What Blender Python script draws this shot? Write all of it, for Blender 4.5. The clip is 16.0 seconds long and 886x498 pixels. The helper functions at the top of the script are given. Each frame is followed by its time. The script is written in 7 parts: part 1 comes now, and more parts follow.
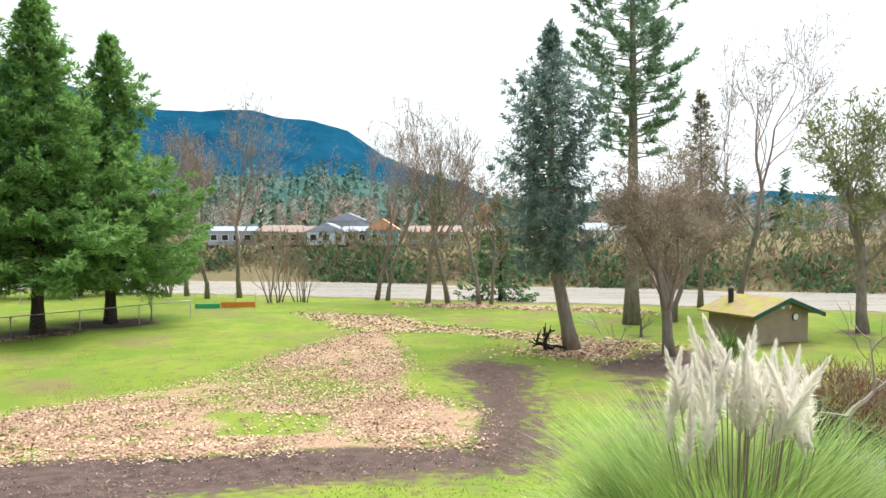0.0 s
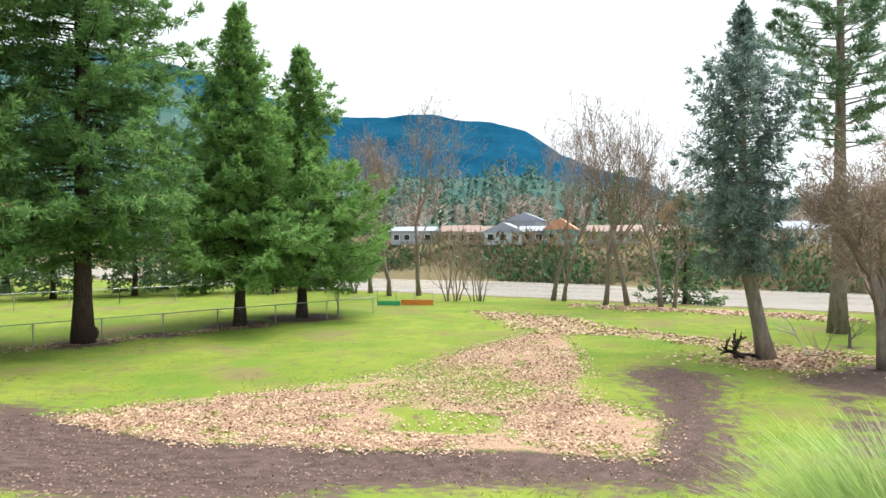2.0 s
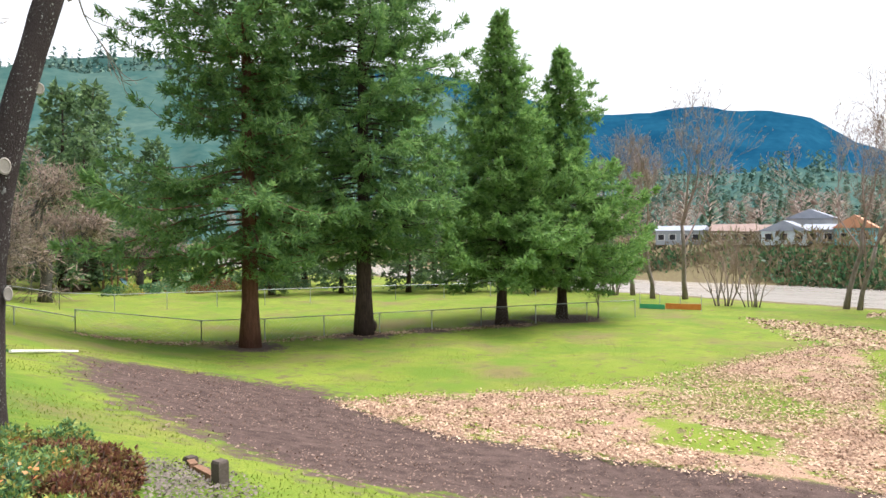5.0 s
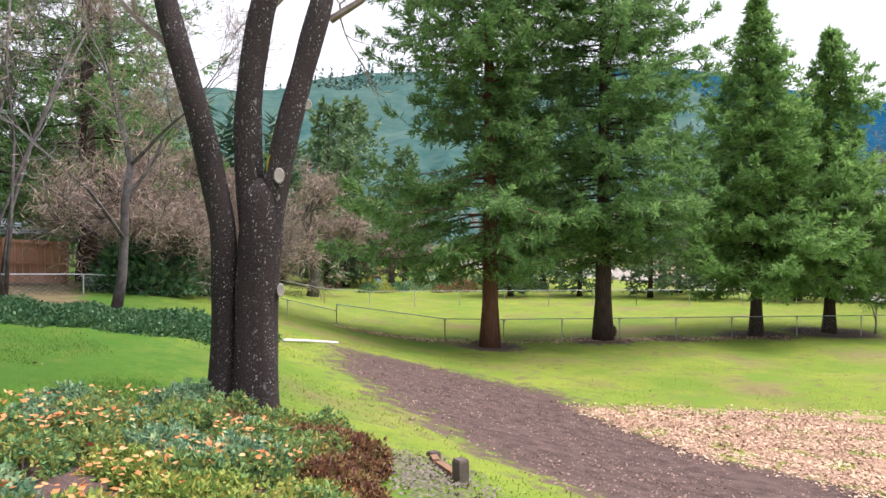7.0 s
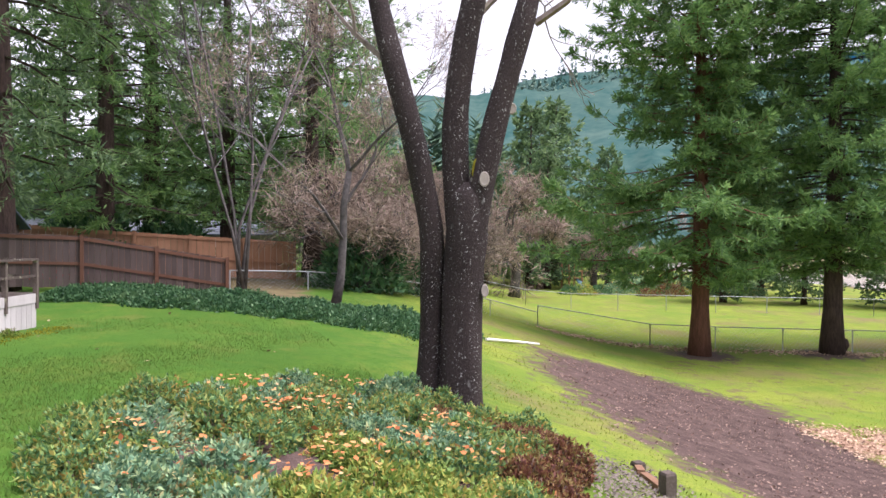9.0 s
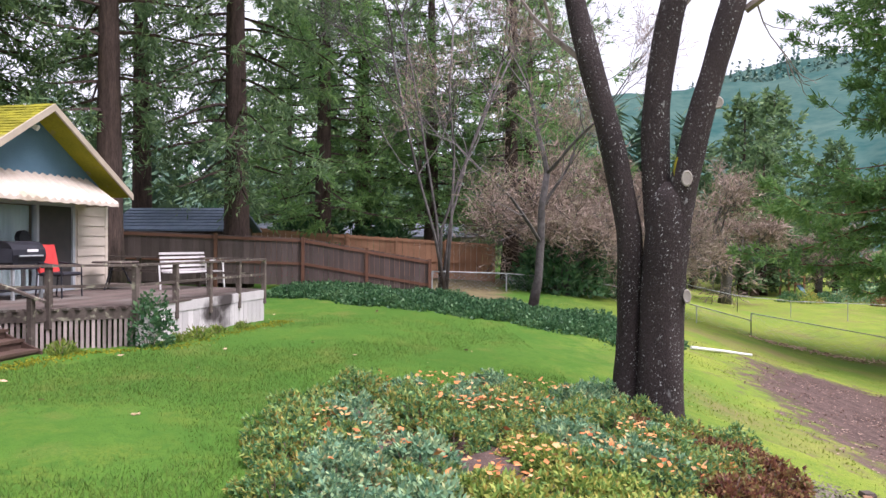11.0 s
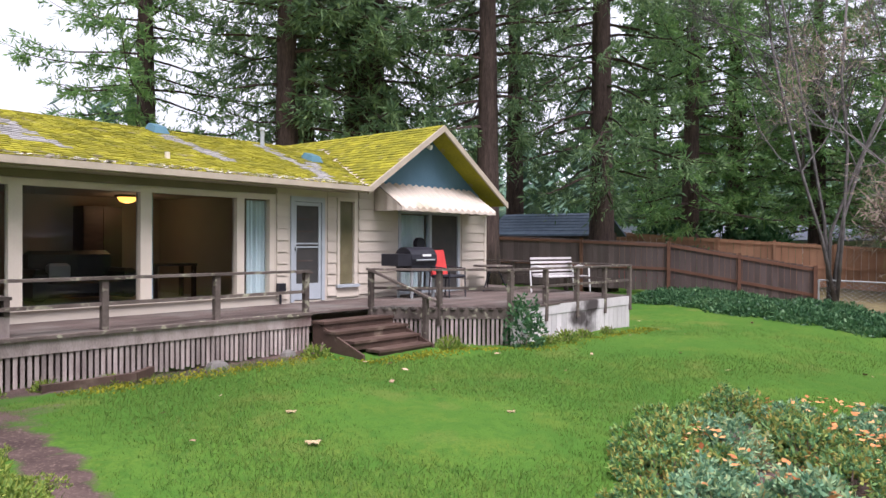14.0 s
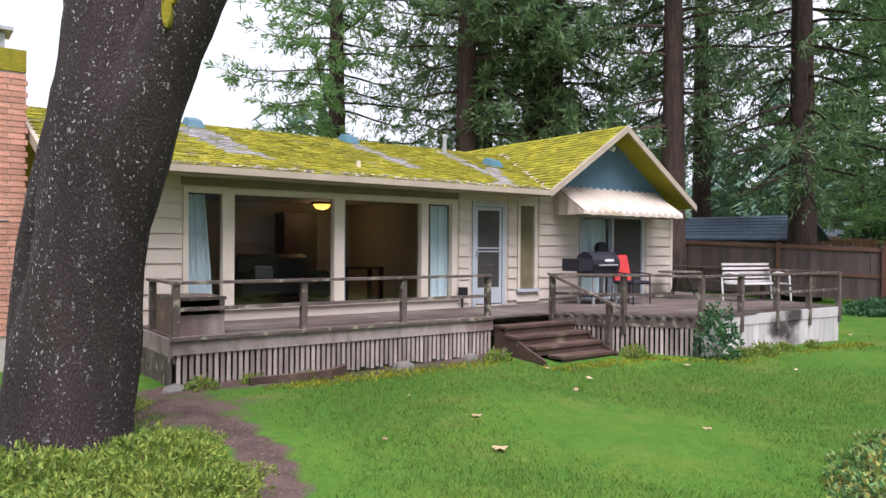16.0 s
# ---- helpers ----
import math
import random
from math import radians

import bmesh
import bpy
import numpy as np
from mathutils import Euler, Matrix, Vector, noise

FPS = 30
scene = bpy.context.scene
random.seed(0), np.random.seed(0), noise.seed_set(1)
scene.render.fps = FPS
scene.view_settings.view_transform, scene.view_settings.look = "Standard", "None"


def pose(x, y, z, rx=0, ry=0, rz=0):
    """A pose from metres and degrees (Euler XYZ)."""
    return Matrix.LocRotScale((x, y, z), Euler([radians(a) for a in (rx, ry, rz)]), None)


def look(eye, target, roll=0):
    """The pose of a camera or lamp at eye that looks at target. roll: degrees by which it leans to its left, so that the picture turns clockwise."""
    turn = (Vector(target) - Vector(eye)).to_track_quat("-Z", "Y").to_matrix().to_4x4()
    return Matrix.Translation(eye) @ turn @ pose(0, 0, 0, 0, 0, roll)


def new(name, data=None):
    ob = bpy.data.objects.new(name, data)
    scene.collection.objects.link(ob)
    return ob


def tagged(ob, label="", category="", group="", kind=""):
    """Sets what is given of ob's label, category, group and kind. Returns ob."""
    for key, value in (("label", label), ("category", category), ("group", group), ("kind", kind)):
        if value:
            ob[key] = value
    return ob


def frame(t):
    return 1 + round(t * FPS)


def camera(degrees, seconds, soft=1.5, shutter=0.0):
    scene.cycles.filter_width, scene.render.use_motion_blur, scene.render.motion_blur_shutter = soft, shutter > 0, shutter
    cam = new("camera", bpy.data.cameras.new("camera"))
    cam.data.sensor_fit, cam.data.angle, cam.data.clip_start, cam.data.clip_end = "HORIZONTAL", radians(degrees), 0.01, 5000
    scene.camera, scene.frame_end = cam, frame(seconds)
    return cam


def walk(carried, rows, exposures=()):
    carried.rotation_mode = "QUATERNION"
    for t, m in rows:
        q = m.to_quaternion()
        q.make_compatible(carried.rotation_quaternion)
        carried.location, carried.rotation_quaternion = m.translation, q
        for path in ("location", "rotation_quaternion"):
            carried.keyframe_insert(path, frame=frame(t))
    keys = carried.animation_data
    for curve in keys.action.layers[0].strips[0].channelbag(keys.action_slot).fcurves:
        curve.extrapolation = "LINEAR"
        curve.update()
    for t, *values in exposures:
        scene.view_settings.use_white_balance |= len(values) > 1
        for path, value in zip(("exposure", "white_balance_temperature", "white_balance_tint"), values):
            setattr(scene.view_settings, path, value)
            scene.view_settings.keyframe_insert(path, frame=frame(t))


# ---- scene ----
cam = camera(62.8, 16.0)
PATH = [
    (0, (0.209, -0.656, 1.641), (0.193, 1.344, 1.603), -0.1),
    (0.5, (0.231, -0.577, 1.622), (0.098, 1.418, 1.586), -0.1),
    (1, (0.256, -0.451, 1.625), (0.011, 1.533, 1.588), -0.1),
    (1.5, (0.265, -0.328, 1.606), (-0.113, 1.635, 1.57), -0.1),
    (2, (0.273, -0.204, 1.615), (-0.224, 1.732, 1.578), -0.2),
    (2.5, (0.271, -0.107, 1.629), (-0.358, 1.791, 1.592), -0.2),
    (3, (0.261, -0.03, 1.62), (-0.494, 1.821, 1.585), -0.3),
    (3.5, (0.255, 0.016, 1.618), (-0.61, 1.819, 1.584), -0.3),
    (5.8, (0.196, 0.147, 1.703), (-1.142, 1.632, 1.672), -0.2),
    (6, (0.157, 0.176, 1.696), (-1.241, 1.607, 1.666), -0.1),
    (6.5, (0.085, 0.219, 1.689), (-1.441, 1.512, 1.661), -0.1),
    (7, (0.06, 0.214, 1.698), (-1.547, 1.405, 1.673), -0.1),
    (7.5, (0.042, 0.178, 1.7), (-1.641, 1.259, 1.677), -0.0),
    (8, (0.035, 0.148, 1.706), (-1.716, 1.115, 1.683), 0.0),
    (8.5, (0.039, 0.143, 1.712), (-1.779, 0.975, 1.69), 0.1),
    (9, (0.058, 0.184, 1.713), (-1.813, 0.893, 1.691), 0.2),
    (11.5, (0.063, 0.26, 1.713), (-1.936, 0.265, 1.695), 0.3),
    (12, (0.064, 0.245, 1.743), (-1.928, 0.067, 1.724), 0.3),
    (12.5, (0.062, 0.243, 1.759), (-1.911, -0.088, 1.741), 0.3),
    (13, (0.057, 0.23, 1.771), (-1.881, -0.261, 1.754), 0.3),
    (13.5, (0.028, 0.224, 1.775), (-1.861, -0.431, 1.76), 0.2),
    (14, (0.0, 0.193, 1.788), (-1.841, -0.589, 1.772), 0.3),
    (14.5, (-0.017, 0.163, 1.792), (-1.805, -0.734, 1.777), 0.4),
    (15, (-0.024, 0.124, 1.799), (-1.753, -0.883, 1.785), 0.3),
    (15.5, (-0.028, 0.077, 1.799), (-1.697, -1.024, 1.788), 0.3),
    (16, (-0.023, 0.036, 1.799), (-1.626, -1.16, 1.791), 0.4),
]
walk(cam, [(t, look(eye, target, roll)) for t, eye, target, roll in PATH], [(0, 0.96, 6450, 10), (3.5, 0.92, 6450, 14), (7, 0.94, 6400, 24), (9, 0.92, 6300, 30), (12, 0.90, 6200, 29), (16, 0.74, 6150, 25)])

# ---- light ----
SUN_ELEV, SUN_ROT = 64.0, 34.0
world = bpy.data.worlds.new("sky")
scene.world = world
world.use_nodes = True
wn, wl = world.node_tree.nodes, world.node_tree.links
wn.clear()
w_out = wn.new("ShaderNodeOutputWorld")
w_bg = wn.new("ShaderNodeBackground")
w_sky = wn.new("ShaderNodeTexSky")
w_sky.sky_type = "NISHITA"
w_sky.sun_disc = False
w_sky.sun_elevation, w_sky.sun_rotation = radians(SUN_ELEV), radians(SUN_ROT)
w_mul = wn.new("ShaderNodeVectorMath")
w_mul.operation = "SCALE"
w_mul.inputs["Scale"].default_value = 0.10
w_tc = wn.new("ShaderNodeTexCoord")
w_map = wn.new("ShaderNodeMapping")
w_map.inputs["Scale"].default_value = (1.0, 1.0, 3.0)
w_noise = wn.new("ShaderNodeTexNoise")
w_noise.inputs["Scale"].default_value = 2.2
w_noise.inputs["Detail"].default_value = 6.0
w_ramp = wn.new("ShaderNodeValToRGB")
w_ramp.color_ramp.elements[0].position, w_ramp.color_ramp.elements[0].color = 0.30, (0.82, 0.82, 0.82, 1)
w_ramp.color_ramp.elements[1].position, w_ramp.color_ramp.elements[1].color = 0.52, (1, 1, 1, 1)
w_mix = wn.new("ShaderNodeMix")
w_mix.data_type = "RGBA"
w_mix.inputs["B"].default_value = (0.86, 0.925, 0.95, 1)
wl.new(w_tc.outputs["Generated"], w_map.inputs["Vector"])
wl.new(w_map.outputs["Vector"], w_noise.inputs["Vector"])
wl.new(w_noise.outputs["Fac"], w_ramp.inputs["Fac"])
wl.new(w_sky.outputs["Color"], w_mul.inputs[0])
wl.new(w_ramp.outputs["Color"], w_mix.inputs["Factor"])
wl.new(w_mul.outputs["Vector"], w_mix.inputs["A"])
wl.new(w_mix.outputs["Result"], w_bg.inputs["Color"])
wl.new(w_bg.outputs["Background"], w_out.inputs["Surface"])
w_bg.inputs["Strength"].default_value = 0.76
sun_data = bpy.data.lights.new("sun", "SUN")
sun_data.energy, sun_data.angle, sun_data.color = 4.0, radians(45), (1.0, 0.97, 0.93)
sun = new("sun", sun_data)
sun.rotation_euler = (radians(90 - SUN_ELEV), 0, radians(180 - SUN_ROT))


# ---- materials ----
def mat(name, a, b, scale=3.0, rough=0.8, bump=0.2, fine=40.0, metal=0.0, rnd=0.0, island=0.0, stretch=(1, 1, 1), c=None, c_at=(0.6, 0.7), c_scale=0.6, spec=0.3, translucent=0.0):
    """Two colours mixed by noise at two scales, an optional third in patches, a random tint per piece, and relief."""
    m = bpy.data.materials.new(name)
    m.use_nodes = True
    n, l = m.node_tree.nodes, m.node_tree.links
    p = n["Principled BSDF"]
    p.inputs["Roughness"].default_value, p.inputs["Metallic"].default_value = rough, metal
    p.inputs["Specular IOR Level"].default_value = spec
    tc = n.new("ShaderNodeTexCoord")
    mp = n.new("ShaderNodeMapping")
    mp.inputs["Scale"].default_value = stretch
    l.new(tc.outputs["Object"], mp.inputs["Vector"])
    big = n.new("ShaderNodeTexNoise")
    big.inputs["Scale"].default_value, big.inputs["Detail"].default_value = scale, 5.0
    small = n.new("ShaderNodeTexNoise")
    small.inputs["Scale"].default_value, small.inputs["Detail"].default_value = fine, 4.0
    l.new(mp.outputs["Vector"], big.inputs["Vector"])
    l.new(mp.outputs["Vector"], small.inputs["Vector"])
    mixv = n.new("ShaderNodeMath")
    mixv.operation = "MULTIPLY_ADD"
    l.new(small.outputs["Fac"], mixv.inputs[0])
    mixv.inputs[1].default_value = 0.55
    half = n.new("ShaderNodeMath")
    half.operation = "MULTIPLY_ADD"
    l.new(big.outputs["Fac"], half.inputs[0])
    half.inputs[1].default_value, half.inputs[2].default_value = 0.9, -0.25
    l.new(half.outputs[0], mixv.inputs[2])
    r = n.new("ShaderNodeMapRange")
    r.inputs["From Min"].default_value, r.inputs["From Max"].default_value = 0.25, 0.7
    l.new(mixv.outputs[0], r.inputs["Value"])
    mx = n.new("ShaderNodeMix")
    mx.data_type = "RGBA"
    mx.inputs["A"].default_value, mx.inputs["B"].default_value = (*a, 1), (*b, 1)
    l.new(r.outputs["Result"], mx.inputs["Factor"])
    col = mx.outputs["Result"]
    if c:
        pn = n.new("ShaderNodeTexNoise")
        pn.inputs["Scale"].default_value, pn.inputs["Detail"].default_value = c_scale, 7.0
        l.new(tc.outputs["Object"], pn.inputs["Vector"])
        pr = n.new("ShaderNodeMapRange")
        pr.inputs["From Min"].default_value, pr.inputs["From Max"].default_value = c_at
        l.new(pn.outputs["Fac"], pr.inputs["Value"])
        pm = n.new("ShaderNodeMix")
        pm.data_type = "RGBA"
        l.new(pr.outputs["Result"], pm.inputs["Factor"])
        l.new(col, pm.inputs["A"])
        pm.inputs["B"].default_value = (*c, 1)
        col = pm.outputs["Result"]
    if rnd or island:
        hs = n.new("ShaderNodeHueSaturation")
        src = n.new("ShaderNodeNewGeometry").outputs["Random Per Island"] if island else n.new("ShaderNodeObjectInfo").outputs["Random"]
        amt = island or rnd
        v = n.new("ShaderNodeMapRange")
        v.inputs["To Min"].default_value, v.inputs["To Max"].default_value = 1 - amt, 1 + amt
        l.new(src, v.inputs["Value"])
        l.new(v.outputs["Result"], hs.inputs["Value"])
        l.new(col, hs.inputs["Color"])
        col = hs.outputs["Color"]
    l.new(col, p.inputs["Base Color"])
    if bump:
        bp = n.new("ShaderNodeBump")
        bp.inputs["Strength"].default_value, bp.inputs["Distance"].default_value = bump, 0.02
        l.new(mixv.outputs[0], bp.inputs["Height"])
        l.new(bp.outputs["Normal"], p.inputs["Normal"])
    if translucent:
        tr = n.new("ShaderNodeBsdfTranslucent")
        l.new(col, tr.inputs["Color"])
        ms = n.new("ShaderNodeMixShader")
        ms.inputs[0].default_value = translucent
        l.new(p.outputs[0], ms.inputs[1])
        l.new(tr.outputs[0], ms.inputs[2])
        l.new(ms.outputs[0], n["Material Output"].inputs["Surface"])
    return m


def leafmat(name, cols, rough=0.6, translucent=0.3):
    """Leaves: each island picks its own colour out of a ramp."""
    m = bpy.data.materials.new(name)
    m.use_nodes = True
    n, l = m.node_tree.nodes, m.node_tree.links
    p = n["Principled BSDF"]
    p.inputs["Roughness"].default_value = rough
    p.inputs["Specular IOR Level"].default_value = 0.25
    g = n.new("ShaderNodeNewGeometry")
    tc = n.new("ShaderNodeTexCoord")
    no = n.new("ShaderNodeTexNoise")
    no.inputs["Scale"].default_value, no.inputs["Detail"].default_value = 0.9, 3.0
    l.new(tc.outputs["Object"], no.inputs["Vector"])
    ad = n.new("ShaderNodeMath")
    ad.operation = "MULTIPLY_ADD"
    l.new(no.outputs["Fac"], ad.inputs[0])
    ad.inputs[1].default_value = 1.1
    sc = n.new("ShaderNodeMath")
    sc.operation = "MULTIPLY_ADD"
    l.new(g.outputs["Random Per Island"], sc.inputs[0])
    sc.inputs[1].default_value, sc.inputs[2].default_value = 0.75, -0.42
    l.new(sc.outputs[0], ad.inputs[2])
    r = n.new("ShaderNodeValToRGB")
    while len(r.color_ramp.elements) < len(cols):
        r.color_ramp.elements.new(0.5)
    for i, e in enumerate(r.color_ramp.elements):
        e.position, e.color = i / (len(cols) - 1), (*cols[i], 1)
    l.new(ad.outputs[0], r.inputs["Fac"])
    l.new(r.outputs["Color"], p.inputs["Base Color"])
    tr = n.new("ShaderNodeBsdfTranslucent")
    l.new(r.outputs["Color"], tr.inputs["Color"])
    ms = n.new("ShaderNodeMixShader")
    ms.inputs[0].default_value = translucent
    l.new(p.outputs[0], ms.inputs[1])
    l.new(tr.outputs[0], ms.inputs[2])
    l.new(ms.outputs[0], n["Material Output"].inputs["Surface"])
    return m


def barkmat(name, dark, pale, lichen, scale=62.0, specks=0.62):
    """Furrowed bark: stretched cells with deep cracks, pale lichen specks in streaks."""
    m = bpy.data.materials.new(name)
    m.use_nodes = True
    n, l = m.node_tree.nodes, m.node_tree.links
    p = n["Principled BSDF"]
    p.inputs["Roughness"].default_value, p.inputs["Specular IOR Level"].default_value = 0.85, 0.25
    tc = n.new("ShaderNodeTexCoord")

    def noisy(sc, stretch, detail=5.0):
        mp = n.new("ShaderNodeMapping")
        mp.inputs["Scale"].default_value = stretch
        l.new(tc.outputs["Object"], mp.inputs["Vector"])
        t = n.new("ShaderNodeTexNoise")
        t.inputs["Scale"].default_value, t.inputs["Detail"].default_value = sc, detail
        l.new(mp.outputs["Vector"], t.inputs["Vector"])
        return t

    def span(src, lo, hi):
        r = n.new("ShaderNodeMapRange")
        r.inputs["From Min"].default_value, r.inputs["From Max"].default_value = lo, hi
        l.new(src, r.inputs["Value"])
        return r.outputs["Result"]

    def calc(op, a, b):
        q = n.new("ShaderNodeMath")
        q.operation = op
        for k, v in ((0, a), (1, b)):
            if isinstance(v, float):
                q.inputs[k].default_value = v
            else:
                l.new(v, q.inputs[k])
        return q.outputs[0]

    def blend(f, a, b):
        x = n.new("ShaderNodeMix")
        x.data_type = "RGBA"
        l.new(f, x.inputs["Factor"])
        for key, c in (("A", a), ("B", b)):
            if isinstance(c, tuple):
                x.inputs[key].default_value = (*c, 1)
            else:
                l.new(c, x.inputs[key])
        return x.outputs["Result"]

    warp = noisy(3.0, (1, 1, 1), 3.0)
    off = n.new("ShaderNodeVectorMath")
    off.operation = "MULTIPLY_ADD"
    l.new(warp.outputs["Color"], off.inputs[0])
    off.inputs[1].default_value = (0.12, 0.12, 0.12)
    l.new(tc.outputs["Object"], off.inputs[2])
    mp = n.new("ShaderNodeMapping")
    mp.inputs["Scale"].default_value = (1.0, 1.0, 0.24)
    l.new(off.outputs["Vector"], mp.inputs["Vector"])
    vo = n.new("ShaderNodeTexVoronoi")
    vo.feature = "DISTANCE_TO_EDGE"
    vo.inputs["Scale"].default_value = scale
    l.new(mp.outputs["Vector"], vo.inputs["Vector"])
    ridge_ = span(vo.outputs["Distance"], 0.0, 0.28)
    fine = noisy(55.0, (1, 1, 0.6)).outputs["Fac"]
    tone = noisy(1.3, (1, 1, 0.5)).outputs["Fac"]
    height = calc("ADD", calc("MULTIPLY", ridge_, 1.0), calc("MULTIPLY", fine, 0.7))
    col = blend(span(calc("ADD", calc("MULTIPLY", ridge_, 0.35), calc("MULTIPLY", tone, 0.9)), 0.3, 1.1), dark, pale)
    streak = span(noisy(4.5, (2.2, 2.2, 0.35), 6.0).outputs["Fac"], 0.42, 0.62)
    dot = span(noisy(38.0, (1, 1, 0.8), 2.0).outputs["Fac"], specks, specks + 0.05)
    blotch = span(noisy(9.0, (1, 1, 0.7), 4.0).outputs["Fac"], 0.66, 0.72)
    col = blend(calc("MULTIPLY", streak, calc("MAXIMUM", dot, calc("MULTIPLY", blotch, 0.55))), col, lichen)
    l.new(col, p.inputs["Base Color"])
    bp = n.new("ShaderNodeBump")
    bp.inputs["Strength"].default_value, bp.inputs["Distance"].default_value = 0.7, 0.009
    l.new(height, bp.inputs["Height"])
    l.new(bp.outputs["Normal"], p.inputs["Normal"])
    return m


def glassmat(name, tint=(0.9, 0.95, 0.95)):
    """Thin window glass: clear, with a mirror-like share."""
    m = bpy.data.materials.new(name)
    m.use_nodes = True
    n, l = m.node_tree.nodes, m.node_tree.links
    n.remove(n["Principled BSDF"])
    t = n.new("ShaderNodeBsdfTransparent")
    t.inputs[0].default_value = (*tint, 1)
    g = n.new("ShaderNodeBsdfGlossy")
    g.inputs["Roughness"].default_value = 0.02
    f = n.new("ShaderNodeFresnel")
    f.inputs["IOR"].default_value = 1.5
    ms = n.new("ShaderNodeMixShader")
    l.new(f.outputs[0], ms.inputs[0])
    l.new(t.outputs[0], ms.inputs[1])
    l.new(g.outputs[0], ms.inputs[2])
    l.new(ms.outputs[0], n["Material Output"].inputs["Surface"])
    return m


def glow(name, color, strength):
    m = bpy.data.materials.new(name)
    m.use_nodes = True
    p = m.node_tree.nodes["Principled BSDF"]
    p.inputs["Base Color"].default_value = (*color, 1)
    p.inputs["Emission Color"].default_value = (*color, 1)
    p.inputs["Emission Strength"].default_value = strength
    return m


M_SIDING = mat("painted_siding", (0.50, 0.44, 0.365), (0.58, 0.52, 0.435), 1.5, 0.65, 0.12, 60, rnd=0.04, stretch=(1, 1, 3))
M_TRIM = mat("beige_trim", (0.55, 0.49, 0.40), (0.62, 0.56, 0.47), 2, 0.6, 0.1, 50)
M_RAKE = mat("tan_rake_paint", (0.33, 0.285, 0.22), (0.42, 0.36, 0.28), 3, 0.7, 0.15, 40)
M_HEADER = mat("olive_header_paint", (0.17, 0.145, 0.10), (0.23, 0.195, 0.14), 2, 0.7, 0.1, 40)
M_TRIMW = mat("grey_white_trim", (0.36, 0.40, 0.43), (0.45, 0.49, 0.52), 2, 0.55, 0.08, 50)
M_BLUE = mat("blue_gable_paint", (0.075, 0.15, 0.21), (0.10, 0.19, 0.26), 1.5, 0.6, 0.1, 40)
M_SOFFIT = mat("soffit_paint", (0.33, 0.29, 0.22), (0.40, 0.35, 0.27), 2, 0.7, 0.1, 40)
M_ROOF = mat("mossy_shingle", (0.14, 0.14, 0.008), (0.255, 0.235, 0.014), 1.2, 0.95, 0.6, 22, island=0.3, c=(0.20, 0.17, 0.11), c_at=(0.62, 0.74), c_scale=2.6)
M_ZINC = mat("washed_shingle", (0.20, 0.20, 0.19), (0.30, 0.29, 0.28), 3, 0.8, 0.3, 30)
M_GUTTER = mat("leafy_gutter", (0.72, 0.68, 0.66), (0.82, 0.80, 0.79), 6, 0.6, 0.3, 40, c=(0.22, 0.12, 0.08), c_at=(0.58, 0.64), c_scale=5)
M_DECK = mat("weathered_deck", (0.065, 0.046, 0.040), (0.125, 0.098, 0.085), 1.5, 0.75, 0.3, 30, rnd=0.18, stretch=(1, 1, 1), c=(0.13, 0.12, 0.105), c_at=(0.5, 0.7), c_scale=1.2)
M_RAIL = mat("mossy_rail_wood", (0.055, 0.042, 0.036), (0.13, 0.105, 0.09), 2.5, 0.85, 0.4, 30, rnd=0.15, c=(0.27, 0.26, 0.19), c_at=(0.57, 0.66), c_scale=7)
M_SLAT = mat("bleached_slat", (0.19, 0.155, 0.14), (0.42, 0.36, 0.33), 2.0, 0.85, 0.35, 40, rnd=0.3, stretch=(3, 3, 0.7), c=(0.13, 0.07, 0.06), c_at=(0.55, 0.7), c_scale=0.5)
M_SKIRT = mat("worn_white_skirt", (0.42, 0.40, 0.40), (0.55, 0.53, 0.52), 1.5, 0.8, 0.25, 40, rnd=0.15, stretch=(2, 2, 0.6), c=(0.06, 0.05, 0.05), c_at=(0.58, 0.64), c_scale=0.5)
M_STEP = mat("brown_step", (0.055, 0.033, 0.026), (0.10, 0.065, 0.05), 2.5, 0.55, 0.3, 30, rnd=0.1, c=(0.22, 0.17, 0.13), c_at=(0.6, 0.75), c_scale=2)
M_FENCE = mat("aged_fence_board", (0.066, 0.047, 0.041), (0.105, 0.083, 0.077), 1.2, 0.85, 0.25, 30, rnd=0.22, stretch=(3, 3, 0.6))
M_FENCE_RED = mat("brown_fence_post", (0.112, 0.052, 0.032), (0.154, 0.077, 0.049), 1.5, 0.8, 0.25, 30, rnd=0.15)
M_FENCE_NEW = mat("cedar_fence_board", (0.264, 0.136, 0.080), (0.352, 0.200, 0.120), 1.5, 0.8, 0.2, 30, rnd=0.15, stretch=(3, 3, 0.6))
M_BARK = barkmat("dark_maple_bark", (0.014, 0.010, 0.010), (0.066, 0.050, 0.048), (0.36, 0.37, 0.36))
M_BARK_FIR = mat("fir_bark", (0.030, 0.021, 0.018), (0.088, 0.060, 0.050), 4, 0.95, 1.0, 16, stretch=(2.5, 2.5, 0.4))
M_BARK_RED = mat("red_fir_bark", (0.10, 0.045, 0.028), (0.19, 0.09, 0.06), 4, 0.95, 1.0, 16, stretch=(2.5, 2.5, 0.4))
M_BARK_GREY = mat("grey_bark", (0.13, 0.105, 0.09), (0.27, 0.23, 0.20), 3, 0.9, 0.6, 20, stretch=(2, 2, 0.6), c=(0.20, 0.21, 0.13), c_at=(0.6, 0.7), c_scale=2)
M_TWIG = mat("tan_twig", (0.20, 0.145, 0.11), (0.31, 0.24, 0.19), 2, 0.9, 0.2, 20)
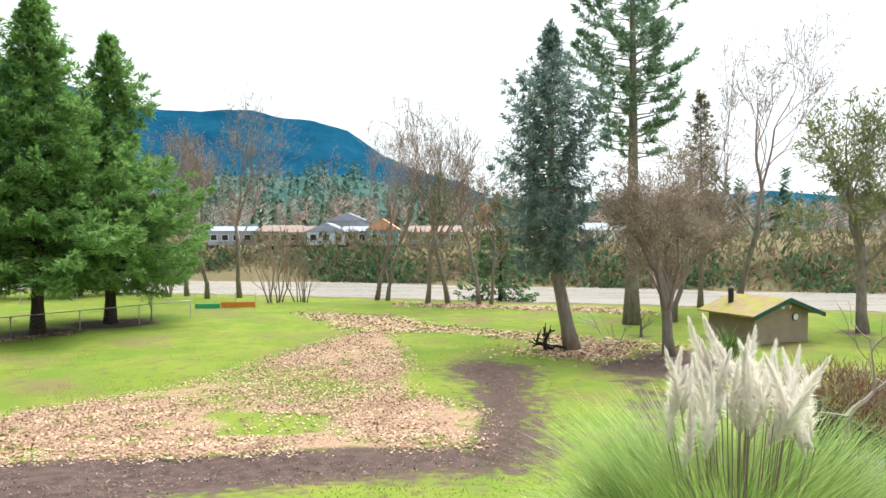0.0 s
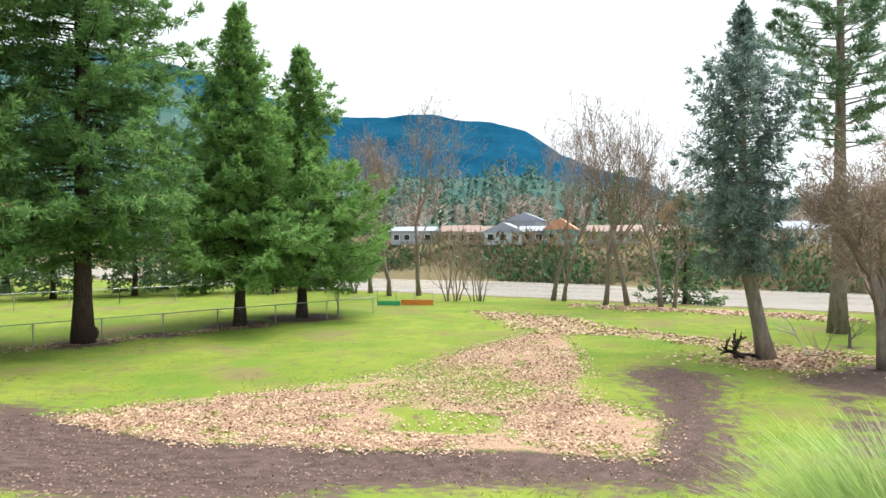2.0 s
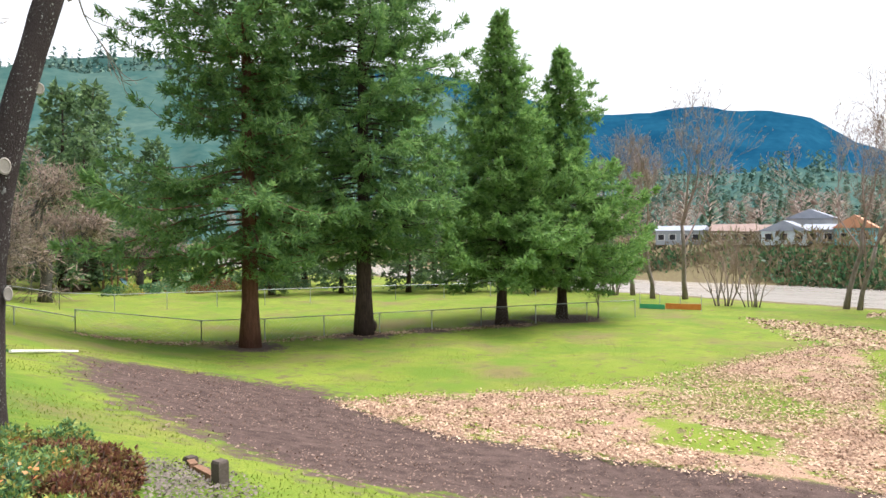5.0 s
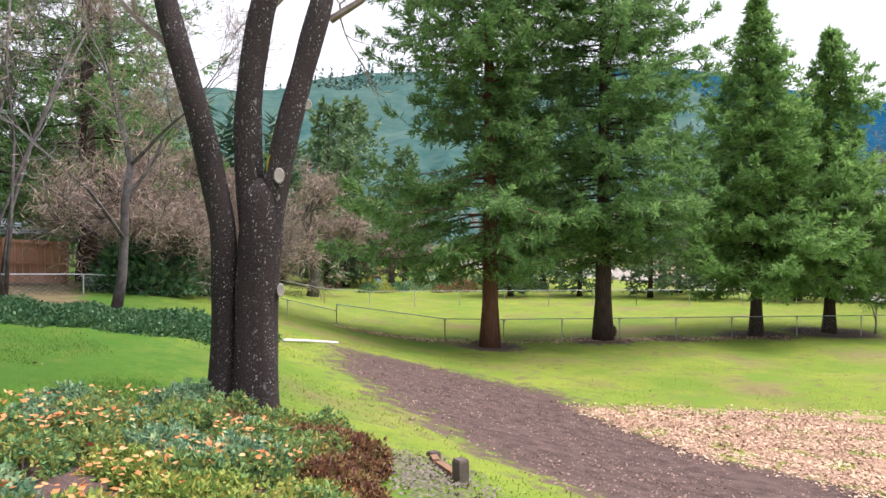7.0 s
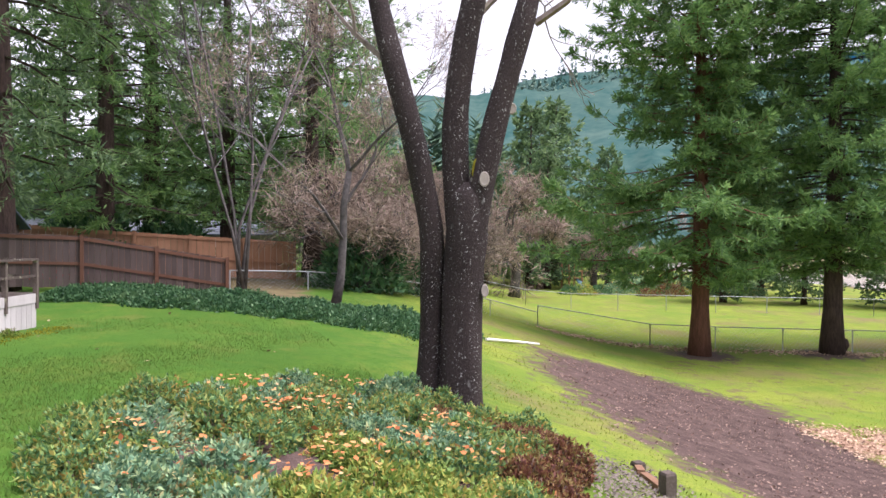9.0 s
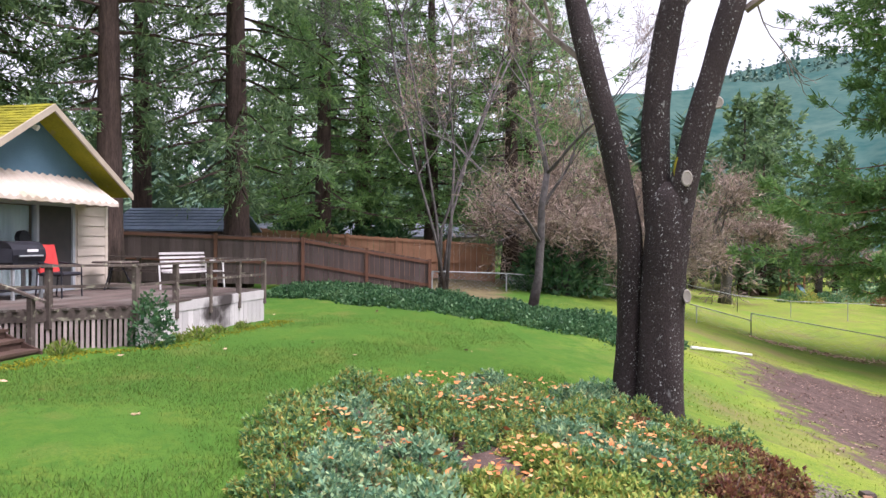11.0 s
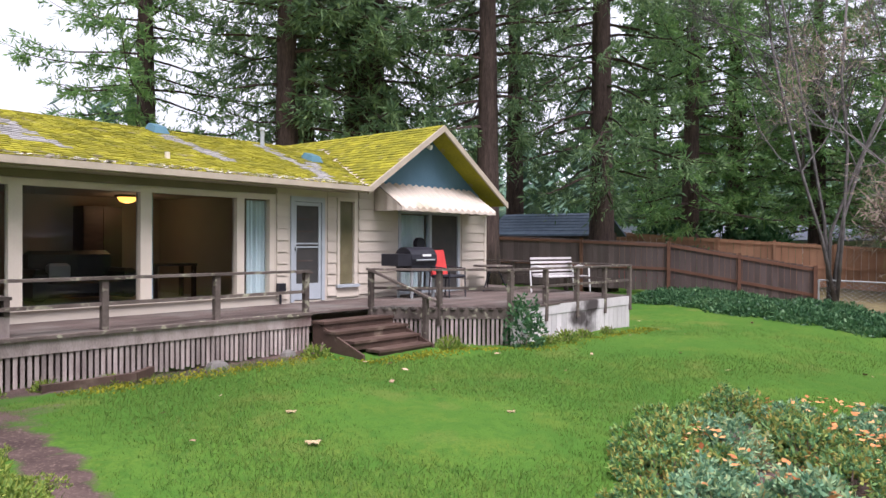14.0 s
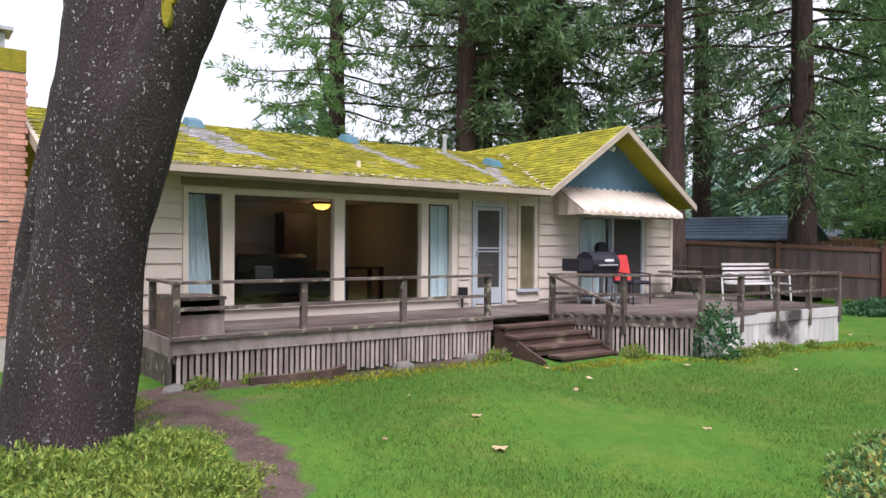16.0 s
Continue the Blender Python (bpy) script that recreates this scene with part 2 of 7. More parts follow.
M_TWIG_PINK = mat("reddish_twig", (0.19, 0.135, 0.115), (0.29, 0.22, 0.19), 2, 0.9, 0.2, 20)
M_MOSS = mat("yellow_moss", (0.16, 0.15, 0.012), (0.28, 0.24, 0.02), 5, 0.95, 0.8, 30)
M_LEAFTAN = mat("tan_leaf", (0.36, 0.27, 0.15), (0.46, 0.36, 0.22), 12, 0.8, 0.3, 60)
M_SCAR = mat("pruning_scar", (0.30, 0.27, 0.24), (0.40, 0.36, 0.33), 8, 0.9, 0.4, 40)
M_GLASS = glassmat("window_glass")
M_SCREEN = mat("insect_screen", (0.045, 0.045, 0.045), (0.07, 0.065, 0.06), 4, 0.5, 0.05, 200)
M_CURTAIN = mat("pale_blue_curtain", (0.72, 0.84, 0.88), (0.80, 0.90, 0.93), 2, 0.8, 0.1, 40, translucent=0.2)
M_BLIND = mat("woven_blind", (0.20, 0.165, 0.09), (0.28, 0.235, 0.14), 3, 0.85, 0.3, 60)
M_AWNING = mat("cream_awning_metal", (0.426, 0.369, 0.303), (0.525, 0.467, 0.394), 2, 0.5, 0.1, 30, c=(0.36, 0.30, 0.22), c_at=(0.58, 0.72), c_scale=1.5)
M_BLACK = mat("black_metal", (0.012, 0.013, 0.017), (0.03, 0.03, 0.038), 4, 0.4, 0.1, 50)
M_RED = mat("red_fabric", (0.42, 0.03, 0.03), (0.55, 0.06, 0.05), 4, 0.75, 0.15, 60)
M_WHITE = mat("white_paint", (0.66, 0.66, 0.64), (0.78, 0.78, 0.76), 4, 0.5, 0.08, 50)
M_STEEL = mat("galvanised_steel", (0.33, 0.36, 0.37), (0.45, 0.48, 0.49), 6, 0.5, 0.1, 50, metal=0.5)
M_VENT = mat("blue_roof_vent", (0.046, 0.124, 0.163), (0.072, 0.163, 0.202), 5, 0.5, 0.1, 40)
M_BRICK = mat("salmon_brick", (0.42, 0.20, 0.14), (0.56, 0.31, 0.23), 4, 0.85, 0.4, 30, rnd=0.2)
M_MORTAR = mat("mortar", (0.33, 0.30, 0.27), (0.42, 0.39, 0.35), 6, 0.9, 0.3, 60)
M_INT_WALL = mat("room_wall", (0.26, 0.20, 0.155), (0.32, 0.25, 0.19), 1, 0.8, 0.05, 40)
M_INT_FLOOR = mat("room_carpet", (0.30, 0.30, 0.29), (0.40, 0.40, 0.38), 2, 0.95, 0.2, 60)
M_DARKWOOD = mat("dark_wood", (0.035, 0.02, 0.014), (0.07, 0.04, 0.028), 3, 0.5, 0.1, 30, stretch=(1, 1, 4))
M_LEATHER = mat("black_leather", (0.012, 0.012, 0.013), (0.03, 0.03, 0.03), 5, 0.45, 0.2, 40)
M_LAMP = glow("lamp_glow", (1.0, 0.50, 0.07), 1.6)
M_TIMBER = mat("edging_timber", (0.16, 0.085, 0.05), (0.27, 0.16, 0.10), 3, 0.9, 0.4, 30, stretch=(2, 2, 2))
M_STONE = mat("grey_stone", (0.110, 0.105, 0.095), (0.170, 0.160, 0.145), 4, 0.9, 0.5, 25)
M_BLUEROOF = mat("blue_grey_roof", (0.10, 0.14, 0.20), (0.16, 0.21, 0.28), 3, 0.7, 0.3, 25, rnd=0.15)
M_GREENTRIM = mat("dark_green_trim", (0.010, 0.055, 0.040), (0.02, 0.08, 0.06), 4, 0.5, 0.1, 40)
M_ORANGE = mat("orange_barrier", (0.62, 0.18, 0.03), (0.72, 0.26, 0.06), 3, 0.6, 0.1, 30)
M_NET = mat("green_net", (0.04, 0.34, 0.16), (0.08, 0.44, 0.24), 3, 0.7, 0.1, 30)
M_WATER = mat("river_water", (0.36, 0.33, 0.30), (0.46, 0.43, 0.40), 0.12, 0.18, 0.35, 1.2, stretch=(0.5, 2.0, 1), spec=0.5)
M_ASPHALT = mat("grey_paving", (0.16, 0.17, 0.20), (0.22, 0.23, 0.26), 2, 0.8, 0.2, 40)
M_PLUME = mat("cream_plume", (0.84, 0.80, 0.74), (0.90, 0.87, 0.82), 3, 0.95, 0.0, 30, translucent=0.5)
# Distance haze is mixed into both hill colours: blue far off, teal nearer.
M_HILL = mat("haze_blue_hill", (0.004, 0.042, 0.085), (0.012, 0.078, 0.135), 0.006, 1.0, 0.0, 0.04, spec=0.0)
M_HILL2 = mat("haze_green_hill", (0.024, 0.073, 0.069), (0.073, 0.125, 0.106), 0.02, 1.0, 0.0, 0.11, spec=0.0, stretch=(1, 1, 1.6))

L_FIR = leafmat("fir_needles", [(0.078, 0.156, 0.063), (0.121, 0.248, 0.085), (0.177, 0.325, 0.099), (0.255, 0.411, 0.141)], 0.6, 0.45)
L_FIR_LIGHT = leafmat("light_fir_needles", [(0.095, 0.188, 0.063), (0.145, 0.284, 0.082), (0.201, 0.364, 0.101), (0.289, 0.453, 0.139)], 0.6, 0.45)
L_SPRUCE = leafmat("blue_spruce_needles", [(0.092, 0.148, 0.128), (0.148, 0.221, 0.197), (0.221, 0.307, 0.276), (0.344, 0.443, 0.407)], 0.6, 0.4)
L_PINE = leafmat("pine_needles", [(0.091, 0.169, 0.111), (0.156, 0.260, 0.163), (0.221, 0.338, 0.208), (0.325, 0.442, 0.286)], 0.6, 0.4)
L_DEEP = leafmat("deep_conifer_needles", [(0.055, 0.104, 0.059), (0.091, 0.165, 0.079), (0.140, 0.232, 0.098), (0.207, 0.305, 0.128)], 0.6, 0.4)
L_IVY = leafmat("ivy_leaves", [(0.022, 0.065, 0.030), (0.042, 0.119, 0.050), (0.077, 0.174, 0.072), (0.139, 0.248, 0.109)], 0.5, 0.3)
L_BED = leafmat("shrub_leaves", [(0.04, 0.10, 0.045), (0.09, 0.21, 0.09), (0.16, 0.29, 0.10), (0.26, 0.35, 0.09), (0.38, 0.30, 0.08), (0.36, 0.12, 0.04)])
L_BED_TEAL = leafmat("grey_green_leaves", [(0.05, 0.12, 0.075), (0.12, 0.25, 0.15), (0.20, 0.35, 0.20), (0.32, 0.44, 0.22), (0.44, 0.24, 0.09)])
L_BED_RED = leafmat("maroon_leaves", [(0.046, 0.029, 0.023), (0.138, 0.052, 0.040), (0.230, 0.103, 0.052), (0.253, 0.196, 0.069), (0.138, 0.196, 0.069)])
L_BED_GOLD = leafmat("yellow_green_leaves", [(0.05, 0.12, 0.035), (0.15, 0.27, 0.06), (0.28, 0.37, 0.08), (0.42, 0.38, 0.09), (0.38, 0.17, 0.05)])
L_LITTER = leafmat("fallen_leaves", [(0.20, 0.122, 0.085), (0.33, 0.215, 0.15), (0.45, 0.31, 0.215), (0.55, 0.405, 0.28), (0.64, 0.515, 0.36)], 0.8, 0.1)
L_GRASS = leafmat("lawn_blades", [(0.052, 0.112, 0.022), (0.077, 0.150, 0.026), (0.112, 0.185, 0.034), (0.172, 0.224, 0.052)], 0.6, 0.35)
L_PAMPAS = leafmat("pampas_blades", [(0.13, 0.25, 0.05), (0.22, 0.35, 0.08), (0.33, 0.44, 0.13), (0.48, 0.52, 0.22)], 0.5, 0.35)
L_YG = leafmat("olive_leaves", [(0.06, 0.12, 0.02), (0.13, 0.21, 0.035), (0.22, 0.29, 0.05), (0.34, 0.36, 0.08)])
M_SHEDW = mat("tan_shed_wall", (0.25, 0.195, 0.15), (0.33, 0.26, 0.20), 2, 0.8, 0.15, 40)
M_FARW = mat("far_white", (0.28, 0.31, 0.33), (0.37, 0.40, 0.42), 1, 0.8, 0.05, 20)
L_BRUSH = leafmat("river_brush", [(0.096, 0.088, 0.048), (0.192, 0.152, 0.096), (0.272, 0.200, 0.144), (0.160, 0.208, 0.080), (0.352, 0.272, 0.192)], 0.9, 0.2)
L_BUD = leafmat("budding_twigs", [(0.20, 0.15, 0.12), (0.29, 0.22, 0.18), (0.35, 0.28, 0.23), (0.29, 0.27, 0.17)], 0.9, 0.2)


# ---- building helpers ----
class Mesh:
    """Collects corners and faces for one mesh."""

    def __init__(self):
        self.v, self.f = [], []

    def quad(self, *pts):
        b = len(self.v)
        self.v.extend(pts)
        self.f.append(tuple(range(b, b + len(pts))))

    def hexa(self, p):
        """A box from its eight corners: the lower ring, then the upper ring."""
        b = len(self.v)
        self.v.extend(p)
        for q in ((3, 2, 1, 0), (4, 5, 6, 7), (0, 1, 5, 4), (1, 2, 6, 5), (2, 3, 7, 6), (3, 0, 4, 7)):
            self.f.append(tuple(b + i for i in q))

    def box(self, x0, x1, y0, y1, z0, z1):
        x0, x1, y0, y1, z0, z1 = min(x0, x1), max(x0, x1), min(y0, y1), max(y0, y1), min(z0, z1), max(z0, z1)
        self.hexa([(x0, y0, z0), (x1, y0, z0), (x1, y1, z0), (x0, y1, z0), (x0, y0, z1), (x1, y0, z1), (x1, y1, z1), (x0, y1, z1)])

    def beam(self, a, b, w, h):
        """A board from a to b, w wide across and h high."""
        a, b = Vector(a), Vector(b)
        d = (b - a).normalized()
        side = d.cross(Vector((0, 0, 1)))
        side = side.normalized() * (w / 2) if side.length > 1e-4 else Vector((w / 2, 0, 0))
        up = side.cross(d).normalized() * (h / 2)
        self.hexa([tuple(q) for q in (a - side - up, a + side - up, b + side - up, b - side - up, a - side + up, a + side + up, b + side + up, b - side + up)])

    def tube(self, pts, radii, sides=6, cap=True):
        b = len(self.v)
        pts = [Vector(p) for p in pts]
        ref = Vector((1, 0, 0))
        for i, p in enumerate(pts):
            d = (pts[min(i + 1, len(pts) - 1)] - pts[max(i - 1, 0)]).normalized()
            s = d.cross(ref)
            if s.length < 0.2:
                s = d.cross(Vector((0, 1, 0)))
            s.normalize()
            t = d.cross(s)
            for k in range(sides):
                a = 2 * math.pi * k / sides
                self.v.append(tuple(p + (s * math.cos(a) + t * math.sin(a)) * radii[i]))
        for i in range(len(pts) - 1):
            for k in range(sides):
                k2 = (k + 1) % sides
                self.f.append((b + i * sides + k, b + i * sides + k2, b + (i + 1) * sides + k2, b + (i + 1) * sides + k))
        if cap:
            self.f.append(tuple(b + k for k in reversed(range(sides))))
            self.f.append(tuple(b + (len(pts) - 1) * sides + k for k in range(sides)))

    def lathe(self, prof, cx=0, cy=0, sides=16):
        """A turned shape from (radius, height) pairs."""
        self.tube_rings([[(cx + r * math.cos(2 * math.pi * k / sides), cy + r * math.sin(2 * math.pi * k / sides), z) for k in range(sides)] for r, z in prof])

    def tube_rings(self, rings):
        b, s = len(self.v), len(rings[0])
        for r in rings:
            self.v.extend(r)
        for i in range(len(rings) - 1):
            for k in range(s):
                k2 = (k + 1) % s
                self.f.append((b + i * s + k, b + i * s + k2, b + (i + 1) * s + k2, b + (i + 1) * s + k))
        self.f.append(tuple(b + k for k in reversed(range(s))))
        self.f.append(tuple(b + (len(rings) - 1) * s + k for k in range(s)))

    def data(self, name, material, smooth=False):
        me = bpy.data.meshes.new(name)
        me.from_pydata(self.v, [], self.f)
        me.materials.append(material)
        if smooth:
            me.polygons.foreach_set("use_smooth", [True] * len(me.polygons))
        me.update()
        return me


def kites(base, tip, side):
    """A mesh of four-cornered blades from arrays of base points, tips and half-widths."""
    n = len(base)
    mid = base * 0.55 + tip * 0.45
    v = np.empty((n, 4, 3))
    v[:, 0], v[:, 1], v[:, 2], v[:, 3] = base, mid + side, tip, mid - side
    return v.reshape(-1, 3)


def bladedata(name, v, material):
    """A mesh from blocks of four corners each."""
    n = len(v) // 4
    me = bpy.data.meshes.new(name)
    me.vertices.add(4 * n)
    me.vertices.foreach_set("co", np.asarray(v, dtype=np.float32).ravel())
    me.loops.add(4 * n)
    me.loops.foreach_set("vertex_index", np.arange(4 * n, dtype=np.int32))
    me.polygons.add(n)
    me.polygons.foreach_set("loop_start", np.arange(0, 4 * n, 4, dtype=np.int32))
    me.materials.append(material)
    me.update(calc_edges=True)
    me.validate()
    return me


def part(name, shape, material, parent, label="", smooth=False, kind=""):
    """One mesh object under a thing or a part, in the thing's own axes."""
    ob = new(name, shape.data(name, material, smooth) if isinstance(shape, Mesh) else shape)
    ob.parent = parent
    return tagged(ob, label, "", "", kind)


def thing(name, m, label, category, group="", kind=""):
    ob = new(name)
    ob.matrix_world = m if isinstance(m, Matrix) else pose(*m)
    ob.empty_display_size = 0.2
    return tagged(ob, label, category, group, kind)


def solo(name, shape, material, label, category, group="", kind="", m=None, smooth=False):
    ob = new(name, shape.data(name, material, smooth) if isinstance(shape, Mesh) else shape)
    if m is not None:
        ob.matrix_world = m
    return tagged(ob, label, category, group, kind)


# ---- ground ----
S_AT = [-20, -7, -3, 0, 2, 4, 5, 6.5, 8, 10, 12, 15, 18, 90]
Z_AT = [0, -0.1, -0.2, -0.33, -0.5, -0.8, -1.05, -1.45, -1.85, -2.45, -2.95, -3.45, -3.6, -3.6]
WATER = -6.8


def bank_near(x):
    return 57.5 - 0.30 * (x + 5)


def bank_far(x):
    return 124.0 - 0.34 * x


def ground_z(x, y):
    x, y = np.asarray(x, float), np.asarray(y, float)
    s = y + np.where(x < -10, 0.3, 0.1) * (x + 10)
    z = np.interp(s, S_AT, Z_AT)
    near = np.clip((y - bank_near(x) - 2.5) / 9.0, 0, 1)
    z = z * (1 - near) + (WATER - 1.5) * near
    far = np.clip((y - bank_far(x)) / 12.0, 0, 1)
    z = z * (1 - far) + 0.0 * far
    z = z + np.clip(y - bank_far(x) - 220, 0, 300) * 0.02
    return z


def gz(x, y):
    return float(ground_z(x, y))


LEAF_ZONE = [(-14, 19.5), (-9.1, 24), (-5.2, 37), (-3.4, 39.5), (-2.0, 32.5), (-1, 23.5), (1.2, 20.5), (0.8, 17.3), (-4, 16.6), (-10, 15.4), (-15.5, 16.5)]
LEAF_BAND = [(-10, 48.5), (-4, 47), (0, 41), (6, 37), (11, 34), (11, 31.5), (6, 34.5), (-1, 38.5), (-5, 38)]
DIRT_ZONE = [(-22.4, 12.2), (-22, 15.8), (-18, 17.8), (-13.5, 16.6), (-9, 16.2), (-4, 17.3), (0.6, 17.5), (1, 21), (0.9, 25), (-0.1, 28), (1.5, 29.6), (3.6, 28), (3.2, 24), (2.8, 20), (3.0, 17), (2.3, 15.2), (-2, 14.2), (-4.6, 12), (-5.8, 9.6), (-6.8, 7.9), (-9.2, 7.9), (-12.4, 8.4), (-16, 8.9), (-19, 10.3)]
GRASS_HOLE = [(-6.5, 20.5), (-3.2, 20.5), (-3.0, 18.2), (-6.0, 18.0)]


def inside(poly, x, y):
    """How far each place lies inside the outline: metres, negative outside."""
    x, y = np.asarray(x, float), np.asarray(y, float)
    d = np.full(x.shape, 1e9)
    odd = np.zeros(x.shape, bool)
    for (x0, y0), (x1, y1) in zip(poly, poly[1:] + poly[:1]):
        ex, ey = x1 - x0, y1 - y0
        t = np.clip(((x - x0) * ex + (y - y0) * ey) / (ex * ex + ey * ey), 0, 1)
        d = np.minimum(d, np.hypot(x - x0 - t * ex, y - y0 - t * ey))
        hit = (y0 > y) != (y1 > y)
        with np.errstate(divide="ignore", invalid="ignore"):
            odd ^= hit & (x < (x1 - x0) * (y - y0) / (y1 - y0 + 1e-12) + x0)
    return np.where(odd, d, -d)


def blot(x, y, spots):
    """The like for round spots of (x, y, radius)."""
    return np.max([r - np.hypot(x - a, y - b) for a, b, r in spots], axis=0)

def groundmat():
    m = bpy.data.materials.new("ground_cover")
    m.use_nodes = True
    n, l = m.node_tree.nodes, m.node_tree.links
    p = n["Principled BSDF"]
    p.inputs["Roughness"].default_value, p.inputs["Specular IOR Level"].default_value = 0.95, 0.1
    tc = n.new("ShaderNodeTexCoord")

    def noisy(scale, detail=5.0):
        t = n.new("ShaderNodeTexNoise")
        t.inputs["Scale"].default_value, t.inputs["Detail"].default_value = scale, detail
        l.new(tc.outputs["Object"], t.inputs["Vector"])
        return t.outputs["Fac"]

    def ramp(src, lo, hi, a, b):
        r = n.new("ShaderNodeMapRange")
        r.inputs["From Min"].default_value, r.inputs["From Max"].default_value = lo, hi
        l.new(src, r.inputs["Value"])
        x = n.new("ShaderNodeMix")
        x.data_type = "RGBA"
        l.new(r.outputs["Result"], x.inputs["Factor"])
        for key, c in (("A", a), ("B", b)):
            if isinstance(c, tuple):
                x.inputs[key].default_value = (*c, 1)
            else:
                l.new(c, x.inputs[key])
        return x.outputs["Result"]

    at = n.new("ShaderNodeAttribute")
    at.attribute_name = "cover"
    sep = n.new("ShaderNodeSeparateColor")
    l.new(at.outputs["Color"], sep.inputs[0])
    at2 = n.new("ShaderNodeAttribute")
    at2.attribute_name = "wild"
    edge, fine = noisy(2.6, 8.0), noisy(28.0, 4.0)
    mid = noisy(0.55, 6.0)

    def mask(src, width=0.5):
        a = n.new("ShaderNodeMath")
        a.operation = "MULTIPLY_ADD"
        l.new(edge, a.inputs[0])
        a.inputs[1].default_value = width
        l.new(src, a.inputs[2])
        b = n.new("ShaderNodeMath")
        b.operation = "MULTIPLY_ADD"
        l.new(fine, b.inputs[0])
        b.inputs[1].default_value = 0.35
        l.new(a.outputs[0], b.inputs[2])
        return b.outputs[0]

    field = ramp(mid, 0.35, 0.65, (0.150, 0.210, 0.030), (0.225, 0.262, 0.045))
    field = ramp(fine, 0.35, 0.8, field, (0.10, 0.16, 0.02))
    field = ramp(noisy(0.23, 8.0), 0.52, 0.68, field, (0.17, 0.15, 0.06))
    field = ramp(noisy(1.9, 8.0), 0.55, 0.68, field, (0.14, 0.125, 0.055))
    field = ramp(noisy(0.42, 8.0), 0.50, 0.66, field, (0.115, 0.185, 0.026))
    lawn = ramp(mid, 0.35, 0.65, (0.042, 0.114, 0.015), (0.074, 0.152, 0.020))
    lawn = ramp(noisy(1.4, 6.0), 0.5, 0.72, lawn, (0.100, 0.145, 0.022))
    lawn = ramp(noisy(7.0, 6.0), 0.46, 0.68, lawn, (0.038, 0.105, 0.014))
    lawn = ramp(noisy(0.9, 8.0), 0.58, 0.70, lawn, (0.120, 0.145, 0.032))
    lawn = ramp(fine, 0.35, 0.75, lawn, (0.045, 0.115, 0.016))
    dirt = ramp(edge, 0.35, 0.7, (0.054, 0.037, 0.033), (0.108, 0.075, 0.065))
    dirt = ramp(fine, 0.55, 0.8, dirt, (0.20, 0.15, 0.125))
    litter = ramp(fine, 0.35, 0.65, (0.24, 0.152, 0.104), (0.40, 0.275, 0.19))
    litter = ramp(noisy(1.3, 7.0), 0.52, 0.64, litter, field)
    wild = ramp(edge, 0.35, 0.65, (0.11, 0.085, 0.05), (0.16, 0.14, 0.07))
    col = ramp(mask(sep.outputs["Blue"]), 0.72, 1.12, field, lawn)
    col = ramp(mask(sep.outputs["Red"], 1.3), 1.16, 1.46, col, dirt)
    col = ramp(mask(sep.outputs["Green"]), 0.84, 1.0, col, litter)
    col = ramp(mask(at2.outputs["Fac"]), 0.8, 1.05, col, wild)
    l.new(col, p.inputs["Base Color"])
    bp = n.new("ShaderNodeBump")
    bp.inputs["Strength"].default_value, bp.inputs["Distance"].default_value = 0.5, 0.04
    l.new(fine, bp.inputs["Height"])
    l.new(bp.outputs["Normal"], p.inputs["Normal"])
    return m


def axis(lo, hi, step, far):
    a = list(np.arange(lo, hi + step / 2, step))
    out = [hi]
    d = step * 2
    while out[-1] < far:
        out.append(out[-1] + d)
        d *= 1.25
    low = [lo]
    d = step * 2
    while low[-1] > -far:
        low.append(low[-1] - d)
        d *= 1.25
    return np.array(low[:0:-1] + a + out[1:])


gx, gy = axis(-34, 16, 0.34, 3200), axis(-13, 62, 0.38, 3200)
gx = np.unique(np.concatenate([gx[(gx < -12) | (gx > -2.5)], np.arange(-12, -2.4, 0.15)]))
gy = np.unique(np.concatenate([gy[(gy < -9.5) | (gy > 1)], np.arange(-9.5, 1.05, 0.15)]))
GX, GY = np.meshgrid(gx, gy)
rough_h = 0.05 * np.sin(GX * 0.9 + 1.3 * np.sin(GY * 0.4)) * np.sin(GY * 0.7 + np.sin(GX * 0.5)) + np.random.uniform(-0.012, 0.012, GX.shape)
GZ = ground_z(GX, GY) + rough_h * (np.abs(GX) < 60) * (GY < 60)
ny, nx = GX.shape
gme = bpy.data.meshes.new("ground")
gi = np.arange(nx * ny).reshape(ny, nx)
gf = np.stack([gi[:-1, :-1], gi[:-1, 1:], gi[1:, 1:], gi[1:, :-1]], -1).reshape(-1, 4)
gme.vertices.add(nx * ny)
gme.vertices.foreach_set("co", np.stack([GX, GY, GZ], -1).astype(np.float32).ravel())
gme.loops.add(gf.size)
gme.loops.foreach_set("vertex_index", gf.astype(np.int32).ravel())
gme.polygons.add(len(gf))
gme.polygons.foreach_set("loop_start", np.arange(0, gf.size, 4, dtype=np.int32))
gme.polygons.foreach_set("use_smooth", [True] * len(gf))
gme.update(calc_edges=True)
soft = lambda d, w: np.clip(0.5 + d / (2 * w), 0, 1)
leafy = np.maximum(soft(inside(LEAF_ZONE, GX, GY), 0.7), 0.62 * soft(inside(LEAF_BAND, GX, GY), 1.5))
leafy = np.maximum(leafy, 0.75 * soft(blot(GX, GY, [(6.2, 32.3, 2.6), (2, 53.5, 2.2), (6, 52.5, 2.2), (10, 51, 2.0)]), 1.0))
leafy *= 0.84
leafy *= 1 - 0.75 * soft(inside(GRASS_HOLE, GX, GY), 0.8)
